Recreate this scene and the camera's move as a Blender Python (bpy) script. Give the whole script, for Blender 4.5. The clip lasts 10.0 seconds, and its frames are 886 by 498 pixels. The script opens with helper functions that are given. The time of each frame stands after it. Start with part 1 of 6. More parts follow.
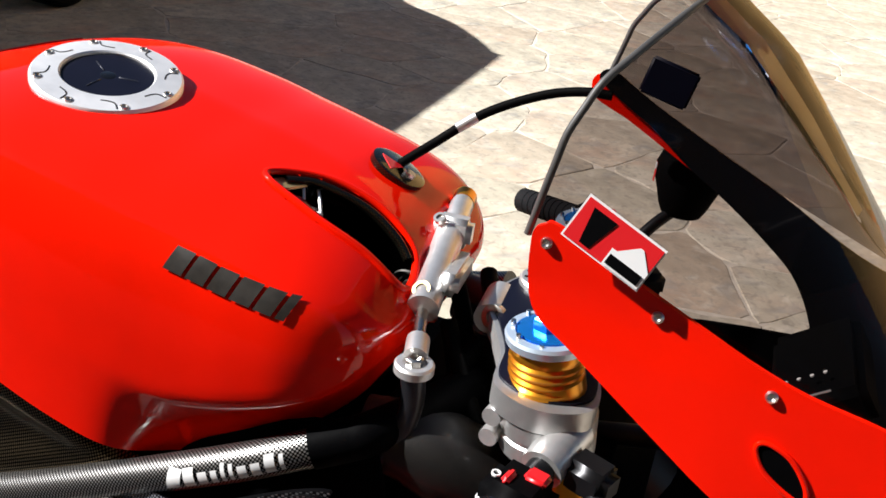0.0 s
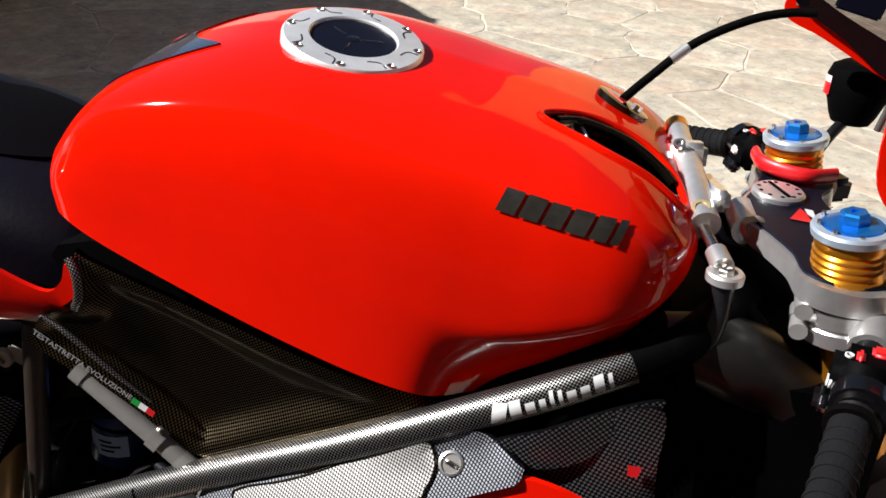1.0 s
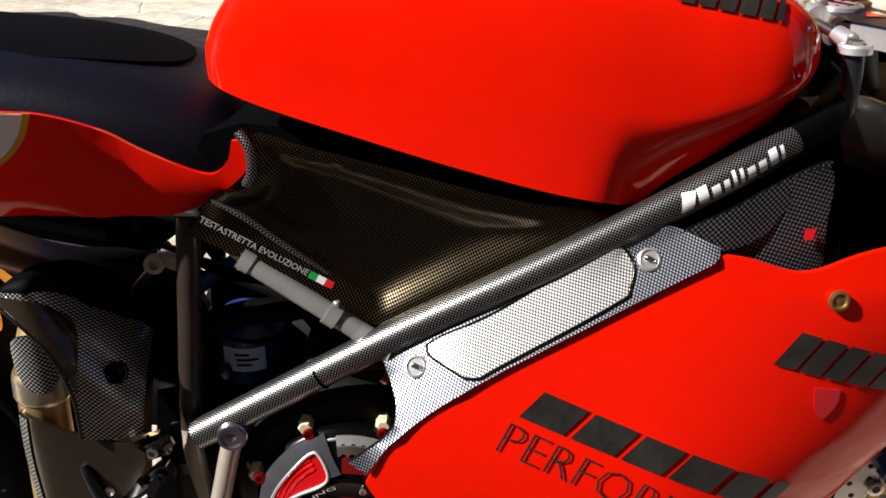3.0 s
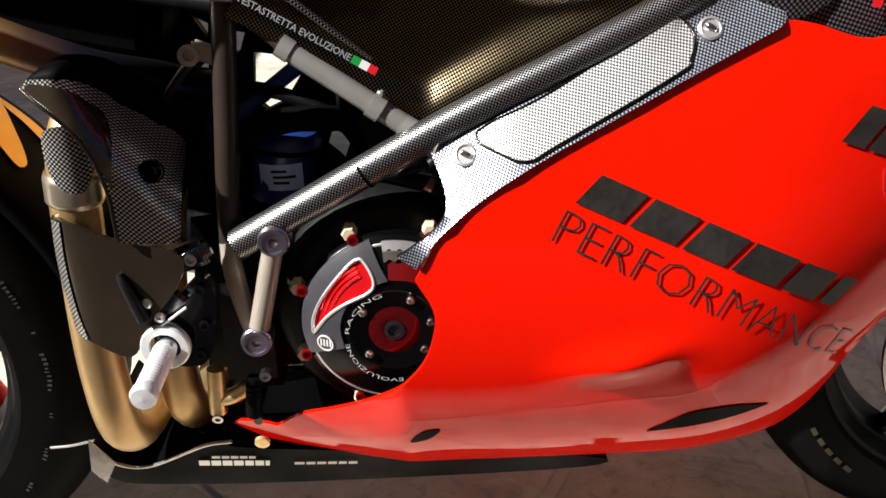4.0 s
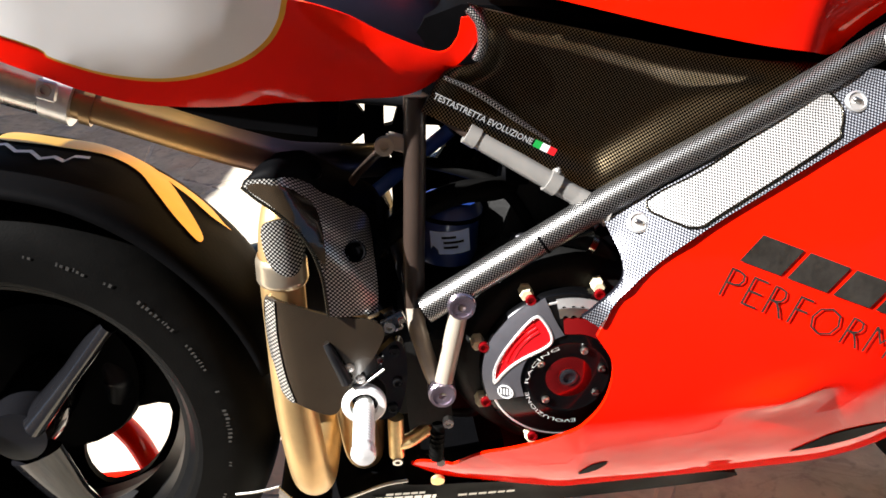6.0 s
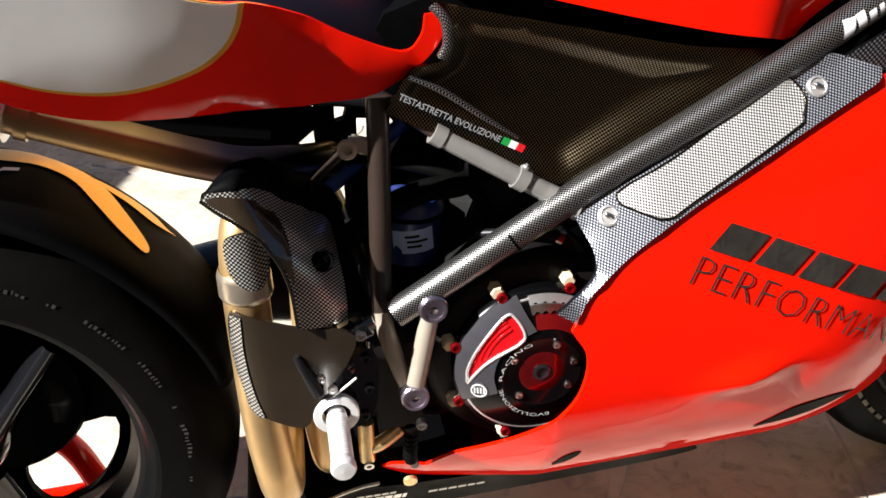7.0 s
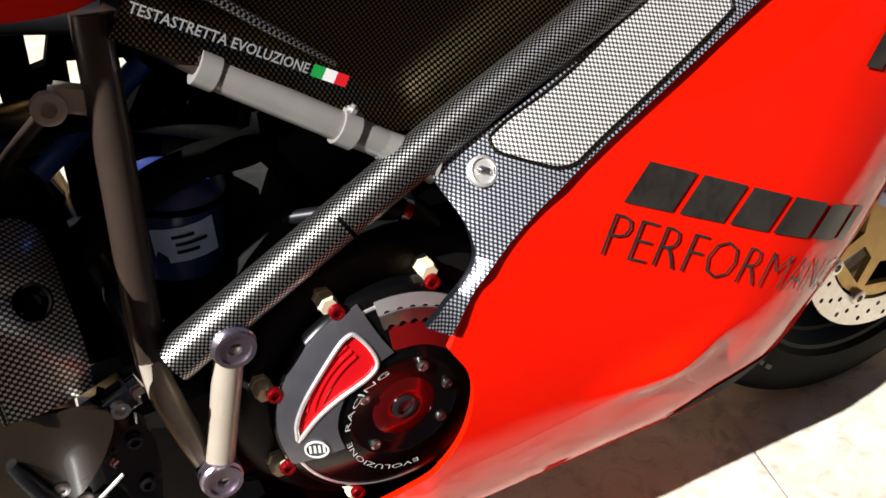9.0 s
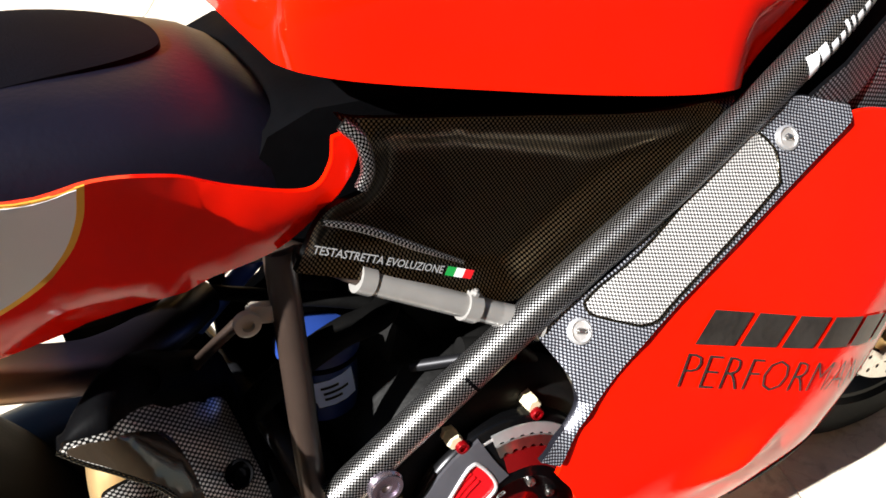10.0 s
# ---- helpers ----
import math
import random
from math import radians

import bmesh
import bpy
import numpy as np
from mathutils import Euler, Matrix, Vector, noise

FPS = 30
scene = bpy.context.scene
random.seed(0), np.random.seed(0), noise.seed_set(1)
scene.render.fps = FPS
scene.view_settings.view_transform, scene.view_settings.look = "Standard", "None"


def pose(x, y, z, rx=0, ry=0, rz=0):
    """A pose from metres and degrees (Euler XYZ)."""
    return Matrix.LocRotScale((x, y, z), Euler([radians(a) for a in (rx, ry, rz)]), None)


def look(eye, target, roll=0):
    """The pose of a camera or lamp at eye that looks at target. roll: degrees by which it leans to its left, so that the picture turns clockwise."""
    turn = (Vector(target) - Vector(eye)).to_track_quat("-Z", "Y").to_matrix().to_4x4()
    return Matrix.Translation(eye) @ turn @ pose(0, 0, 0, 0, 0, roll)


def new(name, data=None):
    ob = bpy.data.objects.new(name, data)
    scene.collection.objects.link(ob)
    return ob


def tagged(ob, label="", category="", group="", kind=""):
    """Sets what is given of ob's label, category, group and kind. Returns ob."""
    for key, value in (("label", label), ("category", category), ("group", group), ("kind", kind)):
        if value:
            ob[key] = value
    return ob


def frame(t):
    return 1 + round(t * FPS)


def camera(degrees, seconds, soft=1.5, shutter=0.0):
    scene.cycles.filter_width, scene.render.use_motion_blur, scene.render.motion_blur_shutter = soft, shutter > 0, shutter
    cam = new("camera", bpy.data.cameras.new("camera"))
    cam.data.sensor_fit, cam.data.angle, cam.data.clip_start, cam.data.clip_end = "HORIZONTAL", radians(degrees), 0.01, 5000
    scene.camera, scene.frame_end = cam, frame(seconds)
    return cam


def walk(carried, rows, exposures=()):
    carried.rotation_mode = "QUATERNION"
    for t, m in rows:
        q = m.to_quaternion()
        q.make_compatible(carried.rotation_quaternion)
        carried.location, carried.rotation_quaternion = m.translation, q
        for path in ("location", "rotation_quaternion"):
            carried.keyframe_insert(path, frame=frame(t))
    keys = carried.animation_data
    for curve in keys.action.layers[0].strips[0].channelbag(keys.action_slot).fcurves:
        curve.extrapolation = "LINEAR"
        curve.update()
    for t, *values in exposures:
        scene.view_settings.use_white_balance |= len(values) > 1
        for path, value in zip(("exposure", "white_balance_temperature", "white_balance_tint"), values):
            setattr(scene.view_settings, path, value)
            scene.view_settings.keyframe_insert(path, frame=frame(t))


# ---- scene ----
from mathutils import geometry

cam = camera(52.68, 10.0, soft=1.6)
ROWS = [  # seconds, eye x y z, yaw, pitch, roll
    (0.0, 1.2916, -0.6439, 1.2263, 17.39, -26.09, 7.89),
    (0.5, 1.1572, -0.7143, 1.2139, 9.28, -24.33, 5.93),
    (1.0, 1.0177, -0.7754, 1.1866, 10.72, -27.25, 4.06),
    (1.5, 0.9160, -0.7498, 1.1545, 13.07, -27.40, 3.65),
    (2.0, 0.8069, -0.8051, 1.1390, 4.32, -27.30, 0.43),
    (2.5, 0.7427, -0.8720, 1.0960, -0.57, -24.53, 0.48),
    (3.0, 0.7317, -0.9201, 1.0217, -1.39, -23.82, -0.16),
    (3.2, 0.7285, -0.9419, 0.9555, -0.38, -23.48, -1.36),
    (4.3, 0.6490, -0.9599, 0.8403, -2.32, -26.00, -1.65),
    (4.5, 0.6174, -0.9626, 0.8478, -3.32, -27.12, -1.79),
    (5.0, 0.5673, -0.9696, 0.8786, -3.90, -27.52, -2.42),
    (5.5, 0.5304, -0.9826, 0.8992, -2.68, -27.46, -4.03),
    (6.0, 0.5044, -0.9991, 0.9600, -2.02, -25.59, -4.36),
    (6.2, 0.4978, -1.0062, 0.9889, -2.42, -26.79, -4.64),
    (7.3, 0.4432, -0.9058, 0.9907, -10.62, -29.32, -4.62),
    (7.5, 0.4889, -0.8665, 0.9672, -12.10, -30.18, -4.87),
    (8.0, 0.4988, -0.7307, 0.9078, -20.93, -31.00, -3.32),
    (8.5, 0.5149, -0.6802, 0.8638, -23.60, -31.42, -3.59),
    (9.0, 0.4804, -0.6676, 0.8658, -25.08, -32.77, -3.28),
    (9.5, 0.4423, -0.6735, 0.9345, -24.84, -35.28, -3.56),
    (10.0, 0.4118, -0.6711, 1.0470, -23.96, -33.63, -6.58),
]


def aim(x, y, z, yaw, pitch, roll):
    a, b = radians(yaw), radians(pitch)
    return look((x, y, z), (x - math.sin(a) * math.cos(b), y + math.cos(a) * math.cos(b), z + math.sin(b)), roll)


walk(cam, [(row[0], aim(*row[1:])) for row in ROWS], [(0.0, 0.98), (0.5, 0.88), (1.0, 0.66), (2.0, 0.82), (3.0, 0.92), (4.5, 1.45), (5.5, 1.88), (6.1, 2.12), (7.4, 1.36), (9.0, 1.33), (10.0, 1.82)])

# ---- world and sun ----
SUN = Vector((-0.725, -0.266, 0.617)).normalized()
world = bpy.data.worlds.new("world")
scene.world = world
world.use_nodes = True
wn = world.node_tree
sky = wn.nodes.new("ShaderNodeTexSky")
sky.sky_type, sky.sun_disc = "NISHITA", False
sky.dust_density, sky.ozone_density = 0.2, 3.0
sky.sun_elevation = math.asin(SUN.z)
sky.sun_rotation = math.atan2(SUN.x, SUN.y)
wn.nodes["Background"].inputs["Strength"].default_value = 0.032
wn.links.new(sky.outputs["Color"], wn.nodes["Background"].inputs["Color"])
sun_data = bpy.data.lights.new("sun", "SUN")
sun_data.energy, sun_data.angle, sun_data.color = 5.0, radians(0.55), (1.0, 0.985, 0.965)
sun = new("sun", sun_data)
sun.matrix_world = look(SUN * 20, (0, 0, 0))


# ---- materials ----
def material(name, colour, rough=0.5, metal=0.0, coat=0.0, grain=0.0, grain_scale=60.0, bump=0.0, bump_scale=200.0, spec=0.5):
    """A principled material with colour variation at two scales and fine relief."""
    m = bpy.data.materials.new(name)
    m.use_nodes = True
    nt = m.node_tree
    b = nt.nodes["Principled BSDF"]
    b.inputs["Roughness"].default_value = rough
    b.inputs["Metallic"].default_value = metal
    b.inputs["Coat Weight"].default_value = coat
    b.inputs["Coat Roughness"].default_value = 0.05
    b.inputs["Specular IOR Level"].default_value = spec
    b.inputs["Base Color"].default_value = (*colour, 1)
    tc = nt.nodes.new("ShaderNodeTexCoord")
    if grain:
        n1, n2 = nt.nodes.new("ShaderNodeTexNoise"), nt.nodes.new("ShaderNodeTexNoise")
        n1.inputs["Scale"].default_value, n2.inputs["Scale"].default_value = grain_scale, grain_scale / 9
        n1.inputs["Detail"].default_value = 6
        add = nt.nodes.new("ShaderNodeMath")
        add.operation = "ADD"
        nt.links.new(tc.outputs["Object"], n1.inputs["Vector"])
        nt.links.new(tc.outputs["Object"], n2.inputs["Vector"])
        nt.links.new(n1.outputs["Fac"], add.inputs[0])
        nt.links.new(n2.outputs["Fac"], add.inputs[1])
        ramp = nt.nodes.new("ShaderNodeMapRange")
        ramp.inputs["From Min"].default_value, ramp.inputs["From Max"].default_value = 0.7, 1.3
        ramp.inputs["To Min"].default_value, ramp.inputs["To Max"].default_value = 1 - grain, 1 + grain
        nt.links.new(add.outputs[0], ramp.inputs["Value"])
        mix = nt.nodes.new("ShaderNodeVectorMath")
        mix.operation = "SCALE"
        mix.inputs[0].default_value = colour
        nt.links.new(ramp.outputs["Result"], mix.inputs["Scale"])
        nt.links.new(mix.outputs["Vector"], b.inputs["Base Color"])
        rr = nt.nodes.new("ShaderNodeMapRange")
        rr.inputs["From Min"].default_value, rr.inputs["From Max"].default_value = 0.3, 0.7
        rr.inputs["To Min"].default_value, rr.inputs["To Max"].default_value = max(0.02, rough * 0.8), min(1, rough * 1.25)
        nt.links.new(n2.outputs["Fac"], rr.inputs["Value"])
        nt.links.new(rr.outputs["Result"], b.inputs["Roughness"])
    if bump:
        n3, bp = nt.nodes.new("ShaderNodeTexNoise"), nt.nodes.new("ShaderNodeBump")
        n3.inputs["Scale"].default_value = bump_scale
        n3.inputs["Detail"].default_value = 5
        bp.inputs["Strength"].default_value = bump
        bp.inputs["Distance"].default_value = 0.002
        nt.links.new(tc.outputs["Object"], n3.inputs["Vector"])
        nt.links.new(n3.outputs["Fac"], bp.inputs["Height"])
        nt.links.new(bp.outputs["Normal"], b.inputs["Normal"])
    return m


def weave(name, cell, light, dark, rough=0.25, coat=1.0, metal=0.3, cover=0.0):
    """Woven fibre under clear coat: a checker of light and dark tows laid by the mesh's own metres."""
    m = material(name, dark, rough, metal, coat)
    nt = m.node_tree
    b = nt.nodes["Principled BSDF"]
    uv, mul, sep = nt.nodes.new("ShaderNodeUVMap"), nt.nodes.new("ShaderNodeVectorMath"), nt.nodes.new("ShaderNodeSeparateXYZ")
    uv.uv_map = "metres"
    mul.operation = "SCALE"
    mul.inputs["Scale"].default_value = math.pi / cell
    nt.links.new(uv.outputs["UV"], mul.inputs[0])
    nt.links.new(mul.outputs["Vector"], sep.inputs[0])
    sx, sy, prod, ramp, mix = [nt.nodes.new(k) for k in ("ShaderNodeMath", "ShaderNodeMath", "ShaderNodeMath", "ShaderNodeMapRange", "ShaderNodeMix")]
    sx.operation = sy.operation = "SINE"
    prod.operation = "MULTIPLY"
    nt.links.new(sep.outputs["X"], sx.inputs[0])
    nt.links.new(sep.outputs["Y"], sy.inputs[0])
    nt.links.new(sx.outputs[0], prod.inputs[0])
    nt.links.new(sy.outputs[0], prod.inputs[1])
    ramp.inputs["From Min"].default_value, ramp.inputs["From Max"].default_value = cover, cover + 0.4
    nt.links.new(prod.outputs[0], ramp.inputs["Value"])
    mix.data_type = "RGBA"
    mix.inputs[6].default_value, mix.inputs[7].default_value = (*dark, 1), (*light, 1)
    nt.links.new(ramp.outputs["Result"], mix.inputs[0])
    nt.links.new(mix.outputs[2], b.inputs["Base Color"])
    n, bp = nt.nodes.new("ShaderNodeTexNoise"), nt.nodes.new("ShaderNodeBump")
    n.inputs["Scale"].default_value = 25
    nt.links.new(uv.outputs["UV"], n.inputs["Vector"])
    bp.inputs["Strength"].default_value, bp.inputs["Distance"].default_value = 0.08, 0.004
    nt.links.new(n.outputs["Fac"], bp.inputs["Height"])
    nt.links.new(bp.outputs["Normal"], b.inputs["Coat Normal"])
    return m


RED = material("red_paint", (0.84, 0.0078, 0.0006), 0.6, 0.0, 0.62, 0.03, 30, spec=0.0)
RED_ANODISED = material("red_anodised", (0.62, 0.006, 0.010), 0.25, 0.45, 0.3)
RED_DEEP = material("deep_red_anodised", (0.13, 0.0018, 0.0024), 0.24, 0.6, 0.6)
RED_SATIN = material("satin_red_anodised", (0.20, 0.003, 0.004), 0.45, 0.6, 0.1)
CAN_BLUE = material("blue_canister_paint", (0.010, 0.030, 0.15), 0.35, 0, 0.1, 0.12, 40)
DUCT = material("dark_duct", (0.006, 0.005, 0.0045), 0.5, 0.0, 0.1, 0.2, 20, 0.1)
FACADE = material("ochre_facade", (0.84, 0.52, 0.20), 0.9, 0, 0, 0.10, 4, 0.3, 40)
PEG = material("knurled_aluminium", (0.92, 0.92, 0.91), 0.42, 0.55, 0, 0.08, 90)
BEIGE_TUBE = material("beige_frame_paint", (0.36, 0.31, 0.25), 0.38, 0.15, 0.3, 0.12, 40)
RED_SMOKED = material("smoked_red_anodised", (0.085, 0.0016, 0.0022), 0.16, 0.6, 0.7)
CARBON = weave("carbon_weave", 0.0017, (0.44, 0.43, 0.42), (0.002, 0.002, 0.002), 0.36, 0.15, 0.92)
CARBON_SILVER = weave("silver_carbon_weave", 0.0017, (0.36, 0.375, 0.42), (0.010, 0.010, 0.015), 0.38, 0.35, 0.6, 0.02)
CARBON_COARSE = weave("carbon_weave_coarse", 0.0026, (0.22, 0.22, 0.235), (0.002, 0.002, 0.003), 0.42, 0.0, 0.6)
CARBON_FINE = weave("carbon_weave_fine", 0.0018, (0.19, 0.148, 0.092), (0.0016, 0.0012, 0.0009), 0.31, 0.08, 1.0)
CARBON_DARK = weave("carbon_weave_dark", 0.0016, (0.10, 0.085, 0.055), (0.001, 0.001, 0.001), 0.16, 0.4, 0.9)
CARBON_SHIELD = weave("carbon_weave_shield", 0.0022, (0.66, 0.64, 0.60), (0.0025, 0.0022, 0.002), 0.34, 0.25, 0.6)
# Brown colour stands in for reflections in the carbon's clear coat.
BROWN_SHEEN = material("brown_sheen_carbon", (0.030, 0.021, 0.013), 0.24, 0.3, 0.4, 0.2, 20)
CARBON_PAD = weave("carbon_pad", 0.003, (0.085, 0.13, 0.27), (0.010, 0.018, 0.055))
GRILLE = weave("steel_grille", 0.0017, (0.56, 0.545, 0.53), (0.035, 0.034, 0.033), 0.42, 0.0, 0.45, -0.12)
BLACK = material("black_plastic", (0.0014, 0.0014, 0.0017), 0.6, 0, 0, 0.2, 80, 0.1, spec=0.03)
RIM_BLACK = material("black_rim_paint", (0.003, 0.003, 0.0032), 0.42, 0, 0, 0.2, 60, spec=0.12)
BLACK_GLOSS = material("black_gloss", (0.005, 0.005, 0.006), 0.14, 0, 0.5, spec=0.25)
BLACK_METAL = material("black_metal", (0.013, 0.013, 0.015), 0.38, 0.6, 0, 0.25, 60)
ENGINE = material("engine_casting", (0.005, 0.0048, 0.0045), 0.6, 0.2, 0, 0.4, 40, 0.3, 120, spec=0.3)
RUBBER = material("rubber", (0.0026, 0.0025, 0.0024), 0.6, 0, 0, 0.3, 50, 0.15, 400, spec=0.04)
GRIP = material("grip_rubber", (0.005, 0.005, 0.006), 0.8, 0, 0, 0.2, 90, 0.4, 300, spec=0.2)
SEAT = material("seat_foam", (0.0015, 0.0015, 0.0028), 0.8, 0, 0, 0.25, 25, 0.3, 500, spec=0.04)
SEAT_BASE = material("seat_base", (0.0040, 0.0038, 0.0085), 0.42, 0, 0, 0.25, 12, 0.15, 200, spec=0.14)
ALU = material("aluminium", (0.78, 0.77, 0.76), 0.38, 0.8, 0, 0.12, 90, 0.06)
ALU_SATIN = material("satin_aluminium", (0.64, 0.635, 0.63), 0.38, 0.85, 0, 0.15, 60, 0.1)
RING = material("polished_ring", (0.88, 0.88, 0.89), 0.42, 0.6, 0, 0.08, 90)
DARK_ALU = material("dark_machined_aluminium", (0.075, 0.075, 0.088), 0.30, 0.85, 0.1, 0.15, 60, 0.06)
GRAPHITE = material("graphite_anodised", (0.11, 0.107, 0.122), 0.35, 0.72, 0.1, 0.12, 60, 0.06)
STEEL = material("steel", (0.55, 0.53, 0.5), 0.28, 1.0, 0, 0.15, 120)
BRASS = material("brass", (0.74, 0.55, 0.27), 0.36, 0.8, 0, 0.2, 120)
GOLD = material("gold_anodised", (0.76, 0.31, 0.02), 0.28, 0.85, 0.2)
GOLD_PAINT = material("gold_paint", (0.90, 0.47, 0.05), 0.32, 0.55, 0.2, 0.1, 30)
OCHRE = material("ochre_film", (0.95, 0.66, 0.24), 0.4, 0, 0.2, 0.08, 40)
BLUE = material("blue_anodised", (0.01, 0.22, 0.70), 0.25, 0.7, 0.4)
BLUE_PLASTIC = material("blue_plastic", (0.020, 0.065, 0.28), 0.35, 0, 0.3, 0.1, 40)
CREAM = material("cream_anodised", (0.74, 0.66, 0.44), 0.4, 0.3, 0, 0.1, 60)
BRONZE = material("bronze_carrier", (0.40, 0.26, 0.09), 0.35, 0.9, 0, 0.2, 60)
RED_BOLT = material("red_bolt", (0.28, 0.003, 0.006), 0.25, 0.6, 0.3)
# Brown tube paint, darkened further for the shade below the tail.
SHADED_BROWN = material("shaded_brown_paint", (0.032, 0.021, 0.016), 0.38, 0.15, 0.2, 0.15, 40)
GREY_TUBE = material("grey_frame_paint", (0.25, 0.24, 0.225), 0.34, 0.25, 0.3, 0.12, 40)
TITANIUM = material("heat_tinted_pipe", (0.50, 0.33, 0.15), 0.36, 0.75, 0, 0.35, 16)
PALE_PIPE = material("pale_steel_pipe", (0.66, 0.56, 0.42), 0.32, 0.85, 0, 0.2, 30)

MAUVE = material("mauve_aluminium", (0.42, 0.36, 0.43), 0.3, 0.95, 0, 0.15, 100)
WHITE = material("white_paint", (0.80, 0.80, 0.80), 0.3, 0, 0.8, 0.03, 20)
GREY_PRINT = material("grey_print", (0.26, 0.26, 0.26), 0.5)
DARK_PRINT = material("dark_print", (0.022, 0.019, 0.016), 0.4, 0, 0.12, 0.4, 200)
SILVER_PRINT = material("silver_print", (0.6, 0.6, 0.58), 0.4)
GREEN_PRINT = material("green_print", (0.01, 0.28, 0.05), 0.4)
RED_PRINT = material("red_print", (0.65, 0.01, 0.015), 0.4, 0, 0.4)
YELLOW_PRINT = material("yellow_print", (0.030, 0.023, 0.007), 0.6)
TYRE_PRINT = material("tyre_print", (0.022, 0.021, 0.020), 0.5)
CLUTCH_BLACK = material("clutch_black", (0.008, 0.008, 0.009), 0.25, 0.8, 0.1, 0.1, 60)
LABEL = material("pale_blue_label", (0.42, 0.58, 0.95), 0.45, 0, 0.2, 0.1, 60)
TRIM = material("grey_rubber_trim", (0.06, 0.057, 0.055), 0.5, 0, 0, 0.2, 60)
NAVY = material("navy_plate", (0.004, 0.0048, 0.013), 0.4, 0.0, 0.0, 0.15, 50, spec=0.15)
RIM_BLUE = material("blue_tinted_rim", (0.66, 0.80, 0.95), 0.36, 0.7, 0, 0.08, 60)
MORTAR = material("mortar", (0.60, 0.54, 0.45), 0.9, 0, 0, 0.2, 30, 0.5, 60)
CLOTH = material("black_cloth", (0.001, 0.001, 0.0012), 0.95, 0, 0, 0.2, 90, 0.15, 600, spec=0.05)
# Wall colour kept dark so that glossy parts reflect a shaded surface.
DARK_WALL = material("darkened_wall_render", (0.20, 0.15, 0.105), 0.9, 0, 0, 0.15, 3, 0.3, 60)
CAR_PAINT = material("dark_car_paint", (0.02, 0.022, 0.03), 0.25, 0.2, 1.0)


def stone_material():
    """Cream sandstone: each flag its own tone, with pink and grey clouds, dark veins and a rough face."""
    m = material("flagstone", (0.62, 0.52, 0.38), 0.85, 0, 0, 0.30, 9, 1.0, 28)
    nt = m.node_tree
    b = nt.nodes["Principled BSDF"]
    info, ramp, tc = nt.nodes.new("ShaderNodeObjectInfo"), nt.nodes.new("ShaderNodeValToRGB"), nt.nodes.new("ShaderNodeTexCoord")
    ramp.color_ramp.elements[0].color = (0.52, 0.465, 0.36, 1)
    ramp.color_ramp.elements[1].color = (0.47, 0.385, 0.29, 1)
    e = ramp.color_ramp.elements.new(0.5)
    e.color = (0.57, 0.52, 0.415, 1)
    nt.links.new(info.outputs["Random"], ramp.inputs["Fac"])
    last = ramp.outputs["Color"]
    for scale, detail, lo, hi, colour, twist in ((3.0, 4, 0.48, 0.66, (0.45, 0.335, 0.25, 1), 0.5), (7.0, 6, 0.52, 0.70, (0.33, 0.315, 0.285, 1), 1.0), (14.0, 8, 0.55, 0.75, (0.66, 0.61, 0.51, 1), 0.5), (30.0, 6, 0.54, 0.68, (0.33, 0.29, 0.235, 1), 0.8)):
        n, mr, mx = nt.nodes.new("ShaderNodeTexNoise"), nt.nodes.new("ShaderNodeMapRange"), nt.nodes.new("ShaderNodeMix")
        n.inputs["Scale"].default_value, n.inputs["Detail"].default_value, n.inputs["Distortion"].default_value = scale, detail, twist
        mr.inputs["From Min"].default_value, mr.inputs["From Max"].default_value = lo, hi
        mr.inputs["To Max"].default_value = 0.75
        mx.data_type = "RGBA"
        mx.inputs[7].default_value = colour
        nt.links.new(tc.outputs["Object"], n.inputs["Vector"])
        nt.links.new(n.outputs["Fac"], mr.inputs["Value"])
        nt.links.new(mr.outputs["Result"], mx.inputs[0])
        nt.links.new(last, mx.inputs[6])
        last = mx.outputs[2]
    # veins where a twisted noise passes its middle
    n, sub, ab, mr, mx = [nt.nodes.new(k) for k in ("ShaderNodeTexNoise", "ShaderNodeMath", "ShaderNodeMath", "ShaderNodeMapRange", "ShaderNodeMix")]
    n.inputs["Scale"].default_value, n.inputs["Detail"].default_value, n.inputs["Distortion"].default_value = 4.5, 8, 1.6
    sub.operation, ab.operation = "SUBTRACT", "ABSOLUTE"
    sub.inputs[1].default_value = 0.47
    mr.inputs["From Min"].default_value, mr.inputs["From Max"].default_value = 0.0, 0.016
    mr.inputs["To Min"].default_value, mr.inputs["To Max"].default_value = 0.28, 0.0
    mx.data_type = "RGBA"
    mx.inputs[7].default_value = (0.30, 0.25, 0.20, 1)
    nt.links.new(tc.outputs["Object"], n.inputs["Vector"])
    nt.links.new(n.outputs["Fac"], sub.inputs[0])
    nt.links.new(sub.outputs[0], ab.inputs[0])
    nt.links.new(ab.outputs[0], mr.inputs["Value"])
    nt.links.new(mr.outputs["Result"], mx.inputs[0])
    nt.links.new(last, mx.inputs[6])
    scale = b.inputs["Base Color"].links[0].from_node
    nt.links.new(mx.outputs[2], scale.inputs[0])
    return m


STONE = stone_material()


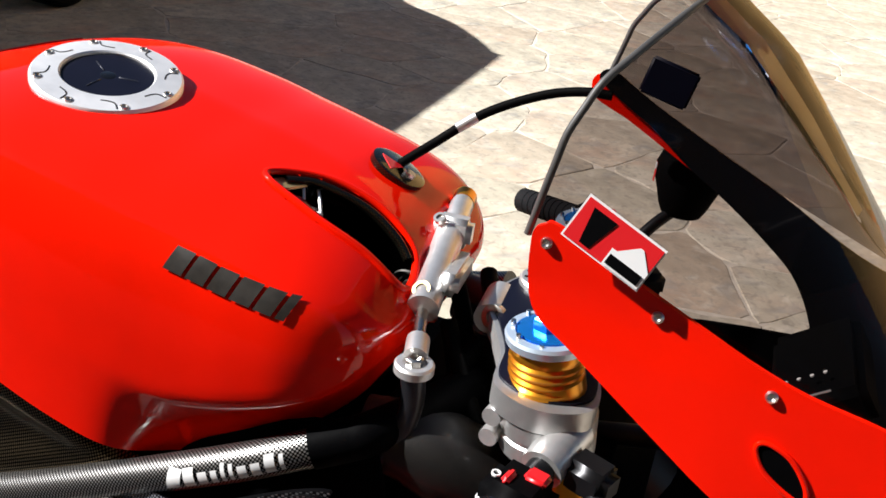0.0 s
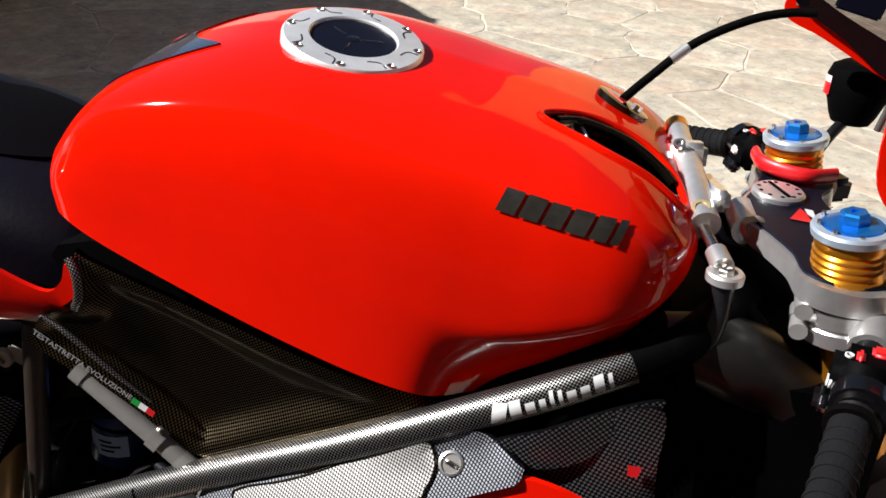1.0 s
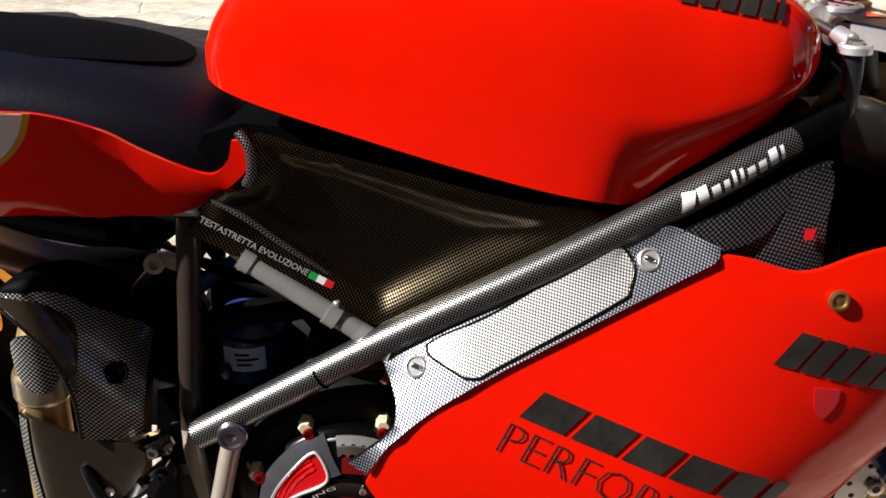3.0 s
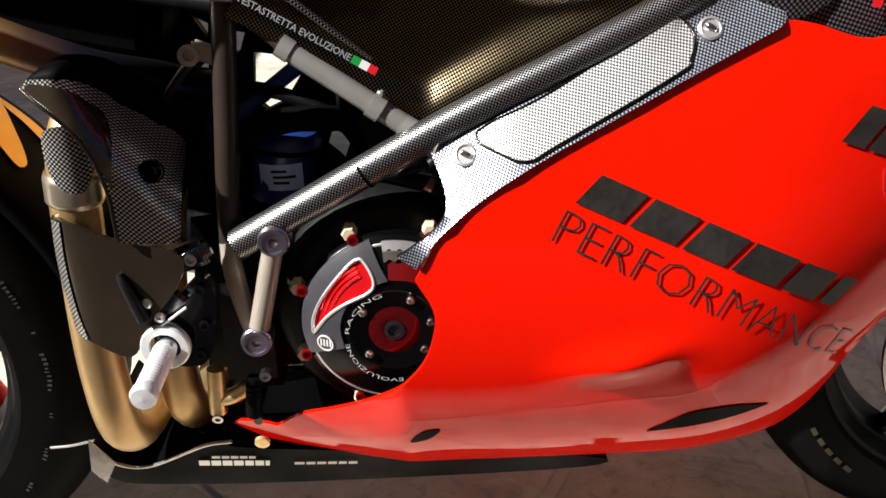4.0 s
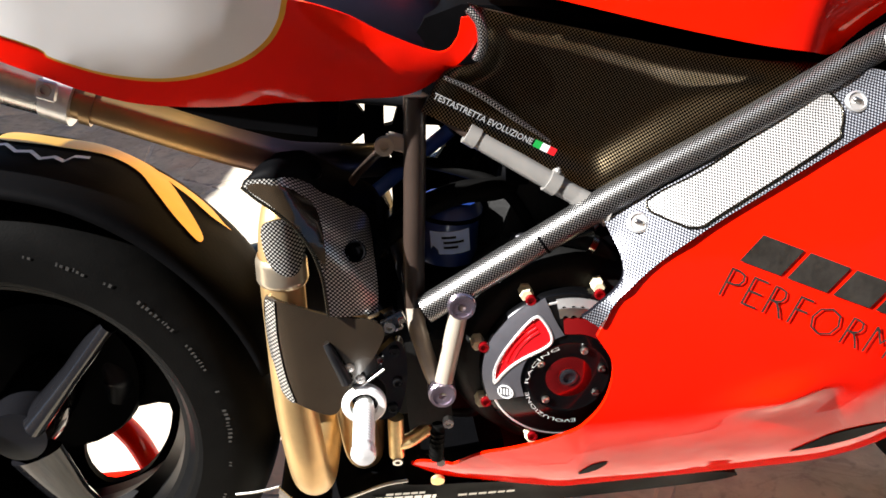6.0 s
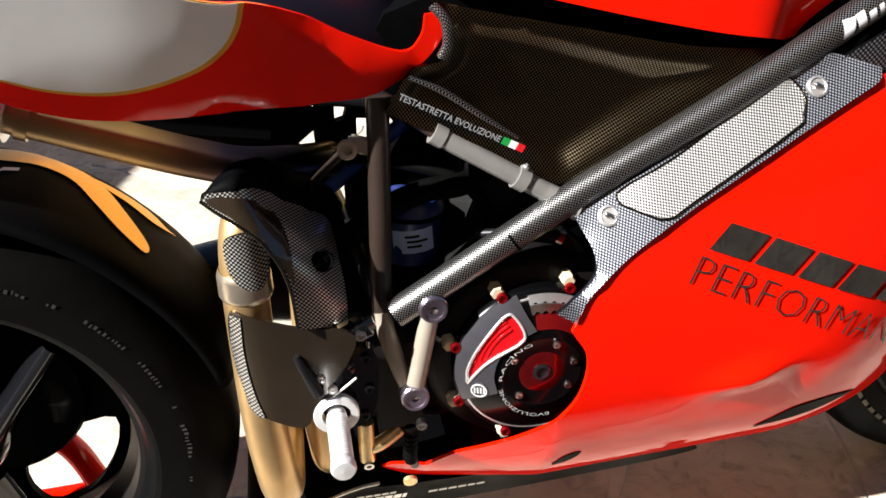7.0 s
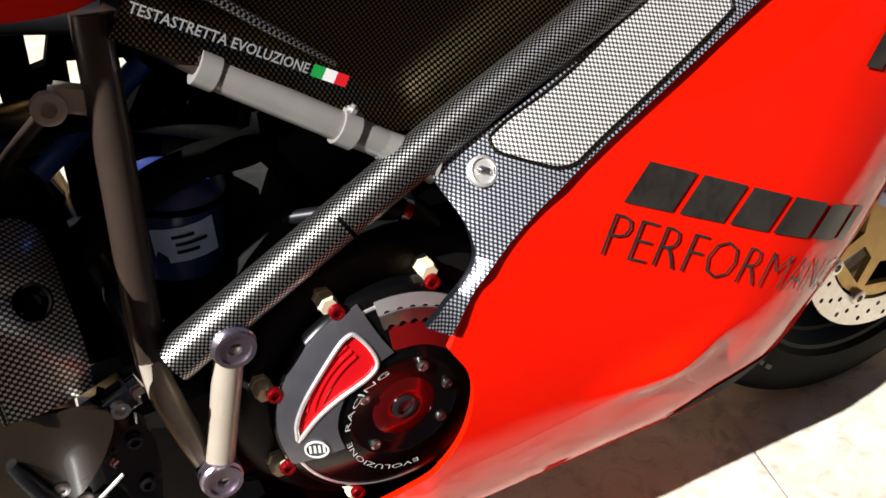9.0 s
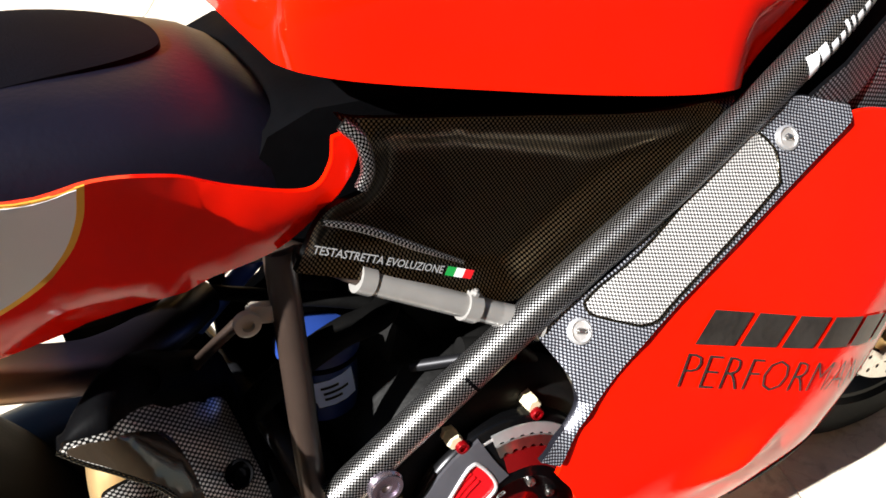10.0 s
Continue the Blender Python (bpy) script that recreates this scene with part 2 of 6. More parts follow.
def tint_shade_material():
    """A pipe with a brown to gold heat tint; near black towards the engine paints the tail's shade."""
    m = material("tinted_pipe", (0.50, 0.33, 0.15), 0.34, 0.75, 0, 0.25, 16)
    nt = m.node_tree
    tc, sep, mr, ramp = [nt.nodes.new(k) for k in ("ShaderNodeTexCoord", "ShaderNodeSeparateXYZ", "ShaderNodeMapRange", "ShaderNodeValToRGB")]
    mr.inputs["From Min"].default_value, mr.inputs["From Max"].default_value = 0.15, 0.45
    # All stops are dimmed, the last ones most, for shade under the tail.
    stops = ((0.0, (0.26, 0.17, 0.09)), (0.25, (0.38, 0.24, 0.11)), (0.48, (0.50, 0.29, 0.10)), (0.62, (0.15, 0.08, 0.05)), (0.74, (0.03, 0.024, 0.04)), (1.0, (0.015, 0.012, 0.012)))
    e = ramp.color_ramp.elements
    e[0].position, e[0].color = stops[0][0], (*stops[0][1], 1)
    e[1].position, e[1].color = stops[-1][0], (*stops[-1][1], 1)
    for at, colour in stops[1:-1]:
        e.new(at).color = (*colour, 1)
    nt.links.new(tc.outputs["Object"], sep.inputs[0])
    nt.links.new(sep.outputs["X"], mr.inputs["Value"])
    nt.links.new(mr.outputs["Result"], ramp.inputs["Fac"])
    scale = nt.nodes["Principled BSDF"].inputs["Base Color"].links[0].from_node
    nt.links.new(ramp.outputs["Color"], scale.inputs[0])
    return m


TINT_SHADE = tint_shade_material()


def glass_material():
    m = bpy.data.materials.new("tinted_screen")
    m.use_nodes = True
    nt = m.node_tree
    nt.nodes.remove(nt.nodes["Principled BSDF"])
    tr, gl, mx = nt.nodes.new("ShaderNodeBsdfTransparent"), nt.nodes.new("ShaderNodeBsdfGlossy"), nt.nodes.new("ShaderNodeMixShader")
    tr.inputs["Color"].default_value = (0.31, 0.28, 0.275, 1)
    gl.inputs["Roughness"].default_value = 0.03
    lw = nt.nodes.new("ShaderNodeFresnel")
    lw.inputs["IOR"].default_value = 1.14
    nt.links.new(lw.outputs["Fac"], mx.inputs["Fac"])
    nt.links.new(tr.outputs[0], mx.inputs[1])
    nt.links.new(gl.outputs[0], mx.inputs[2])
    nt.links.new(mx.outputs[0], nt.nodes["Material Output"].inputs["Surface"])
    return m


SCREEN = glass_material()


# ---- mesh helpers ----
def mesh_part(name, verts, faces, mat, parent=None, label="", smooth=True, uv=None, category="", kind="", sharp=40, rim=None):
    me = bpy.data.meshes.new(name)
    me.from_pydata([tuple(v) for v in verts], [], faces)
    me.materials.append(mat)
    if uv is not None:
        lay = me.uv_layers.new(name="metres")
        idx = np.zeros(len(me.loops), dtype=np.int32)
        me.loops.foreach_get("vertex_index", idx)
        co = np.asarray(uv, dtype=np.float32)[idx]
        if rim is not None:
            co[sum(len(f) for f in faces[:rim]):] = (0.0001, 0.0031)
        lay.data.foreach_set("uv", co.ravel())
    bm = bmesh.new()
    bm.from_mesh(me)
    bmesh.ops.recalc_face_normals(bm, faces=bm.faces)
    if smooth:
        for f in bm.faces:
            f.smooth = True
        lim = radians(sharp)
        for e in bm.edges:
            if len(e.link_faces) == 2 and e.calc_face_angle(0) > lim:
                e.smooth = False
    bm.to_mesh(me)
    bm.free()
    ob = new(name, me)
    ob.parent = parent
    return tagged(ob, label, category, "", kind)


def spline(points, sub=8):
    """A smooth line through the points (Catmull-Rom)."""
    p = [np.array(q, float) for q in points]
    if len(p) < 3:
        return np.array([p[0] + (p[1] - p[0]) * t for t in np.linspace(0, 1, sub + 1)])
    p = [2 * p[0] - p[1]] + p + [2 * p[-1] - p[-2]]
    out = []
    for a, b, c, d in zip(p, p[1:], p[2:], p[3:]):
        for t in np.linspace(0, 1, sub, endpoint=False):
            out.append(0.5 * (2 * b + (c - a) * t + (2 * a - 5 * b + 4 * c - d) * t * t + (3 * b - a - 3 * c + d) * t**3))
    return np.array(out + [p[-2]])


def tube(name, points, r, mat, parent=None, label="", n=16, sub=8, cap=True, flat=1.0):
    """A pipe along a smooth line; r may be a list of radii along it."""
    c = spline(points, sub)
    rs = np.interp(np.linspace(0, 1, len(c)), np.linspace(0, 1, len(r)), r) if isinstance(r, (list, tuple)) else np.full(len(c), r)
    t = np.gradient(c, axis=0)
    t /= np.linalg.norm(t, axis=1)[:, None]
    side = np.cross(t[0], (0, 0, 1) if abs(t[0][2]) < 0.9 else (0, 1, 0))
    verts, uv, length = [], [], 0.0
    for i in range(len(c)):
        side = side - t[i] * (side @ t[i])
        side /= np.linalg.norm(side)
        up = np.cross(side, t[i])
        length += np.linalg.norm(c[i] - c[i - 1]) if i else 0
        for k in range(n):
            a = 2 * math.pi * k / n
            verts.append(c[i] + rs[i] * (math.cos(a) * side + flat * math.sin(a) * up))
            uv.append((length, abs(k - n / 2) * 2 * math.pi / n * max(rs)))
    faces = [(i * n + k, i * n + (k + 1) % n, (i + 1) * n + (k + 1) % n, (i + 1) * n + k) for i in range(len(c) - 1) for k in range(n)]
    if cap:
        faces += [tuple(range(n))[::-1], tuple((len(c) - 1) * n + k for k in range(n))]
    return mesh_part(name, verts, faces, mat, parent, label, True, uv, sharp=50)


def lathe(name, at, way, profile, mat, parent=None, label="", n=32, wave=None, cap=True):
    """A turned piece round the line from at along way; profile: (radius, height) pairs."""
    w = np.array(way, float)
    w /= np.linalg.norm(w)
    a = np.cross(w, (0, 0, 1) if abs(w[2]) < 0.9 else (1, 0, 0))
    a /= np.linalg.norm(a)
    b = np.cross(w, a)
    at = np.array(at, float)
    verts, uv = [], []
    for r, hgt in profile:
        for k in range(n):
            th = 2 * math.pi * k / n
            rr = r * (wave(k, hgt) if wave else 1)
            verts.append(at + w * hgt + rr * (math.cos(th) * a + math.sin(th) * b))
            uv.append((th * max(p[0] for p in profile), hgt))
    m = len(profile)
    faces = [(i * n + k, i * n + (k + 1) % n, (i + 1) * n + (k + 1) % n, (i + 1) * n + k) for i in range(m - 1) for k in range(n)]
    cap = cap and profile[0] != profile[-1]
    if profile[0][0] > 1e-5 and cap:
        faces.append(tuple(range(n))[::-1])
    if profile[-1][0] > 1e-5 and cap:
        faces.append(tuple((m - 1) * n + k for k in range(n)))
    return mesh_part(name, verts, faces, mat, parent, label, True, uv, sharp=35)


def block(name, at, size, mat, parent=None, label="", turn=(0, 0, 0), bevel=0.003, seg=2, taper=1.0):
    """A box with rounded edges."""
    bm = bmesh.new()
    bmesh.ops.create_cube(bm, size=1)
    for v in bm.verts:
        k = taper if v.co.z > 0 else 1
        v.co = Vector((v.co.x * size[0] * k, v.co.y * size[1] * k, v.co.z * size[2]))
    bmesh.ops.bevel(bm, geom=bm.edges[:], offset=min(bevel, min(size) * 0.45), segments=seg, affect="EDGES")
    bm.transform(pose(*at, *turn))
    for f in sorted(bm.faces, key=lambda f: f.calc_area())[:-6]:
        f.smooth = True
    me = bpy.data.meshes.new(name)
    bm.to_mesh(me)
    bm.free()
    me.materials.append(mat)
    ob = new(name, me)
    ob.parent = parent
    return tagged(ob, label)


def outline(points, sub=6, closed=True, sharp=()):
    """A closed smooth outline; corners whose index is in sharp stay sharp."""
    p = [np.array(q, float) for q in points]
    n, out = len(p), []
    for i in range(n):
        a, b, c, d = p[i - 1], p[i], p[(i + 1) % n], p[(i + 2) % n]
        if i in sharp:
            a = 2 * b - c
        if (i + 1) % n in sharp:
            d = 2 * c - b
        for t in np.linspace(0, 1, sub, endpoint=False):
            out.append(0.5 * (2 * b + (c - a) * t + (2 * a - 5 * b + 4 * c - d) * t * t + (3 * b - a - 3 * c + d) * t**3))
    return np.array(out)


def inside(poly, q):
    x, y = poly[:, 0], poly[:, 1]
    x2, y2 = np.roll(x, -1), np.roll(y, -1)
    return np.sum(((y > q[1]) != (y2 > q[1])) & (q[0] < (x2 - x) * (q[1] - y) / (y2 - y + 1e-12) + x)) % 2 == 1


def edge_distance(poly, q):
    a, b = poly, np.roll(poly, -1, 0)
    d = b - a
    t = np.clip(((q - a) * d).sum(1) / ((d * d).sum(1) + 1e-12), 0, 1)
    return np.min(np.linalg.norm(a + d * t[:, None] - q, axis=1))


def sheet(name, poly, lift, thick, mat, parent=None, label="", step=0.015, holes=(), uvturn=0.0, uv3=None):
    """A curved plate: a flat outline filled with a fine net, each point carried by lift(u, v) to (x, y, z); thick is an offset (vector) to its back."""
    loops = [np.asarray(poly)] + [np.asarray(q) for q in holes]
    pts, edges = [], []
    for loop in loops:
        s = len(pts)
        pts += [tuple(q) for q in loop]
        edges += [(s + i, s + (i + 1) % len(loop)) for i in range(len(loop))]
    lo, hi = loops[0].min(0), loops[0].max(0)
    for i, u in enumerate(np.arange(lo[0], hi[0], step)):
        for v in np.arange(lo[1], hi[1], step):
            q = np.array((u, v + (i % 2) * step / 2))
            if inside(loops[0], q) and not any(inside(o, q) for o in loops[1:]) and min(edge_distance(o, q) for o in loops) > step * 0.45:
                pts.append(tuple(q))
    v2, e2, f2, *_ = geometry.delaunay_2d_cdt([Vector(p) for p in pts], edges, [], 1 if len(loops) == 1 else 2, 1e-6)
    if len(loops) > 1:
        f2 = [f for f in f2 if not any(inside(o, np.mean([v2[i] for i in f], 0)) for o in loops[1:]) and inside(loops[0], np.mean([v2[i] for i in f], 0))]
    flat = np.array([tuple(v) for v in v2])
    top = np.array([lift(u, v) for u, v in flat])
    n = len(top)
    use = {}
    for f in f2:
        for a, b in zip(f, list(f[1:]) + [f[0]]):
            use[(min(a, b), max(a, b))] = use.get((min(a, b), max(a, b)), 0) + 1
    verts = list(top) + list(top + np.asarray(thick))
    faces = [tuple(f) for f in f2] + [tuple(i + n for i in reversed(f)) for f in f2]
    faces += [(a, b, b + n, a + n) for (a, b), c in use.items() if c == 1]
    c, s = math.cos(uvturn), math.sin(uvturn)
    uv = [(u * c - v * s, u * s + v * c) for u, v in flat] * 2
    if uv3:
        uv = [uv3(p) for p in top] * 2
    rim = len(f2) * 2
    return mesh_part(name, verts, faces, mat, parent, label, True, uv, sharp=45, rim=rim)


def curve1(xs, ys):
    """A smooth function through the pairs."""
    p = spline(list(zip(xs, ys)), 10)
    return lambda x: float(np.interp(x, p[:, 0], p[:, 1]))


def bar(name, quad, lift, mat, parent, proud=(0, -0.0018, 0)):
    """A printed bar: four corners in the plate's own (u, v), laid on the plate."""
    a, b, c, d = [np.array(q, float) for q in quad]
    n, m, verts = 5, 5, []
    for j in range(m + 1):
        for i in range(n + 1):
            k, l = i / n, j / m
            verts.append(np.array(lift(*((a + (b - a) * k) * (1 - l) + (d + (c - d) * k) * l))) + proud)
    faces = [(j * (n + 1) + i, j * (n + 1) + i + 1, (j + 1) * (n + 1) + i + 1, (j + 1) * (n + 1) + i) for j in range(m) for i in range(n)]
    return mesh_part(name, verts, faces, mat, parent, "", True)


def word(name, start, end, height, widths, lift, mat, parent, slant=0.15, gap=0.16, proud=(0, -0.0018, 0), heights=()):
    """A word as a row of plain slanted bars, one a letter, from start to end along its foot."""
    a, b = np.array(start, float), np.array(end, float)
    u = (b - a) / np.linalg.norm(b - a)
    v = np.array((-u[1], u[0]))
    unit = np.linalg.norm(b - a) / (sum(widths) + gap * (len(widths) - 1))
    x = 0.0
    for k, w in enumerate(widths):
        h = height * (heights[k] if heights else 1.0)
        p = a + u * x
        q = [p, p + u * w * unit, p + u * (w * unit + slant * h) + v * h, p + u * slant * h + v * h]
        bar(name, q, lift, mat, parent, proud)
        x += (w + gap) * unit


def lettering(name, text, place, mat, parent, weight=0.0):
    """Words in the built-in font: place(u, v) carries each point, u along the line and v up the capitals, both 0 to 1."""
    cu = bpy.data.curves.new(name, "FONT")
    cu.body, cu.resolution_u, cu.offset = text, 2, weight
    tmp = bpy.data.objects.new(name, cu)
    me = bpy.data.meshes.new_from_object(tmp)
    co = np.array([tuple(v.co) for v in me.vertices])
    faces = [tuple(p.vertices) for p in me.polygons]
    bpy.data.objects.remove(tmp)
    bpy.data.curves.remove(cu)
    bpy.data.meshes.remove(me)
    lo, hi = co.min(0), co.max(0)
    verts = [place((x - lo[0]) / (hi[0] - lo[0]), (y - lo[1]) / (hi[1] - lo[1])) for x, y, _ in co]
    return mesh_part(name, verts, faces, mat, parent, "", False)


def line_place(start, end, height, lift, slant=0.0, proud=(0, -0.0018, 0)):
    """A straight line of lettering on a plate."""
    a, b = np.array(start, float), np.array(end, float)
    d = (b - a) / np.linalg.norm(b - a)
    n = np.array((-d[1], d[0]))

    def place(u, v):
        q = a + (b - a) * u + (n + d * slant) * height * v
        return np.array(lift(*q)) + proud
    return place

# ---- ground ----
ground = mesh_part("ground", [(-400, -400, -0.0045), (400, -400, -0.0045), (400, 400, -0.0045), (-400, 400, -0.0045)], [(0, 1, 2, 3)], MORTAR, None,
                   "pale cream mortar bed under the paving", False, None, "ground", "structure")

# Unseen wall, added for dark reflections; its height sets the near ground's shade.
wall_near = mesh_part("wall_near", [(x, y, z) for z in (-0.01, 6.72) for x, y in ((-14, -3.6), (9, -3.6), (9, -3.35), (-14, -3.35))], [(0, 1, 5, 4), (1, 2, 6, 5), (2, 3, 7, 6), (3, 0, 4, 7), (4, 5, 6, 7), (3, 2, 1, 0)], DARK_WALL, None,
                      "unseen dark tan wall added to darken reflections and shade the near ground", False, None, "wall", "structure")

wall_far = mesh_part("wall_far", [(x, y, z) for z in (-0.01, 11.0) for x, y in ((0.9, 14.0), (20, 14.0), (20, 14.3), (0.9, 14.3))], [(0, 1, 5, 4), (1, 2, 6, 5), (2, 3, 7, 6), (3, 0, 4, 7), (4, 5, 6, 7), (3, 2, 1, 0)], FACADE, None,
                     "sunlit ochre rendered house wall across the yard", False, None, "wall", "structure")

# ---- motorcycle ----
bike = tagged(new("motorcycle"), "red sports motorcycle with carbon panels on a rear paddock stand", "motorcycle")

# fuel tank: sections along x
TX = [0.546, 0.56, 0.60, 0.68, 0.76, 0.84, 0.895, 0.925, 0.96, 1.00, 1.04, 1.07, 1.09, 1.10]
tank_low = curve1(TX, [0.842, 0.836, 0.822, 0.798, 0.774, 0.752, 0.739, 0.728, 0.732, 0.749, 0.776, 0.804, 0.834, 0.855])
tank_top = curve1(TX, [0.882, 0.910, 0.956, 0.983, 0.990, 0.980, 0.969, 0.964, 0.956, 0.945, 0.927, 0.906, 0.885, 0.870])
tank_wide = curve1(TX, [0.142, 0.157, 0.168, 0.178, 0.186, 0.190, 0.189, 0.187, 0.184, 0.180, 0.172, 0.155, 0.125, 0.085])
tank_tuck = curve1(TX, [0.004, 0.003, 0.002, 0.000, 0.000, 0.000, 0.004, 0.030, 0.046, 0.052, 0.053, 0.048, 0.036, 0.022])


def tank_section(x, n=40):
    """Half a section, from the foot up to the ridge: rows of (y, z)."""
    lo, hi, w, t = tank_low(x), tank_top(x), tank_wide(x), tank_tuck(x)
    h = hi - lo
    pts = [(-w + t, lo), (-w + 0.62 * t, lo + 0.12 * h), (-w + 0.27 * t, lo + 0.24 * h), (-w + 0.05 * t, lo + 0.325 * h), (-w, lo + 0.365 * h), (-w * 0.985, lo + 0.62 * h), (-w * 0.92, lo + 0.83 * h),
           (-w * 0.77, lo + 0.918 * h), (-w * 0.45, lo + 0.972 * h), (0, hi)]
    s = spline(pts, 12)
    d = np.r_[0, np.cumsum(np.linalg.norm(np.diff(s, axis=0), axis=1))]
    k = np.linspace(0, d[-1], n)
    return np.stack([np.interp(k, d, s[:, 0]), np.interp(k, d, s[:, 1])], 1)


def tank_side(x, z):
    s = tank_section(x)
    return float(np.interp(z, s[:, 1], s[:, 0]))


def tank_roof(x, y):
    s = tank_section(min(max(x, TX[0]), TX[-1]))[14:]
    return float(np.interp(-abs(y), s[:, 0], s[:, 1]))


SCOOP = outline([(0.957, -0.067), (0.987, -0.034), (1.035, -0.019), (1.075, -0.028), (1.085, -0.070), (1.052, -0.079), (1.007, -0.083)], 8)


def build_tank():
    xs = np.unique(np.r_[np.linspace(TX[0], 0.62, 14), np.linspace(0.62, 1.05, 60), np.linspace(1.05, TX[-1], 16)])
    n, verts, faces = 40, [], []
    for x in xs:
        s = tank_section(x, n)
        ring = [(x, y, z) for y, z in s] + [(x, -y, z) for y, z in s[-2::-1]]
        verts += ring
    m = 2 * n - 1
    for i in range(len(xs) - 1):
        for k in range(m - 1):
            q = (i * m + k, i * m + k + 1, (i + 1) * m + k + 1, (i + 1) * m + k)
            c = np.mean([verts[j] for j in q], 0)
            if c[2] > 0.87 and inside(SCOOP, c[:2]):
                continue
            faces.append(q)
    faces += [tuple(range(m))[::-1], tuple((len(xs) - 1) * m + k for k in range(m))]
    faces += [(i * m, (i + 1) * m, (i + 1) * m + m - 1, i * m + m - 1) for i in range(len(xs) - 1)]
    tank = mesh_part("fuel_tank", verts, faces, RED, bike, "glossy red fuel tank", sharp=60)
    # dark air scoop sunk into the top
    loop = [(u, v, tank_roof(u, v)) for u, v in SCOOP]
    c = np.mean(loop, 0)
    k = len(loop)
    vs, fs = list(loop), []
    for step, (shrink, deep) in enumerate([(0.97, 0.012), (0.9, 0.035), (0.8, 0.05), (0.05, 0.055)]):
        vs += [tuple(c * (1 - shrink) + np.array(p) * shrink - np.array((0, 0, deep))) for p in loop]
        fs += [(step * k + i, step * k + (i + 1) % k, (step + 1) * k + (i + 1) % k, (step + 1) * k + i) for i in range(k)]
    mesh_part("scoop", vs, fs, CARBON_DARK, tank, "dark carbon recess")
    tube("scoop_lip", loop + [loop[0]], 0.0035, RED, tank, n=8, sub=2)
    far = [(0.970, -0.053), (0.987, -0.037), (1.010, -0.029), (1.035, -0.024), (1.060, -0.027), (1.074, -0.034)]
    tube("scoop_trim", [(u, v - 0.004, tank_roof(u, v) - 0.004) for u, v in far], 0.0042, CARBON_DARK, tank, "dark carbon strip along the scoop", 10, 4)
    # Red strip and bright lines stand in for reflections on the scoop's inner wall.
    tube("scoop_blade", [(0.968, -0.064, 0.938), (0.985, -0.062, 0.934), (1.008, -0.066, 0.922), (1.028, -0.070, 0.906)], [0.003, 0.0065, 0.0065, 0.003], RED_SMOKED, tank, "dark red strip standing in for a reflection on the scoop's wall", 10, 5, True, 0.5)
    tube("blade_edge", [(0.986, -0.034, 0.942), (0.997, -0.048, 0.931), (1.008, -0.064, 0.916)], 0.0016, ALU, tank, "", 8)
    tube("blade_edge", [(0.978, -0.044, 0.944), (0.984, -0.052, 0.938), (0.990, -0.062, 0.930)], 0.0014, ALU, tank, "", 8)
    sheet("scoop_corner", outline([(0.961, -0.063), (0.974, -0.047), (0.985, -0.044), (0.974, -0.066)], 4), lambda u, v: (u, v, tank_roof(u, v) - 0.004), (0, 0, -0.002), BRASS, tank, "dull gold corner", 0.02)
    return tank


tank = build_tank()


def tank_lift(u, v):
    return (u, tank_side(u, v), v)


word("tank_print", (0.941, 0.911), (1.034, 0.892), 0.0165, [1, 1, 1, 1.05, 0.9, 0.45], tank_lift, DARK_PRINT, tank, 0.2, 0.2, (0, -0.0016, 0.0010))

# filler cap, leaning a little to the near side
def build_cap():
    up = (0, 0, 1)
    cap = lathe("filler_cap", (0, 0, 0), up, [(0.068, -0.016), (0.068, 0.003), (0.066, 0.006), (0.043, 0.0075), (0.0415, 0.006), (0.0405, -0.002)], RING, tank, "brushed aluminium filler ring", 56)
    lathe("cap_lock", (0, 0, 0), up, [(0.0407, 0.004), (0.039, 0.0), (0.030, -0.002), (0.0, -0.003)], NAVY, cap, "dark blue-black lock well", 40)
    lathe("cap_boss", (0, 0, 0), up, [(0.011, -0.003), (0.010, 0.003), (0.006, 0.0045), (0, 0.0045)], BLACK_GLOSS, cap, "", 20)
    for deg in (150, 268, 20):
        a = radians(deg)
        block("cap_blade", (0.019 * math.cos(a), 0.019 * math.sin(a), 0.0012), (0.036, 0.0085, 0.007), DARK_ALU, cap, "", (0, 0, deg), 0.002, 2, 0.6)
    for k in range(8):
        a = k * math.pi / 4 + 0.1
        lathe("cap_screw", (0.0610 * math.cos(a), 0.0610 * math.sin(a), 0.0050), up, [(0.0040, 0), (0.0040, 0.0026), (0.003, 0.0032), (0.0020, 0.0015), (0, 0.0015)], STEEL, cap, "", 10)
        rows = [(0.0505, a - 0.34), (0.0515, a - 0.20), (0.0550, a - 0.11), (0.0635, a - 0.10)]
        tube("cap_groove", [(r * math.cos(t), r * math.sin(t), 0.0072 - 0.062 * (r - 0.043)) for r, t in rows], 0.0009, BLACK_METAL, cap, n=6, sub=3)
    m = Matrix.Translation((0.787, -0.040, 0.9862)) @ Matrix.Rotation(radians(8.2), 4, "X") @ Matrix.Rotation(radians(9.2), 4, "Y") @ Matrix.Diagonal((0.91, 0.91, 0.8, 1))
    for o in (cap, *cap.children_recursive):
        o.data.transform(m)
    return cap


build_cap()

# carbon pad at the tank's rear
PAD = outline([(0.578, -0.095), (0.62, -0.100), (0.678, -0.070), (0.640, -0.036), (0.622, 0), (0.622, 0.045), (0.640, 0.100), (0.61, 0.112), (0.578, 0.095), (0.568, 0)], 6, sharp=(2, 6))
pad = sheet("tank_pad", PAD, lambda u, v: (u, v, tank_roof(u, v) + 0.002), (0, 0, -0.003), CARBON_PAD, tank, "dark blue-black carbon tank pad", 0.012)
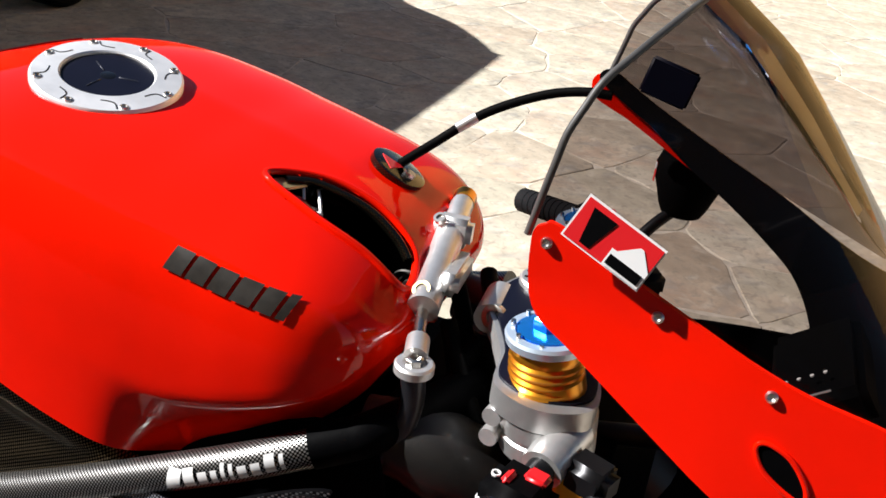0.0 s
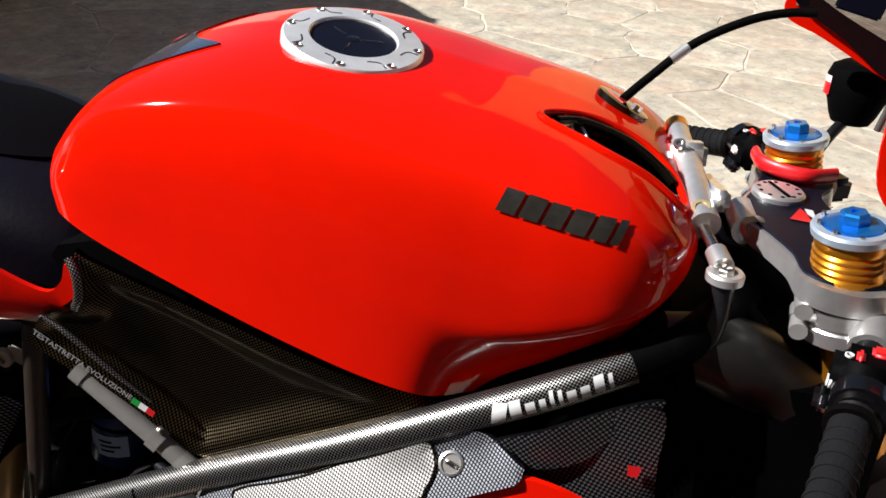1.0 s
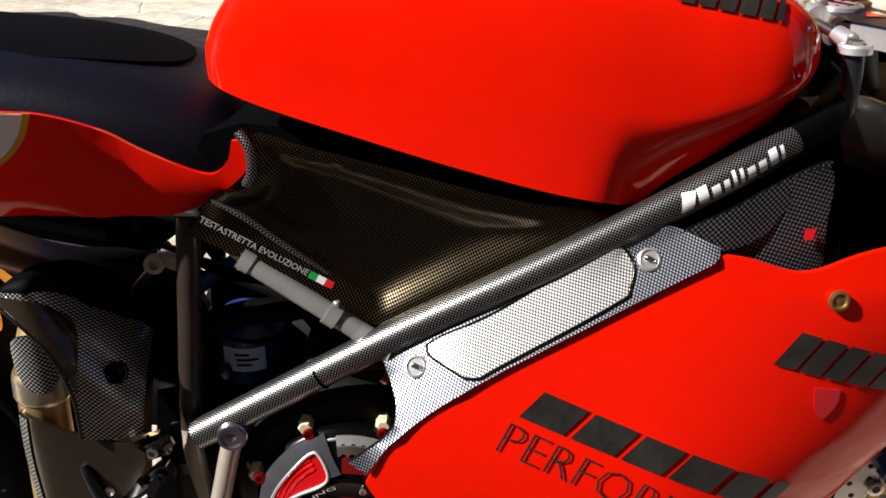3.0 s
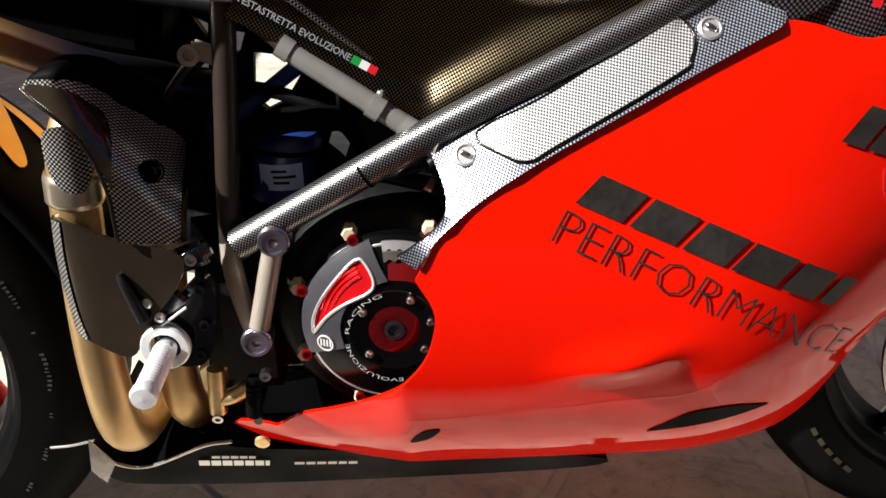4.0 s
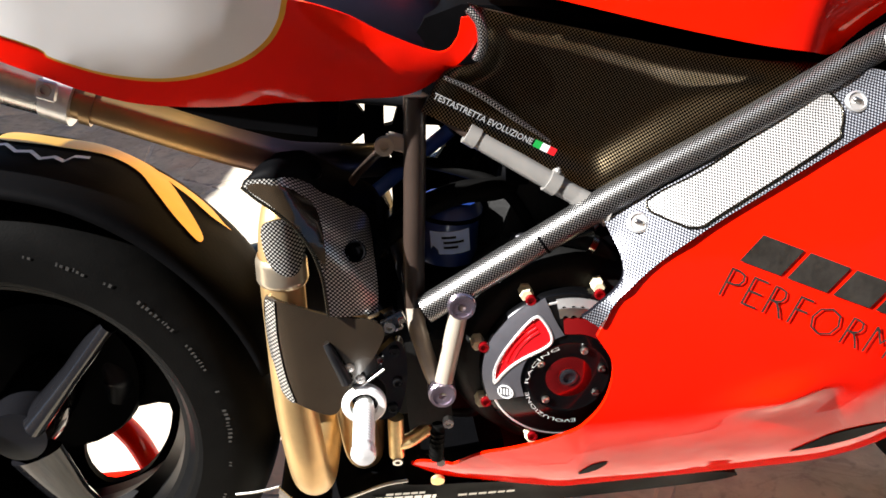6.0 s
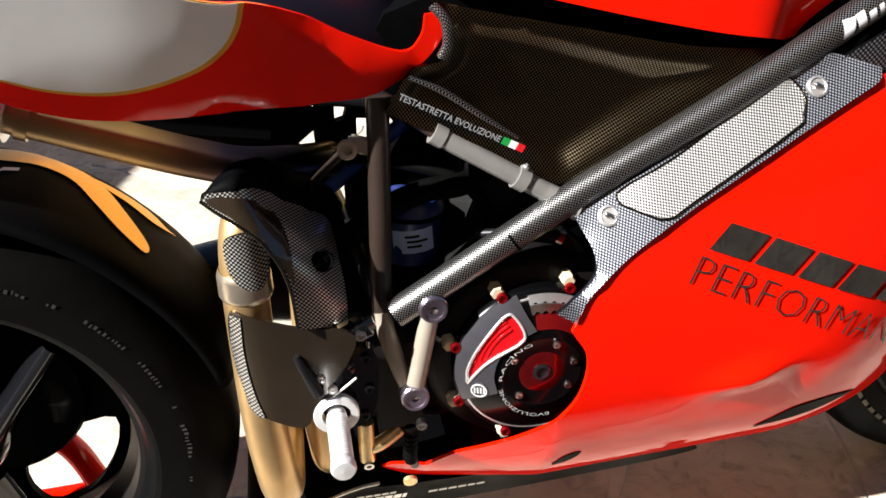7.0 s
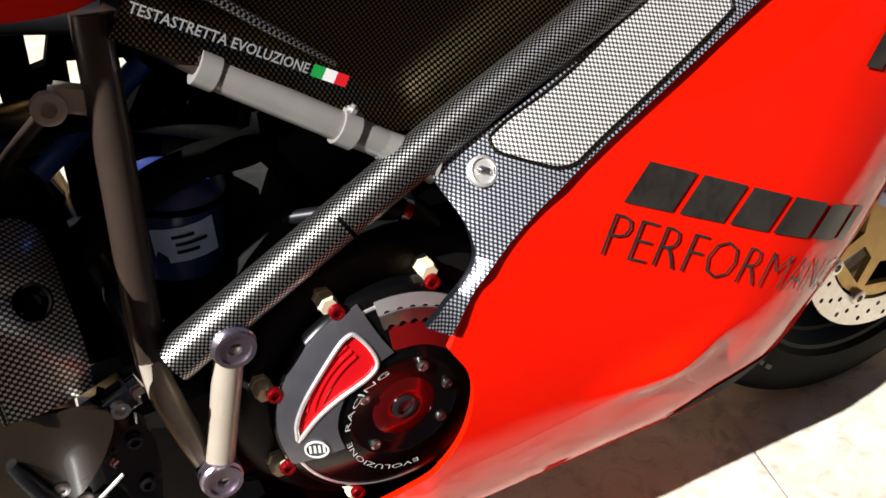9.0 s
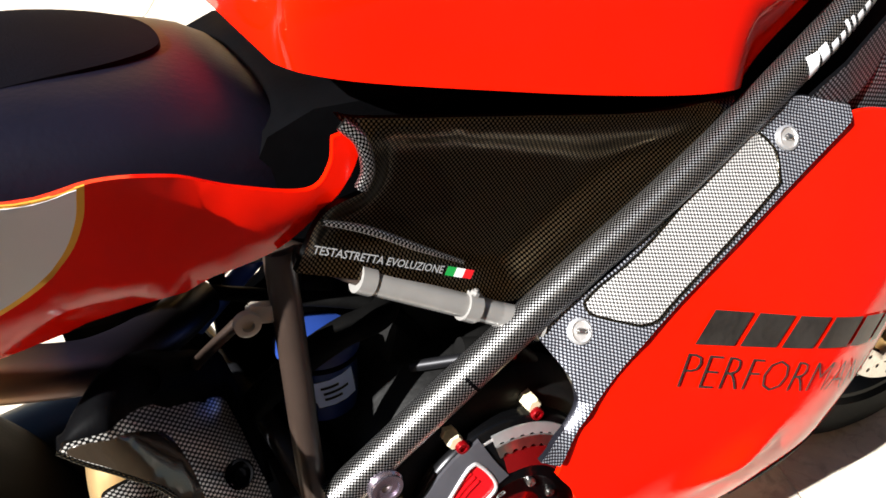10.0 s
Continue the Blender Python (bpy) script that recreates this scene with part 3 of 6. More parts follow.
bar("pad_badge", [(0.602, -0.02), (0.612, -0.02), (0.612, 0.012), (0.602, 0.012)], lambda u, v: (u, v, tank_roof(u, v)), RED_PRINT, pad, (0, 0, 0.0032))

# tank breather and its hose
BR = np.array((1.022, 0.052, tank_roof(1.022, 0.052) + 0.001))
BR_N = (0.50, 0.15, 1)
lathe("breather_plate", BR, BR_N, [(0.027, -0.006), (0.027, 0.002), (0.024, 0.0030), (0, 0.0033)], CARBON_DARK, tank, "round carbon breather plate", 28)
lathe("breather_badge", BR + np.array((-0.004, -0.006, 0.0062)), BR_N, [(0.013, 0), (0.013, 0.001), (0, 0.0012)], RED_PRINT, tank, "", 3)
lathe("breather_bolt", BR + np.array((0.012, -0.007, -0.003)), BR_N, [(0.0055, 0), (0.0055, 0.006), (0, 0.006)], STEEL, tank, "", 8)
HOSE = [(1.022, 0.055, BR[2] + 0.004), (1.043, 0.076, 0.956), (1.080, 0.10, 0.987), (1.125, 0.115, 1.010), (1.160, 0.12, 1.020), (1.185, 0.12, 1.022)]
# Openings for lit ground in a black sheet that stands in for shaded depth.
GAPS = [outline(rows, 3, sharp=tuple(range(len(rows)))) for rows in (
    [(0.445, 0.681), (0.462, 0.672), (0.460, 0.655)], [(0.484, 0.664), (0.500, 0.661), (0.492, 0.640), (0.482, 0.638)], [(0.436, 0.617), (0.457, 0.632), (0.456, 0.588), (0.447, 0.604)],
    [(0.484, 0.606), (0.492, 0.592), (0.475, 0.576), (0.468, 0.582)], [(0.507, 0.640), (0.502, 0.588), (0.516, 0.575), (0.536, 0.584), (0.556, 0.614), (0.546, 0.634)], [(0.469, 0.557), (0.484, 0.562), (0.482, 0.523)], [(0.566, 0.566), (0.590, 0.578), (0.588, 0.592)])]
sheet("rear_bulkhead", outline([(0.36, 0.45), (0.36, 0.74), (0.64, 0.74), (0.64, 0.45)], 4, sharp=(0, 1, 2, 3)), lambda u, v: (u, 0.02, v), (0, 0.015, 0), BLACK, bike, "black sheet added for the shaded depth behind the rear frame", 0.03, GAPS)
tube("breather_hose", HOSE, 0.0043, RUBBER, bike, "thin black rubber hose")
tube("hose_joint", [(1.060, 0.0875, 0.9715), (1.074, 0.0963, 0.983)], 0.0050, ALU, bike)

# ---- frame ----
FRAME_LINE = [(0.510, -0.188, 0.504), (0.70, -0.190, 0.609), (0.83, -0.190, 0.674), (0.973, -0.180, 0.746), (1.046, -0.165, 0.781), (1.10, -0.138, 0.803), (1.125, -0.10, 0.808)]
FRAME_FINE = spline(FRAME_LINE, 16)
tube("frame_tube", FRAME_LINE, 0.0150, CARBON, bike, "carbon-wrapped frame tube", 24, 16)
# Black sleeve paints the shade that falls on the frame tube's front end.
tube("head_bracket", [(1.060, -0.1595, 0.7872), (1.085, -0.148, 0.797), (1.10, -0.138, 0.803), (1.125, -0.10, 0.808), (1.15, -0.05, 0.81)], 0.0168, BLACK, bike, "black sleeve standing in for shade on the tube's front end", 20)
tube("frame_tube", [(0.510, 0.188, 0.504), (0.70, 0.190, 0.608), (0.973, 0.180, 0.738), (1.12, 0.150, 0.80)], 0.0150, CARBON, bike, "carbon-wrapped frame tube", 14)
tube("clamp_seam", [(0.632, -0.1895, 0.571), (0.6345, -0.1895, 0.5725)], 0.0155, BLACK, bike, n=24)


def tube_lift(u, v):
    c, y = np.interp(u, FRAME_FINE[:, 0], FRAME_FINE[:, 2]), np.interp(u, FRAME_FINE[:, 0], FRAME_FINE[:, 1])
    d = (v - c) * 0.9
    return (u, y - math.sqrt(max(0.0150**2 - d * d, 0)), v)


word("frame_print", (0.974, 0.7405), (1.050, 0.7775), 0.0150, [0.9, 0.75, 0.5, 0.32, 0.32, 0.7, 0.7, 0.75, 0.32], tube_lift, WHITE, bike, 0.12, 0.34, heights=(1, 0.72, 0.72, 1, 0.9, 0.72, 0.72, 1, 0.9))
bar("frame_badge", [(0.958, 0.733), (0.969, 0.738), (0.969, 0.754), (0.957, 0.751)], tube_lift, WHITE, bike)
bar("frame_badge_core", [(0.9605, 0.738), (0.967, 0.741), (0.967, 0.750), (0.960, 0.748)], tube_lift, BLACK, bike, (0, -0.0012, 0))

tube("seat_post_tube", [(0.518, -0.158, 0.722), (0.510, -0.163, 0.628), (0.502, -0.167, 0.540), (0.4985, -0.169, 0.480)], 0.0112, SHADED_BROWN, bike, "brown frame tube, darkened for shade under the tail")
tube("frame_leg", [(0.498, -0.172, 0.500), (0.501, -0.177, 0.470), (0.511, -0.186, 0.425), (0.519, -0.190, 0.402)], [0.0085, 0.0100, 0.0090, 0.0085], BEIGE_TUBE, bike, "beige-grey frame leg")
def SLEEVE(x):
    """A point on the sloping sleeve's axis."""
    return np.array((x, -0.170 - 0.10 * (x - 0.556), SL_Z - SL_K * (x - 0.56)))


SL_Z, SL_K = 0.689, 0.69
tube("grey_tube", [(0.522, -0.152, 0.718), (0.545, -0.160, 0.702), (0.572, -0.172, 0.683)], 0.0078, SHADED_BROWN, bike, "brown frame tube, darkened for shade under the tail")
tube("grey_sleeve", [SLEEVE(0.566), SLEEVE(0.676)], 0.0098, GREY_TUBE, bike, "grey tube sleeve")
for x, r in ((0.570, 0.0110), (0.6465, 0.0122)):
    tube("collar", [SLEEVE(x - 0.005), SLEEVE(x + 0.005)], r, GREY_TUBE, bike, n=18)
block("collar_lug", tuple(SLEEVE(0.6465) + np.array((0.005, -0.003, 0.0125))), (0.007, 0.007, 0.007), GREY_TUBE, bike, "", (0, 32, 0), 0.002)
tube("weld_joint", [(0.668, -0.181, 0.614), (0.688, -0.185, 0.602), (0.702, -0.188, 0.596)], [0.0100, 0.0108, 0.0165], GREY_TUBE, bike)
tube("link_tube", [(0.547, -0.196, 0.513), (0.520, -0.197, 0.408)], 0.0100, BEIGE_TUBE, bike, "satin beige-grey link tube")
for x, z in ((0.547, 0.513), (0.520, 0.408)):
    boss = lathe("frame_boss", (x, -0.185, z), (0, -1, 0), [(0.0150, 0), (0.0150, 0.020), (0.0135, 0.022), (0.0135, 0.0245), (0.0105, 0.0245), (0.0105, 0.023), (0.0045, 0.023), (0.0045, 0.018), (0, 0.018)], MAUVE, bike, "mauve aluminium boss", 28)
tube("lower_frame_tube", [(0.505, -0.165, 0.46), (0.49, -0.10, 0.52), (0.47, 0.10, 0.52)], 0.010, BLACK_METAL, bike)
block("tail_bracket", (0.500, -0.160, 0.677), (0.032, 0.006, 0.018), BEIGE_TUBE, bike, "beige bracket", (0, 20, 0), 0.006)
lathe("bracket_bolt", (0.484, -0.162, 0.677), (0, -1, 0), [(0.0095, 0), (0.0095, 0.006), (0.0075, 0.007), (0.0045, 0.007), (0.0045, 0.003), (0, 0.003)], BEIGE_TUBE, bike, "", 18)
tube("subframe_tube", [(0.525, -0.145, 0.715), (0.40, -0.12, 0.735), (0.2, -0.09, 0.80)], 0.010, BLACK_METAL, bike)
tube("subframe_tube", [(0.484, -0.15, 0.672), (0.445, -0.12, 0.625), (0.42, -0.08, 0.57)], 0.0045, SHADED_BROWN, bike)
tube("damper_tube", [(0.465, 0.02, 0.558), (0.56, 0.02, 0.628)], 0.009, BLUE_PLASTIC, bike, "dark blue damper tube")


# ---- airbox side panel ----
AIRBOX = outline([(0.574, 0.806), (0.60, 0.797), (0.72, 0.764), (0.82, 0.738), (0.912, 0.722), (0.87, 0.700), (0.79, 0.662), (0.715, 0.628), (0.69, 0.617), (0.658, 0.630),
                  (0.60, 0.668), (0.522, 0.712), (0.548, 0.748), (0.580, 0.756), (0.584, 0.778)], 6, sharp=(0, 4, 11))


def airbox_lift(u, v):
    d = edge_distance(AIRBOX, np.array((u, v)))
    k = min(d / (0.028 + 0.016 * max(0.0, min(1.0, (u - 0.66) / 0.10))), 1.0)
    k = k * k * (3 - 2 * k)
    low = max(0.0, min(1.0, (u - 0.70) / 0.15))
    under = (0.806 - 0.2485 * (u - 0.574) - v) / 1.0304
    crown = 0.016 * max(0.0, 1 - d / 0.022) ** 2 * max(0.0, min(1.0, 1 - (under - d) / 0.012))
    return (u, -0.178 - 0.004 * low + (0.021 - 0.003 * low) * k + crown, v)


airbox = sheet("airbox_panel", AIRBOX, airbox_lift, (0, 0.006, 0), CARBON_FINE, bike, "dark carbon airbox side panel", 0.008, uvturn=0.3)
tube("airbox_ridge", [(0.546, -0.180, 0.744), (0.575, -0.182, 0.728), (0.61, -0.182, 0.700), (0.645, -0.180, 0.672)], [0.002, 0.0032, 0.003, 0.0015], CARBON, airbox, n=12)
tube("airbox_rim", [(0.574, -0.170, 0.803), (0.583, -0.176, 0.790), (0.584, -0.178, 0.770), (0.578, -0.176, 0.757)], 0.005, CARBON, airbox, n=10)


def flat_lift(y):
    return lambda u, v: (u, y, v)


PRINT_A, PRINT_B = np.array((0.534, 0.7258)), np.array((0.6255, 0.6715))
lettering("panel_lettering", "TESTASTRETTA EVOLUZIONE", line_place(PRINT_A, PRINT_B, 0.0064, flat_lift(-0.1835), proud=(0, 0, 0)), GREY_PRINT, airbox, 0.015)
for k, mat in enumerate((GREEN_PRINT, WHITE, RED_PRINT)):
    d = (PRINT_B - PRINT_A) / np.linalg.norm(PRINT_B - PRINT_A)
    p = PRINT_B + d * (0.0012 + 0.0080 * k)
    v = np.array((-d[1], d[0])) * 0.0075
    bar("flag_stripe", [p, p + d * 0.0080, p + d * 0.0080 + v, p + v], flat_lift(-0.1835), mat, airbox)
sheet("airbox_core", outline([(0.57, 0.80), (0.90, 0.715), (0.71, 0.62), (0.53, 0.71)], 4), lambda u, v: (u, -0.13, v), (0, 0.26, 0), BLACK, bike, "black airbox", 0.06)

# ---- side fairing ----
FZ = [0.14, 0.17, 0.20, 0.25, 0.30, 0.36, 0.42, 0.50, 0.60, 0.70, 0.80]
fair_y = curve1(FZ, [-0.035, -0.085, -0.128, -0.182, -0.219, -0.243, -0.252, -0.250, -0.236, -0.219, -0.205])


def fairing_lift(u, v):
    y = fair_y(v)
    if u < 0.66:
        y += 0.25 * (0.66 - u) * (1 if v < 0.4 else 0.3)
    y -= 0.014 * math.exp(-(((u - 0.868) / 0.045) ** 2)) * math.exp(-(((v - 0.400 - 0.15 * (u - 0.868)) / 0.017) ** 2))
    if u > 0.93:
        k = float(np.interp(v, [0.15, 0.36, 0.42, 0.50, 0.66], [0.42, 0.45, 0.33, 0.22, 0.05]))
        y += k * (3.8 * (u - 0.93) ** 2 if u < 1.2 else 0.277 + 1.2 * (u - 1.2))
    return (u, y, v)


FAIRING = outline([(0.676, 0.490), (0.706, 0.540), (0.765, 0.583), (0.87, 0.640), (0.955, 0.684), (0.985, 0.700), (1.015, 0.698), (1.068, 0.684), (1.127, 0.700), (1.24, 0.72),
                   (1.31, 0.66), (1.25, 0.54), (1.20, 0.468), (1.13, 0.390), (1.075, 0.280), (1.045, 0.185), (0.98, 0.152), (0.86, 0.163), (0.72, 0.185), (0.60, 0.215), (0.51, 0.255), (0.478, 0.289),
                   (0.490, 0.297), (0.513, 0.297), (0.526, 0.294), (0.554, 0.321), (0.585, 0.335), (0.615, 0.349), (0.640, 0.364), (0.662, 0.381), (0.684, 0.412), (0.692, 0.455)], 6, sharp=(0, 9, 20, 21, 24))
fairing = sheet("side_fairing", FAIRING, fairing_lift, (0, 0.005, 0), RED, bike, "glossy red side fairing", 0.009)
sheet("side_fairing", FAIRING, lambda u, v: (u, -fairing_lift(u, v)[1], v), (0, -0.005, 0), RED, bike, "glossy red side fairing", 0.03)
word("fairing_print", (0.816, 0.557), (1.062, 0.441), 0.031, [1, 1, 0.95, 1.05, 0.85, 0.4], fairing_lift, DARK_PRINT, fairing, 0.35, 0.16)
lettering("fairing_lettering", "PERFORMANCE", line_place((0.795, 0.524), (1.087, 0.372), 0.031, fairing_lift), DARK_PRINT, fairing, -0.022)
word("fairing_print", (1.046, 0.600), (1.18, 0.552), 0.036, [1, 1, 1, 1.05, 0.9, 0.45], fairing_lift, DARK_PRINT, fairing, 0.35, 0.16)

# ---- carbon fairing panel with grille ----
CARBON_PANEL = outline([(0.661, 0.514), (0.680, 0.524), (0.695, 0.536), (0.704, 0.549), (0.704, 0.567), (0.694, 0.592), (0.700, 0.602), (0.731, 0.613), (0.774, 0.634), (0.816, 0.658), (0.858, 0.684), (0.907, 0.716), (0.932, 0.722), (0.955, 0.720),
                        (0.99, 0.708), (0.985, 0.698), (0.955, 0.682), (0.87, 0.638), (0.765, 0.581), (0.706, 0.538), (0.677, 0.503)], 5, sharp=(0, 14, 20))


def panel_lift(u, v):
    """A sloping band: it leaves the fairing's upper edge and leans back towards the frame."""
    edge = float(np.interp(u, [0.678, 0.706, 0.765, 0.87, 0.955, 0.985], [0.504, 0.538, 0.581, 0.638, 0.682, 0.698]))
    lean = 0.82 * float(np.interp(u, [0.668, 0.700], [0.4, 1.0]))
    return (u, min(-0.196, fair_y(edge) - 0.004 + lean * max(0.0, v - edge)), v)


side_panel = sheet("carbon_panel", CARBON_PANEL, panel_lift, (0, 0.005, 0), CARBON_SILVER, bike, "silver-black carbon fairing panel", 0.012, uvturn=-0.46)
GRID = outline([(0.734, 0.611), (0.80, 0.645), (0.893, 0.700), (0.906, 0.704), (0.917, 0.690), (0.912, 0.672), (0.90, 0.661), (0.80, 0.606), (0.777, 0.594), (0.757, 0.596)], 6)
sheet("grille", GRID, lambda u, v: (u, panel_lift(u, v)[1] - 0.0025, v), (0, 0.002, 0), GRILLE, side_panel, "fine steel mesh insert", 0.012, uvturn=0.95)
tube("grille_rim", [(u, panel_lift(u, v)[1] - 0.0022, v) for u, v in GRID[::2]] + [(GRID[0][0], panel_lift(*GRID[0])[1] - 0.0022, GRID[0][1])], 0.0013, CARBON_DARK, side_panel, "dark rolled edge", 8, 2)
for x, z in ((0.7235, 0.5935), (0.930, 0.695)):
    y = panel_lift(x, z)[1] - 0.0025
    fast = lathe("fastener", (x, y, z), (0, -1, 0.7), [(0.0105, -0.002), (0.0105, 0.0015), (0.0085, 0.0025), (0.0085, 0.001), (0, 0.001)], ALU, side_panel, "silver quarter-turn fastener", 24)
    block("fastener_wing", (x, y - 0.0025, z + 0.0018), (0.011, 0.004, 0.005), STEEL, fast, "", (0, 30, 0), 0.0015)
lathe("fastener", (1.099, -0.222, 0.659), (0, -1, 0.15), [(0.0095, 0), (0.0095, 0.003), (0.0070, 0.004), (0.0058, 0.0012), (0.0030, 0.0012), (0.0028, 0.0030), (0, 0.0030)], BRONZE, fairing, "brass quarter-turn fastener", 20)
# carbon inner panel below the tank's nose
sheet("inner_panel", outline([(0.955, 0.712), (1.0, 0.737), (1.06, 0.768), (1.09, 0.775), (1.06, 0.742), (1.03, 0.708), (0.99, 0.698)], 5), lambda u, v: (u, -0.200 + 0.15 * max(u - 1.0, 0), v), (0, 0.004, 0), CARBON_COARSE, bike, "carbon inner fairing panel", 0.015)
sheet("inner_lining", outline([(1.0, 0.66), (1.0, 0.72), (1.06, 0.765), (1.090, 0.768), (1.093, 0.72), (1.088, 0.655)], 4), lambda u, v: (u, -0.192 + 0.3 * max(u - 1.08, 0), v), (0, 0.003, 0), CARBON_COARSE, bike, "coarse carbon inner lining", 0.03, (), -0.46)
bar("inner_badge", [(1.071, 0.706), (1.079, 0.706), (1.081, 0.717), (1.070, 0.717)], flat_lift(-0.194), RED_PRINT, bike)

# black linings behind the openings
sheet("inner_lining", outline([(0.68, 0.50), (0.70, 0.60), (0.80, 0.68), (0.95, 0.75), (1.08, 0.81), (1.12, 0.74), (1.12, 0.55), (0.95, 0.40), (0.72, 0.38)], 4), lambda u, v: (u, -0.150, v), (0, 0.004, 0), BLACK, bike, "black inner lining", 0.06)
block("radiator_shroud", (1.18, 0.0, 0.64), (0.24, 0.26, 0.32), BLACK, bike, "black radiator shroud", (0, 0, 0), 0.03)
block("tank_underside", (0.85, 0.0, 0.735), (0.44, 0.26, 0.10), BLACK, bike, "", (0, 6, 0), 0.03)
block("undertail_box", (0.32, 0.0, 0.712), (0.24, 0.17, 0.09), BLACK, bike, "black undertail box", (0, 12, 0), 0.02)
# Two black blocks added to keep the shaded space under the seat dark.
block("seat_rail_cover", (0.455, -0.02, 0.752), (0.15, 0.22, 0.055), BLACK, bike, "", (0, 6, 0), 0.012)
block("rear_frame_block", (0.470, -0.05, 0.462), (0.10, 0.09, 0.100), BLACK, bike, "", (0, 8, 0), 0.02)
tube("breather_hose", [(0.455, -0.10, 0.535), (0.490, -0.118, 0.572), (0.520, -0.122, 0.592), (0.560, -0.120, 0.603), (0.60, -0.11, 0.600), (0.63, -0.05, 0.585)], 0.0125, RUBBER, bike, "black breather hose")
sheet("fairing_vent", outline([(0.903, 0.295), (0.925, 0.314), (0.945, 0.327), (0.985, 0.330), (1.024, 0.322), (0.98, 0.310), (0.94, 0.301)], 5, sharp=(0, 4)), lambda u, v: (u, fairing_lift(u, v)[1] - 0.0015, v), (0, 0.001, 0), BLACK, fairing, "black fairing vent", 0.02)
sheet("fairing_shield", outline([(1.090, 0.572), (1.118, 0.565), (1.116, 0.548), (1.103, 0.536), (1.093, 0.552)], 4, sharp=(0, 1)), lambda u, v: (u, fairing_lift(u, v)[1] - 0.0012, v), (0, 0.0008, 0), RED_PRINT, fairing, "", 0.03)

# ---- engine and clutch ----
CX, CZ = 0.654, 0.422
engine = lathe("engine_case", (CX, -0.12, CZ), (0, -1, 0), [(0.125, -0.20), (0.125, 0.03), (0.112, 0.055), (0.104, 0.06)], ENGINE, bike, "black engine casting", 40)
block("crankcase", (0.72, 0.0, 0.36), (0.34, 0.26, 0.22), ENGINE, bike, "", (0, -8, 0), 0.03)
block("cylinder", (0.66, 0.0, 0.55), (0.14, 0.20, 0.20), ENGINE, bike, "", (0, 20, 0), 0.02)
block("throttle_body", (0.70, 0.0, 0.60), (0.20, 0.16, 0.06), BLACK, bike, "", (0, 0, 0), 0.015)
block("swingarm_pivot_block", (0.505, -0.05, 0.40), (0.10, 0.24, 0.16), ENGINE, bike, "", (0, 0, 0), 0.025)
clutch = lathe("clutch_cover", (CX, -0.185, CZ), (0, -1, 0), [(0.092, 0), (0.092, 0.008), (0.089, 0.0125), (0.078, 0.0180), (0.064, 0.0240), (0.051, 0.0290), (0.0425, 0.0310), (0.0405, 0.0300)], CLUTCH_BLACK, bike, "black anodised clutch cover", 64)
lathe("clutch_face", (CX, -0.185, CZ), (0, -1, 0), [(0.0407, 0.0298), (0.039, 0.0285), (0.033, 0.0290), (0.022, 0.0290)], RED_SMOKED, clutch, "glossy dark red clutch face", 48)
lathe("clutch_hub", (CX, -0.185, CZ), (0, -1, 0), [(0.028, 0.0288), (0.024, 0.0302), (0.017, 0.0310), (0.011, 0.0312), (0.009, 0.0300), (0, 0.030)], RED_DEEP, clutch, "dark red clutch hub", 40)
lathe("clutch_bearing", (CX, -0.2145, CZ), (0, -1, 0), [(0.0098, 0), (0.0098, 0.0026), (0.0080, 0.0030), (0.0062, 0.0030), (0.0062, 0.001), (0, 0.001)], DARK_ALU, clutch, "", 24)


def cover_lift(off):
    """A place on the clutch cover: x and z to a point on its turned face."""
    def lift(x, z):
        r = math.hypot(x - CX, z - CZ)
        return (x, -0.185 - float(np.interp(r, [0.0405, 0.0425, 0.051, 0.064, 0.078, 0.089, 0.092], [0.0300, 0.0310, 0.0290, 0.0240, 0.0180, 0.0125, 0.008])) - off, z)
    return lift


def arc(r, deg):
    return (CX + r * math.cos(radians(deg)), CZ + r * math.sin(radians(deg)))


def arc_text(name, text, start, end):
    """Letters round the clutch face, clockwise between two angles."""
    def place(u, v):
        x, z = arc(0.0448 + 0.0038 * v, start + (end - start) * u)
        return (x + 0.001, -0.2185, z - 0.007)
    return lettering(name, text, place, SILVER_PRINT, clutch, -0.012)


WINDOW = outline([(0.627, 0.492), (0.634, 0.482), (0.637, 0.471), (0.631, 0.463), (0.610, 0.452), (0.592, 0.438), (0.576, 0.417), (0.577, 0.433), (0.586, 0.453), (0.600, 0.472), (0.614, 0.487), (0.622, 0.4925)], 5, sharp=(6,))
COVER_PLATE = outline([arc(0.0895, 200), arc(0.0895, 180), arc(0.0895, 160), arc(0.0895, 140), arc(0.0895, 120), arc(0.0895, 103), (0.642, 0.489), (0.650, 0.474), arc(0.0515, 100), arc(0.0515, 125), arc(0.0515, 150), arc(0.0515, 175), arc(0.0515, 200)], 5, sharp=(0, 5, 7, 12))
sheet("window_frame", COVER_PLATE, cover_lift(0.0028), (0, 0.003, 0), GRAPHITE, clutch, "dark machined window frame", 0.008, (WINDOW,))
tube("window_bevel", [cover_lift(0.0030)(*q) for q in WINDOW[::2]] + [cover_lift(0.0030)(*WINDOW[0])], 0.0017, ALU, clutch, "bright bevelled window edge", 8, 2)
sheet("window_glass", WINDOW, cover_lift(0.0010), (0, 0.0005, 0), RED_ANODISED, clutch, "red clutch basket seen in the window", 0.02)
for k in range(3):
    tube("basket_rib", [cover_lift(0.0012)(*arc(0.063 + 0.0045 * k, d)) for d in (118, 130, 142, 154, 164)], 0.0013, RED_ANODISED, clutch, n=6)
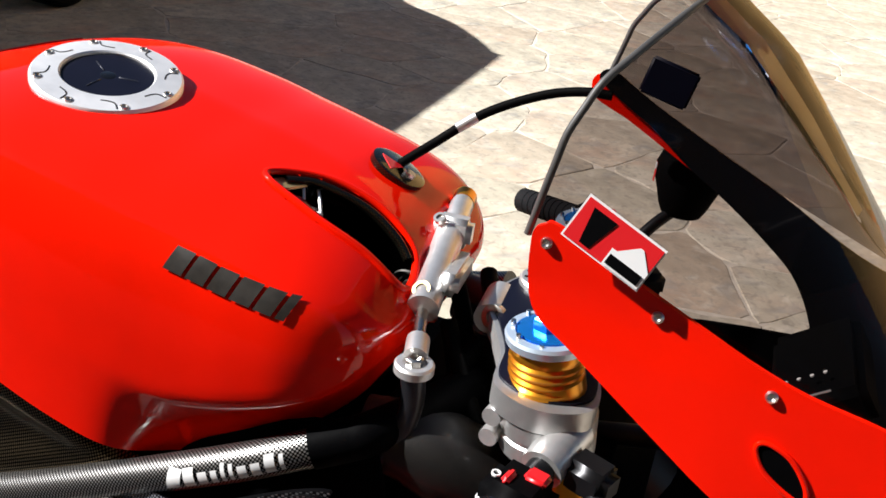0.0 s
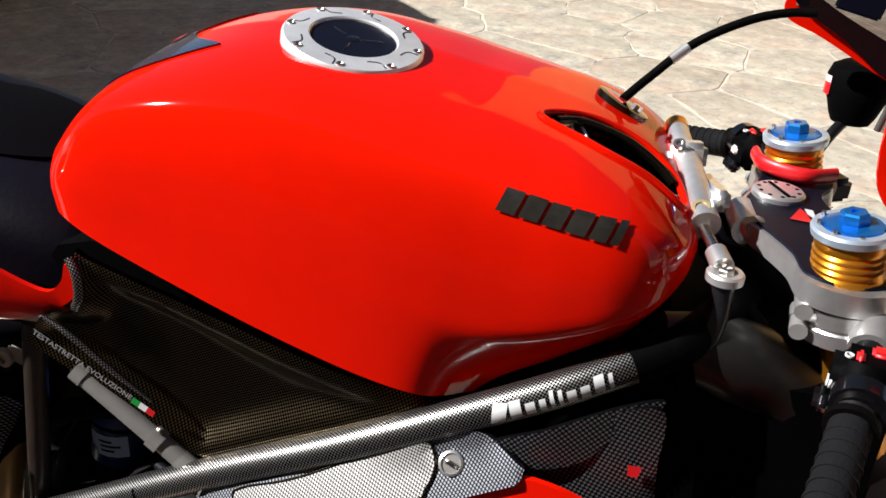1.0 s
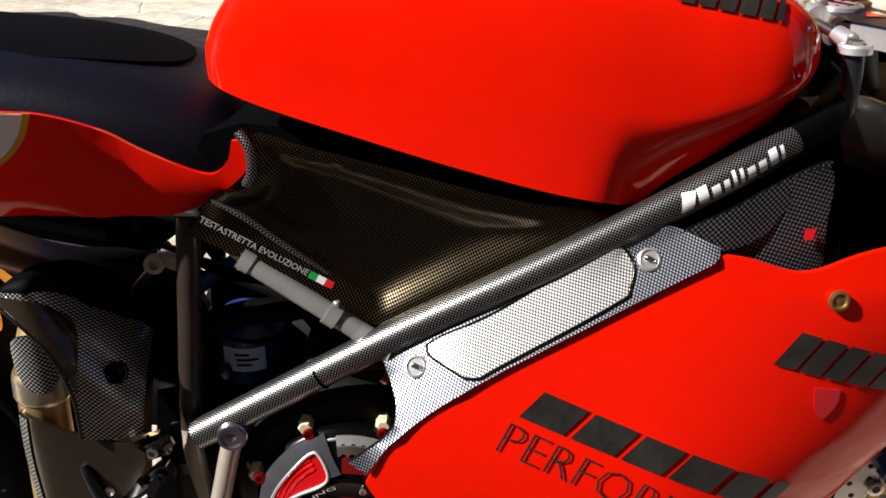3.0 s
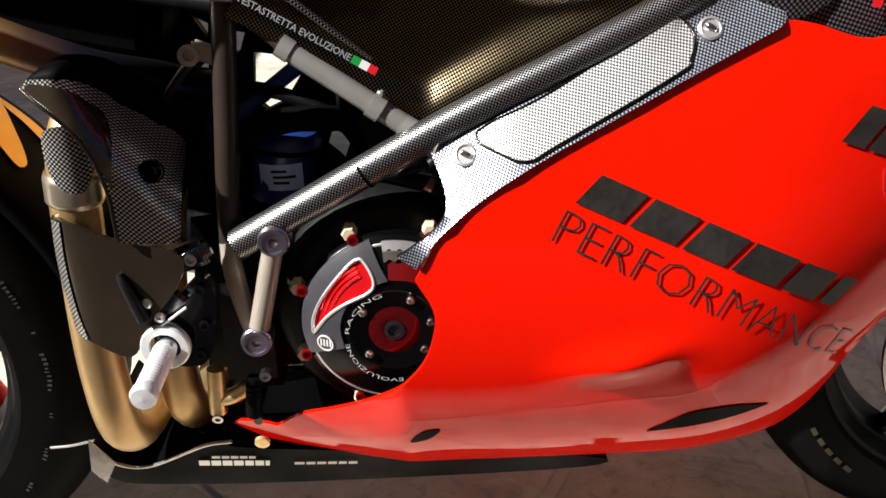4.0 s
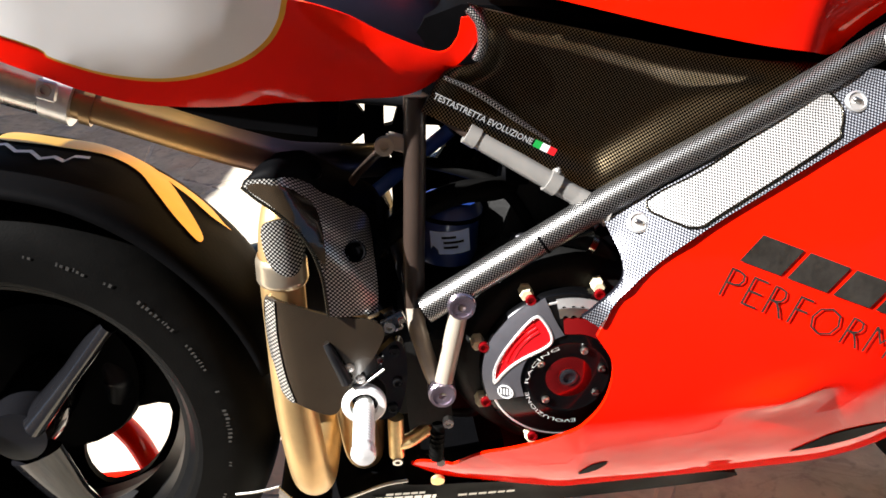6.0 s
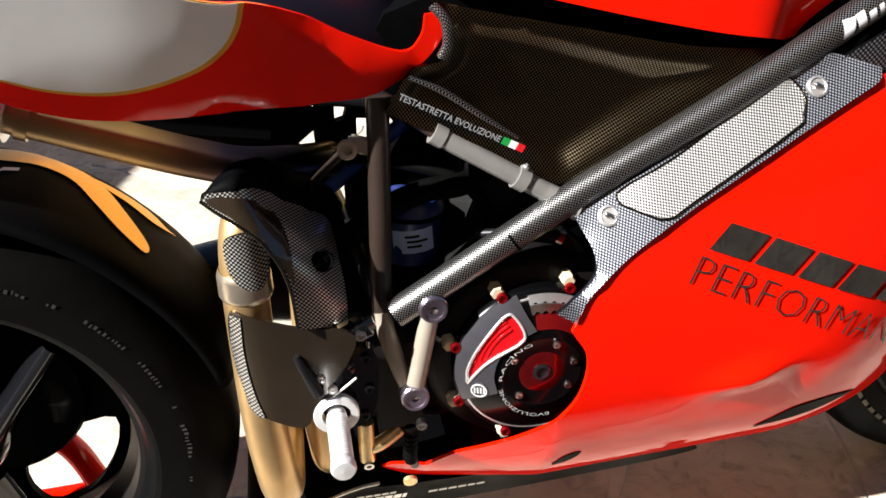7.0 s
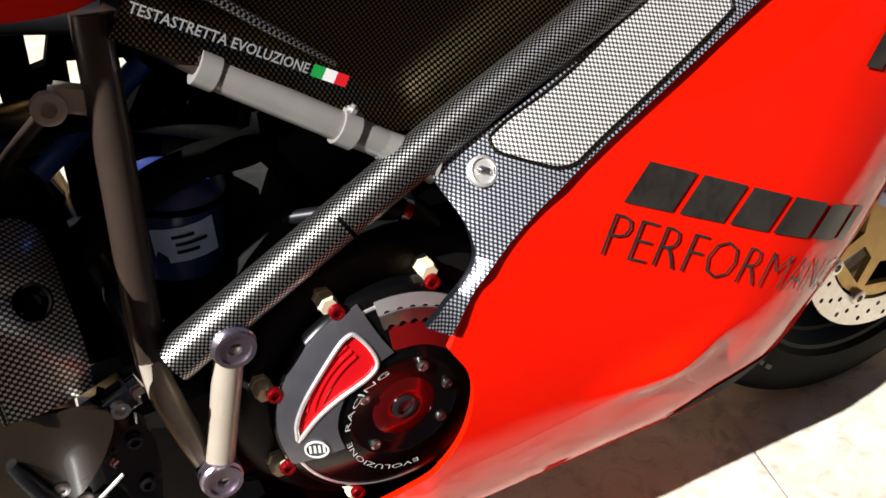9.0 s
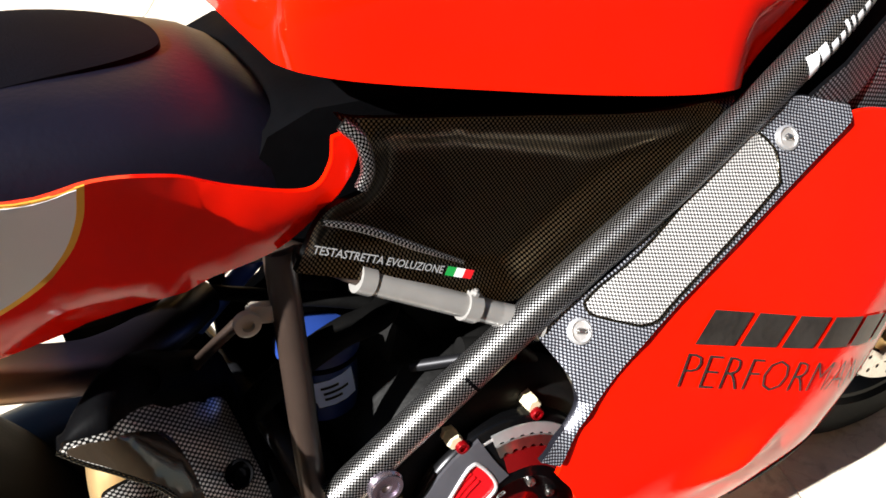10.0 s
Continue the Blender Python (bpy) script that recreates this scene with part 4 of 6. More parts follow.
for k, deg in enumerate((112, 157.5, 201, 246, 292, 336, 22, 67)):
    a = radians(deg)
    p = (CX + 0.0935 * math.cos(a), -0.180, CZ + 0.0935 * math.sin(a))
    lathe("cover_post", (CX + 0.0985 * math.cos(a + 0.02), -0.160, CZ + 0.0985 * math.sin(a + 0.02)), (0, -1, 0), [(0.0075, 0), (0.0075, 0.024), (0.0066, 0.0245), (0.0066, 0.0265), (0.0075, 0.027), (0.0075, 0.033), (0.006, 0.035), (0, 0.035)], CREAM, clutch, "cream stand-off", 6)
    lathe("cover_bolt", (p[0], -0.196, p[2]), (0, -1, 0), [(0.0058, 0), (0.0058, 0.003), (0.0052, 0.0045), (0.0032, 0.0045), (0.0032, 0.002), (0, 0.002)], RED_BOLT, clutch, "red bolt", 16)
for deg in (62, 12, -38, 225, 145):
    x, z = arc(0.0355, deg)
    lathe("hub_bolt", (x, -0.2135, z), (0, -1, 0), [(0.0042, 0), (0.0042, 0.004), (0.0028, 0.005), (0, 0.004)], STEEL, clutch, "", 12)
arc_text("cover_lettering", "EVOLUZIONE", 276, 186)
arc_text("cover_lettering", "RACING", 172, 104)
BADGE = cover_lift(0.0032)(*arc(0.0685, 192))
lathe("cover_badge", BADGE, (-0.45, -1, -0.09), [(0.0088, 0), (0.0088, 0.001), (0.0074, 0.001), (0.0074, 0.0003)], SILVER_PRINT, clutch, "", 28, None, False)
for k in range(4):
    bar("badge_bar", [(BADGE[0] - 0.0052 + 0.003 * k, BADGE[2] - 0.004), (BADGE[0] - 0.0036 + 0.003 * k, BADGE[2] - 0.004), (BADGE[0] - 0.0036 + 0.003 * k, BADGE[2] + 0.004), (BADGE[0] - 0.0052 + 0.003 * k, BADGE[2] + 0.004)], lambda u, v: tuple(np.array(cover_lift(0.0036)(u, v))), SILVER_PRINT, clutch, (0, 0, 0))
# open sector at the top: red pressure plate and toothed steel plates
SECTOR = outline([arc(0.0525, 94), arc(0.068, 93), arc(0.068, 70), arc(0.068, 45), arc(0.068, 22), arc(0.0525, 20), arc(0.0525, 45), arc(0.0525, 70)], 4, sharp=(0, 1, 4, 5))
sheet("pressure_plate", SECTOR, cover_lift(0.0012), (0, 0.001, 0), RED_SATIN, clutch, "red pressure plate in the open sector", 0.012)
lathe("cover_groove", (CX, -0.185, CZ), (0, -1, 0), [(0.0845, 0.0155), (0.0838, 0.0162), (0.0828, 0.0165), (0.0820, 0.0164)], ALU, clutch, "bright turned groove", 64, None, False)


def tooth_line(r, depth):
    """A toothed arc over the open sector: teeth stand out at its inner side."""
    outer = [arc(r + 0.009, d) for d in np.linspace(96, 18, 40)]
    inner = [arc(r + (0.0 if (k // 2) % 2 else depth), d) for k, d in enumerate(np.linspace(18, 96, 44))]
    return np.array(outer + inner)


for r, off, mat in ((0.0690, 0.0035, STEEL), (0.0770, 0.0015, ALU_SATIN)):
    sheet("clutch_plate", tooth_line(r, 0.0020), cover_lift(off), (0, 0.002, 0), mat, clutch, "toothed steel clutch plate", 0.02)

# ---- small parts behind the frame ----
can = lathe("fluid_reservoir", (0.541, -0.078, 0.512), (0.12, 0, 1), [(0.034, 0), (0.034, 0.050), (0.037, 0.052), (0.037, 0.060), (0.030, 0.070), (0.012, 0.074), (0, 0.074)], CAN_BLUE, bike, "blue canister with pale label", 32)
label = sheet("reservoir_label", outline([(-0.70, 0.528), (0.62, 0.528), (0.62, 0.555), (-0.70, 0.555)], 4, sharp=(0, 1, 2, 3)), lambda a, v: (0.5455 + 0.0352 * math.sin(a), -0.078 - 0.0352 * math.cos(a), v), (0, 0.0005, 0), LABEL, can, "pale label", 0.1)
for z, a0, a1 in ((0.547, -0.30, 0.15), (0.541, -0.25, 0.40), (0.535, -0.25, 0.20)):
    bar("label_print", [(a0, z), (a1, z), (a1, z + 0.0028), (a0, z + 0.0028)], lambda a, v: (0.5455 + 0.0356 * math.sin(a), -0.078 - 0.0356 * math.cos(a), v), NAVY, label, (0, -0.0003, 0))
lathe("lid_band", (0.541, -0.078, 0.512), (0.12, 0, 1), [(0.0372, 0.0515), (0.0380, 0.0535), (0.0380, 0.0555), (0.0372, 0.057)], BLACK, can, "black lid band", 32, None, False)
for pts, r, mat in (([(0.47, 0.05, 0.58), (0.52, -0.06, 0.62), (0.60, -0.10, 0.60), (0.64, -0.1, 0.54)], 0.007, RUBBER),
                    ([(0.66, -0.14, 0.545), (0.70, -0.15, 0.57), (0.72, -0.14, 0.62)], 0.006, BLACK_METAL), ([(0.61, -0.13, 0.55), (0.66, -0.16, 0.56), (0.69, -0.17, 0.57)], 0.005, BLACK_METAL),
                    ([(0.53, -0.12, 0.45), (0.565, -0.15, 0.40), (0.56, -0.14, 0.34), (0.53, -0.1, 0.31)], 0.007, BLACK_METAL)):
    tube("cable", pts, r, mat, bike, n=10)
block("relay", (0.62, -0.10, 0.615), (0.03, 0.03, 0.025), BLACK, bike)
block("shock_body", (0.575, 0.0, 0.55), (0.05, 0.06, 0.12), BLACK_METAL, bike, "", (0, 20, 0), 0.02)
tube("throttle_rod", [(0.622, -0.138, 0.518), (0.632, -0.138, 0.522), (0.645, -0.138, 0.526), (0.664, -0.138, 0.535)], [0.0042, 0.0050, 0.0026, 0.0022], ALU, bike, "small silver linkage rod", 10)
block("rod_clip", (0.660, -0.139, 0.537), (0.016, 0.004, 0.005), ALU, bike, "", (0, -14, 0), 0.001)
block("wiring_tab", (0.641, -0.130, 0.509), (0.014, 0.004, 0.005), CREAM, bike, "cream wiring tab", (0, -6, 0), 0.001)
for x, z in ((0.684, 0.513), (0.697, 0.531), (0.704, 0.510)):
    lathe("engine_bolt", (x, -0.135, z), (0.2, -1, 0.4), [(0.0055, 0), (0.0055, 0.004), (0.0035, 0.005), (0, 0.004)], STEEL, bike, "", 8)
tube("coolant_pipe", [(0.650, -0.145, 0.560), (0.690, -0.150, 0.545), (0.712, -0.150, 0.520)], 0.011, ENGINE, bike, "black coolant pipe", 12)
tube("hose_clip", [(0.688, -0.150, 0.546), (0.694, -0.150, 0.542)], 0.0122, STEEL, bike, "", 14)
# pedal and rear master cylinder
pivot = tube("brake_pivot", [(0.466, -0.165, 0.356), (0.464, -0.165, 0.325), (0.463, -0.165, 0.303)], 0.0092, BRASS, bike, "brass brake pivot")
tube("pivot_arm", [(0.463, -0.165, 0.319), (0.480, -0.163, 0.321), (0.504, -0.158, 0.333)], 0.0085, BRASS, pivot)
lathe("pivot_screw", (0.463, -0.172, 0.300), (0, -1, -0.3), [(0.0058, 0), (0.0058, 0.003), (0.003, 0.003), (0.003, 0.001), (0, 0.001)], STEEL, pivot, "", 14)
pedal = tube("brake_pedal", [(0.513, -0.200, 0.366), (0.510, -0.202, 0.344), (0.508, -0.202, 0.322)], 0.0072, RUBBER, bike, "ribbed black pedal")
for k in range(6):
    tube("pedal_rib", [(0.5115 - 0.0007 * k, -0.2015, 0.358 - 0.006 * k), (0.5113 - 0.0007 * k, -0.2015, 0.355 - 0.006 * k)], 0.0082, RUBBER, pedal, n=12)
lathe("pedal_bolt", (0.524, -0.196, 0.368), (0, -1, 0), [(0.006, 0), (0.006, 0.008), (0.003, 0.008), (0.003, 0.005), (0, 0.005)], STEEL, bike, "", 8)
lathe("pedal_foot", (0.512, -0.200, 0.318), (0, -1, 0), [(0.005, 0), (0.005, 0.006), (0, 0.006)], STEEL, pedal, "", 8)

# ---- rearset and footpeg ----
rearset = sheet("rearset_plate", outline([(0.425, 0.435), (0.452, 0.460), (0.476, 0.480), (0.486, 0.462), (0.481, 0.415), (0.465, 0.385), (0.43, 0.392)], 6), lambda u, v: (u, -0.205, v), (0, 0.012, 0), BLACK_GLOSS, bike, "black rearset plate", 0.02)
for x, z in ((0.474, 0.468), (0.466, 0.398), (0.474, 0.430)):
    lathe("rearset_bolt", (x, -0.205, z), (0, -1, 0), [(0.005, 0), (0.005, 0.004), (0.003, 0.004), (0.003, 0.002), (0, 0.002)], BLACK_METAL, rearset, "", 12)
lathe("peg_ring", (0.437, -0.213, 0.414), (0, -1, 0), [(0.0235, 0), (0.0235, 0.006), (0.022, 0.008), (0.0150, 0.008), (0.0150, 0), (0.0235, 0)], PEG, rearset, "silver ring", 32)
lathe("footpeg", (0.437, -0.213, 0.412), (0, -1, -0.02), [(0.0095, 0), (0.0105, 0.006)] + [(0.0112 if k % 2 else 0.0104, 0.010 + 0.0022 * k) for k in range(29)] + [(0.0122, 0.077), (0.0125, 0.083), (0.0105, 0.087), (0, 0.088)], PEG, rearset, "knurled aluminium footpeg", 36)
# Thin bright rod paints the highlight along the glossy plate's edge.
tube("plate_chamfer", [(0.430, -0.2175, 0.433), (0.445, -0.2180, 0.443), (0.462, -0.2175, 0.455)], 0.0013, ALU, rearset, "bright line standing in for the highlight on the plate's edge", 8)
for x, z in ((0.427, 0.461), (0.437, 0.446)):
    lathe("lever_screw", (x, -0.2165, z), (0, -1, 0.1), [(0.0050, 0), (0.0050, 0.003), (0.0038, 0.0038), (0.0018, 0.0038), (0.0018, 0.002), (0, 0.002)], ALU, rearset, "", 14)
block("lever_arm", (0.438, -0.211, 0.452), (0.050, 0.008, 0.020), BLACK_GLOSS, rearset, "", (0, -34, 0), 0.004)
tube("shift_lever", [(0.423, -0.222, 0.446), (0.418, -0.222, 0.462), (0.411, -0.221, 0.482), (0.407, -0.219, 0.492)], [0.0065, 0.0060, 0.0048, 0.0036], BLACK_METAL, rearset, "grey ribbed toe piece", 12)
block("rearset_clamp", (0.468, -0.200, 0.500), (0.04, 0.02, 0.025), BLACK_GLOSS, bike, "", (0, -20, 0), 0.006)
lathe("clamp_bolt", (0.472, -0.212, 0.502), (0, -1, 0), [(0.006, 0), (0.006, 0.004), (0.0035, 0.004), (0.0035, 0.001), (0, 0.001)], STEEL, bike, "", 12)

# ---- exhaust ----
tube("exhaust_pipe", [(0.405, -0.135, 0.634), (0.392, -0.153, 0.640), (0.378, -0.178, 0.618), (0.371, -0.188, 0.575), (0.366, -0.188, 0.50), (0.362, -0.188, 0.40), (0.364, -0.185, 0.325), (0.365, -0.165, 0.285), (0.366, -0.12, 0.262), (0.367, -0.04, 0.255), (0.368, 0.05, 0.26)], 0.0225, TITANIUM, bike, "heat-tinted exhaust pipe", 24)
tube("exhaust_pipe", [(0.435, -0.09, 0.585), (0.427, -0.13, 0.50), (0.420, -0.145, 0.40), (0.421, -0.14, 0.32), (0.422, -0.125, 0.285), (0.423, -0.09, 0.262), (0.424, -0.02, 0.256), (0.425, 0.06, 0.26)], 0.0215, TITANIUM, bike, "heat-tinted exhaust pipe", 20)
tube("pipe_band", [(0.3715, -0.188, 0.580), (0.371, -0.188, 0.576), (0.370, -0.188, 0.557), (0.3695, -0.188, 0.551)], [0.0228, 0.0258, 0.0262, 0.0228], PALE_PIPE, bike, "pale weld band", 24)
tube("silencer_pipe", [(0.47, -0.02, 0.612), (0.43, -0.08, 0.636), (0.385, -0.117, 0.655), (0.345, -0.126, 0.672), (0.30, -0.127, 0.691), (0.21, -0.124, 0.730), (0.15, -0.122, 0.755)], 0.0195, TINT_SHADE, bike, "heat-tinted silencer pipe, darkened for shade towards the engine", 22)
tube("silencer", [(0.168, -0.119, 0.747), (0.05, -0.113, 0.795), (-0.30, -0.10, 0.90)], [0.026, 0.033, 0.038], STEEL, bike, "brushed steel silencer", 24)
clamp_band = tube("silencer_clamp", [(0.190, -0.123, 0.738), (0.164, -0.121, 0.749)], 0.0275, ALU, bike, "bright pipe clamp", 22)
block("clamp_tab", (0.173, -0.150, 0.756), (0.020, 0.004, 0.020), ALU, clamp_band, "", (0, 22, 0), 0.002)
lathe("tab_bolt", (0.173, -0.153, 0.757), (0, -1, 0.1), [(0.006, 0), (0.006, 0.004), (0.0035, 0.004), (0.0035, 0.001), (0, 0.001)], STEEL, clamp_band, "", 12)
tube("pipe_collar", [(0.207, -0.1235, 0.731), (0.197, -0.1235, 0.7355)], 0.0225, TINT_SHADE, bike, "", 20)


def shield_lift(u, v):
    """Bellied outwards, rolling in towards its upper edge."""
    k = max(0.0, min(1.0, (u - 0.342) / 0.125))
    edge = float(np.interp(u, [0.347, 0.358, 0.390, 0.415, 0.442, 0.460], [0.660, 0.669, 0.666, 0.640, 0.611, 0.583]))
    roll = max(0.0, min(1.0, (v - edge + 0.055) / 0.055)) ** 2
    deep = float(np.interp(u, [0.35, 0.38, 0.41, 0.47], [0.0, 0.012, 0.055, 0.085]))
    return (u, -0.192 - 0.034 * math.sin(k * math.pi) ** 0.8 + deep * roll, v)


SHIELD = outline([(0.347, 0.660), (0.358, 0.669), (0.390, 0.666), (0.415, 0.640), (0.442, 0.611), (0.459, 0.585), (0.464, 0.545), (0.462, 0.513), (0.414, 0.527), (0.414, 0.563), (0.408, 0.597), (0.393, 0.625), (0.373, 0.643)], 6, sharp=(0, 7, 8))
shield = sheet("heat_shield", SHIELD, shield_lift, (0, 0.004, 0), CARBON_SHIELD, bike, "carbon exhaust heat shield", 0.008, (), 0.0, lambda p: (p[0], p[2] + 0.8 * p[1]))
SHIELD_EDGE = [(0.347, 0.660), (0.360, 0.651), (0.373, 0.643), (0.384, 0.634), (0.393, 0.625), (0.402, 0.610), (0.408, 0.597), (0.412, 0.580), (0.414, 0.563), (0.414, 0.527)]
# Thin brown sheet paints a reflection over the shield's weave.
sheet("shield_gloss", outline([(0.353, 0.660), (0.362, 0.666), (0.386, 0.661), (0.402, 0.645), (0.414, 0.627), (0.419, 0.604), (0.418, 0.578), (0.413, 0.590), (0.400, 0.618), (0.388, 0.633), (0.372, 0.647)], 6), lambda u, v: (u, shield_lift(u, v)[1] - 0.0012, v), (0, 0.001, 0), BROWN_SHEEN, shield, "brown sheet painting the reflection in the shield's clear coat", 0.006)
tube("shield_edge", [shield_lift(u, v) for u, v in SHIELD_EDGE], 0.0018, CARBON_DARK, shield, n=8, sub=3)


def build_hood():
    """The shield's hood: it rolls on from the upper edge back over the pipes."""
    edge = spline([(0.347, 0.660), (0.358, 0.668), (0.374, 0.669), (0.390, 0.665), (0.402, 0.654), (0.415, 0.639), (0.442, 0.610), (0.459, 0.584), (0.464, 0.545)], 5)
    verts, uv = [], []
    for u, v in edge:
        p = np.array(shield_lift(u, v))
        for dx, dy, dz in ((0, 0, 0), (0.003, 0.014, 0.010), (0.007, 0.034, 0.015), (0.010, 0.050, 0.010), (0.013, 0.064, -0.004)):
            k = min(1.0, max(0.25, (u - 0.345) / 0.03))
            q = p + np.array((dx, dy, dz)) * k
            verts.append(q)
            uv.append((q[0] + 0.3 * q[1], q[2] + 0.8 * q[1]))
    n = 5
    faces = [(i * n + k, i * n + k + 1, (i + 1) * n + k + 1, (i + 1) * n + k) for i in range(len(edge) - 1) for k in range(n - 1)]
    hood = mesh_part("shield_hood", verts, faces, BLACK, shield, "black inner hood", uv=uv, sharp=80)
    hood.modifiers.new("thickness", "SOLIDIFY").thickness = 0.002
    lathe("hood_bolt", (0.410, -0.158, 0.656), (0.25, -0.7, 0.7), [(0.0105, -0.006), (0.0105, 0.003), (0.009, 0.004), (0.008, 0.001), (0.0045, 0.001), (0.0045, 0.003), (0, 0.003)], BLACK, hood, "", 20)
    return hood


build_hood()
lathe("shield_bolt", (0.446, -0.200, 0.583), (0.35, -1, 0.45), [(0.011, 0), (0.011, 0.002), (0.0095, 0.003), (0.0085, 0.0005), (0.0045, 0.0005), (0.0045, 0.002), (0, 0.002)], BLACK, shield, "", 22)


def guard_lift(u, v):
    return (u, -0.1885 - math.sqrt(max(0.0265**2 - (u - 0.375) ** 2, 1e-6)) if u > 0.3505 else -0.19, v)


sheet("pipe_guard", outline([(0.361, 0.622), (0.378, 0.630), (0.394, 0.622), (0.399, 0.596), (0.388, 0.570), (0.370, 0.574), (0.360, 0.592)], 6), guard_lift, (0, 0.003, 0), CARBON_SHIELD, bike, "small carbon pipe guard", 0.006)


def heel_lift(u, v):
    k = max(0.0, min(1.0, (0.375 - u) / 0.03))
    return (u, -0.218 + 0.02 * k * k, v)


# The guard's face carries its brown reflection as base colour.
heel = sheet("heel_guard", outline([(0.352, 0.545), (0.37, 0.543), (0.41, 0.525), (0.464, 0.508), (0.456, 0.475), (0.425, 0.438), (0.405, 0.405), (0.372, 0.420), (0.350, 0.440), (0.346, 0.50)], 6), heel_lift, (0, 0.004, 0), BROWN_SHEEN, bike, "dark carbon heel guard with a brown reflection in its colour", 0.010)
sheet("heel_edge", outline([(0.3525, 0.5445), (0.362, 0.5435), (0.3585, 0.50), (0.3605, 0.455), (0.366, 0.424), (0.351, 0.4405), (0.3465, 0.50)], 5, sharp=(0, 1)), lambda u, v: (u, heel_lift(u, v)[1] - 0.0016, v), (0, 0.001, 0), CARBON_SHIELD, heel, "visible weave on the rolled edge", 0.006)

# ---- belly pan ----
BELLY = outline([(0.322, 0.262), (0.334, 0.224), (0.369, 0.214), (0.44, 0.256), (0.470, 0.264), (0.50, 0.245), (0.84, 0.20), (0.86, 0.165), (0.55, 0.155), (0.36, 0.165), (0.315, 0.190)], 5)
belly = sheet("belly_pan", BELLY, lambda u, v: (u, -0.100 - 0.6 * (v - 0.155), v), (0, 0.18, 0), BLACK, bike, "black belly pan with worn print", 0.02)
tube("belly_edge", [(0.322, -0.164, 0.262), (0.334, -0.141, 0.223), (0.369, -0.136, 0.214), (0.44, -0.161, 0.257), (0.472, -0.166, 0.265)], 0.0020, STEEL, belly, n=8)
tube("belly_stay", [(0.262, -0.13, 0.240), (0.290, -0.14, 0.249), (0.320, -0.15, 0.262)], 0.0016, STEEL, belly, n=8)
sheet("belly_tab", outline([(0.322, 0.275), (0.318, 0.235), (0.332, 0.218), (0.345, 0.243)], 3, sharp=(0, 1, 2, 3)), lambda u, v: (u, -0.168, v), (0, 0.002, 0), STEEL, belly, "bent steel tab", 0.02)
word("belly_print", (0.425, 0.215), (0.502, 0.208), 0.0125, [1, 0.9, 0.9, 0.9, 0.8, 0.8, 0.4], lambda u, v: (u, -0.102 - 0.6 * (v - 0.155), v), WHITE, belly, 0.1, 0.15)
word("belly_print", (0.443, 0.231), (0.490, 0.227), 0.006, [1, 0.9, 0.9, 0.9, 0.8], lambda u, v: (u, -0.102 - 0.6 * (v - 0.155), v), SILVER_PRINT, belly, 0.1, 0.2)
word("belly_print", (0.53, 0.208), (0.60, 0.204), 0.006, [1, 0.9, 0.9, 0.9, 0.8, 0.9], lambda u, v: (u, -0.102 - 0.6 * (v - 0.155), v), SILVER_PRINT, belly, 0.1, 0.2)
lathe("belly_bolt", (0.507, -0.176, 0.272), (0, -1, -0.3), [(0.008, 0), (0.008, 0.004), (0.004, 0.005), (0, 0.004)], BRASS, fairing, "", 14)
sheet("fairing_hole", outline([(0.664, 0.290), (0.683, 0.297), (0.694, 0.313), (0.676, 0.309)], 5), lambda u, v: (u, fairing_lift(u, v)[1] - 0.0012, v), (0, 0.001, 0), BLACK, fairing, "dark drain hole", 0.02)

# ---- tail and seat ----
def tail_lift(u, v):
    """The tail swells outwards behind the seat's front and is undercut there."""
    w = np.interp(u, [-0.35, 0.0, 0.2, 0.33, 0.385, 0.425, 0.47, 0.58], [-0.20, -0.250, -0.248, -0.236, -0.227, -0.205, -0.184, -0.168])
    k = min(1.0, max(0.0, (0.45 - u) / 0.06))
    return (u, w + 0.35 * max(0.0, 0.755 - v) + k * 0.32 * (0.83 - v) + 0.12 * max(0.0, v - 0.80), v)


TAIL = outline([(0.580, 0.795), (0.584, 0.782), (0.574, 0.764), (0.548, 0.744), (0.510, 0.727), (0.45, 0.731), (0.39, 0.735), (0.33, 0.741), (0.28, 0.751), (0.235, 0.770), (0.19, 0.797), (0.08, 0.855), (-0.30, 1.02),
                (-0.30, 1.09), (0.0, 0.985), (0.25, 0.892), (0.378, 0.841), (0.42, 0.829), (0.46, 0.811), (0.498, 0.787), (0.543, 0.766), (0.561, 0.776), (0.567, 0.795)], 6, sharp=(0, 12, 13, 22))
tail = sheet("tail_fairing", TAIL, tail_lift, (0, 0.005, 0), RED, bike, "red tail fairing with white number panel", 0.018)
TAIL_FAR = np.array([(u, min(v, 0.80 - 0.19 * (u - 0.25))) for u, v in TAIL])
sheet("tail_fairing", TAIL_FAR, lambda u, v: (u, -tail_lift(u, v)[1], v), (0, -0.005, 0), RED, bike, "red tail fairing", 0.04)
PLATE = outline([(0.411, 0.831), (0.404, 0.813), (0.389, 0.796), (0.360, 0.782), (0.310, 0.775), (0.262, 0.784), (0.220, 0.804), (0.180, 0.830), (-0.10, 0.955), (0.0, 0.978), (0.25, 0.889), (0.378, 0.840)], 6, sharp=(0, 8, 9))
c0 = PLATE.mean(0)
sheet("number_panel_edge", c0 + (PLATE - c0) * np.array((1.03, 1.06)), lambda u, v: (u, tail_lift(u, v)[1] - 0.0012, v), (0, 0.002, 0), GOLD_PAINT, tail, "gold pinstripe", 0.02)
sheet("number_panel", PLATE, lambda u, v: (u, tail_lift(u, v)[1] - 0.0024, v), (0, 0.002, 0), WHITE, tail, "glossy white number panel", 0.02)


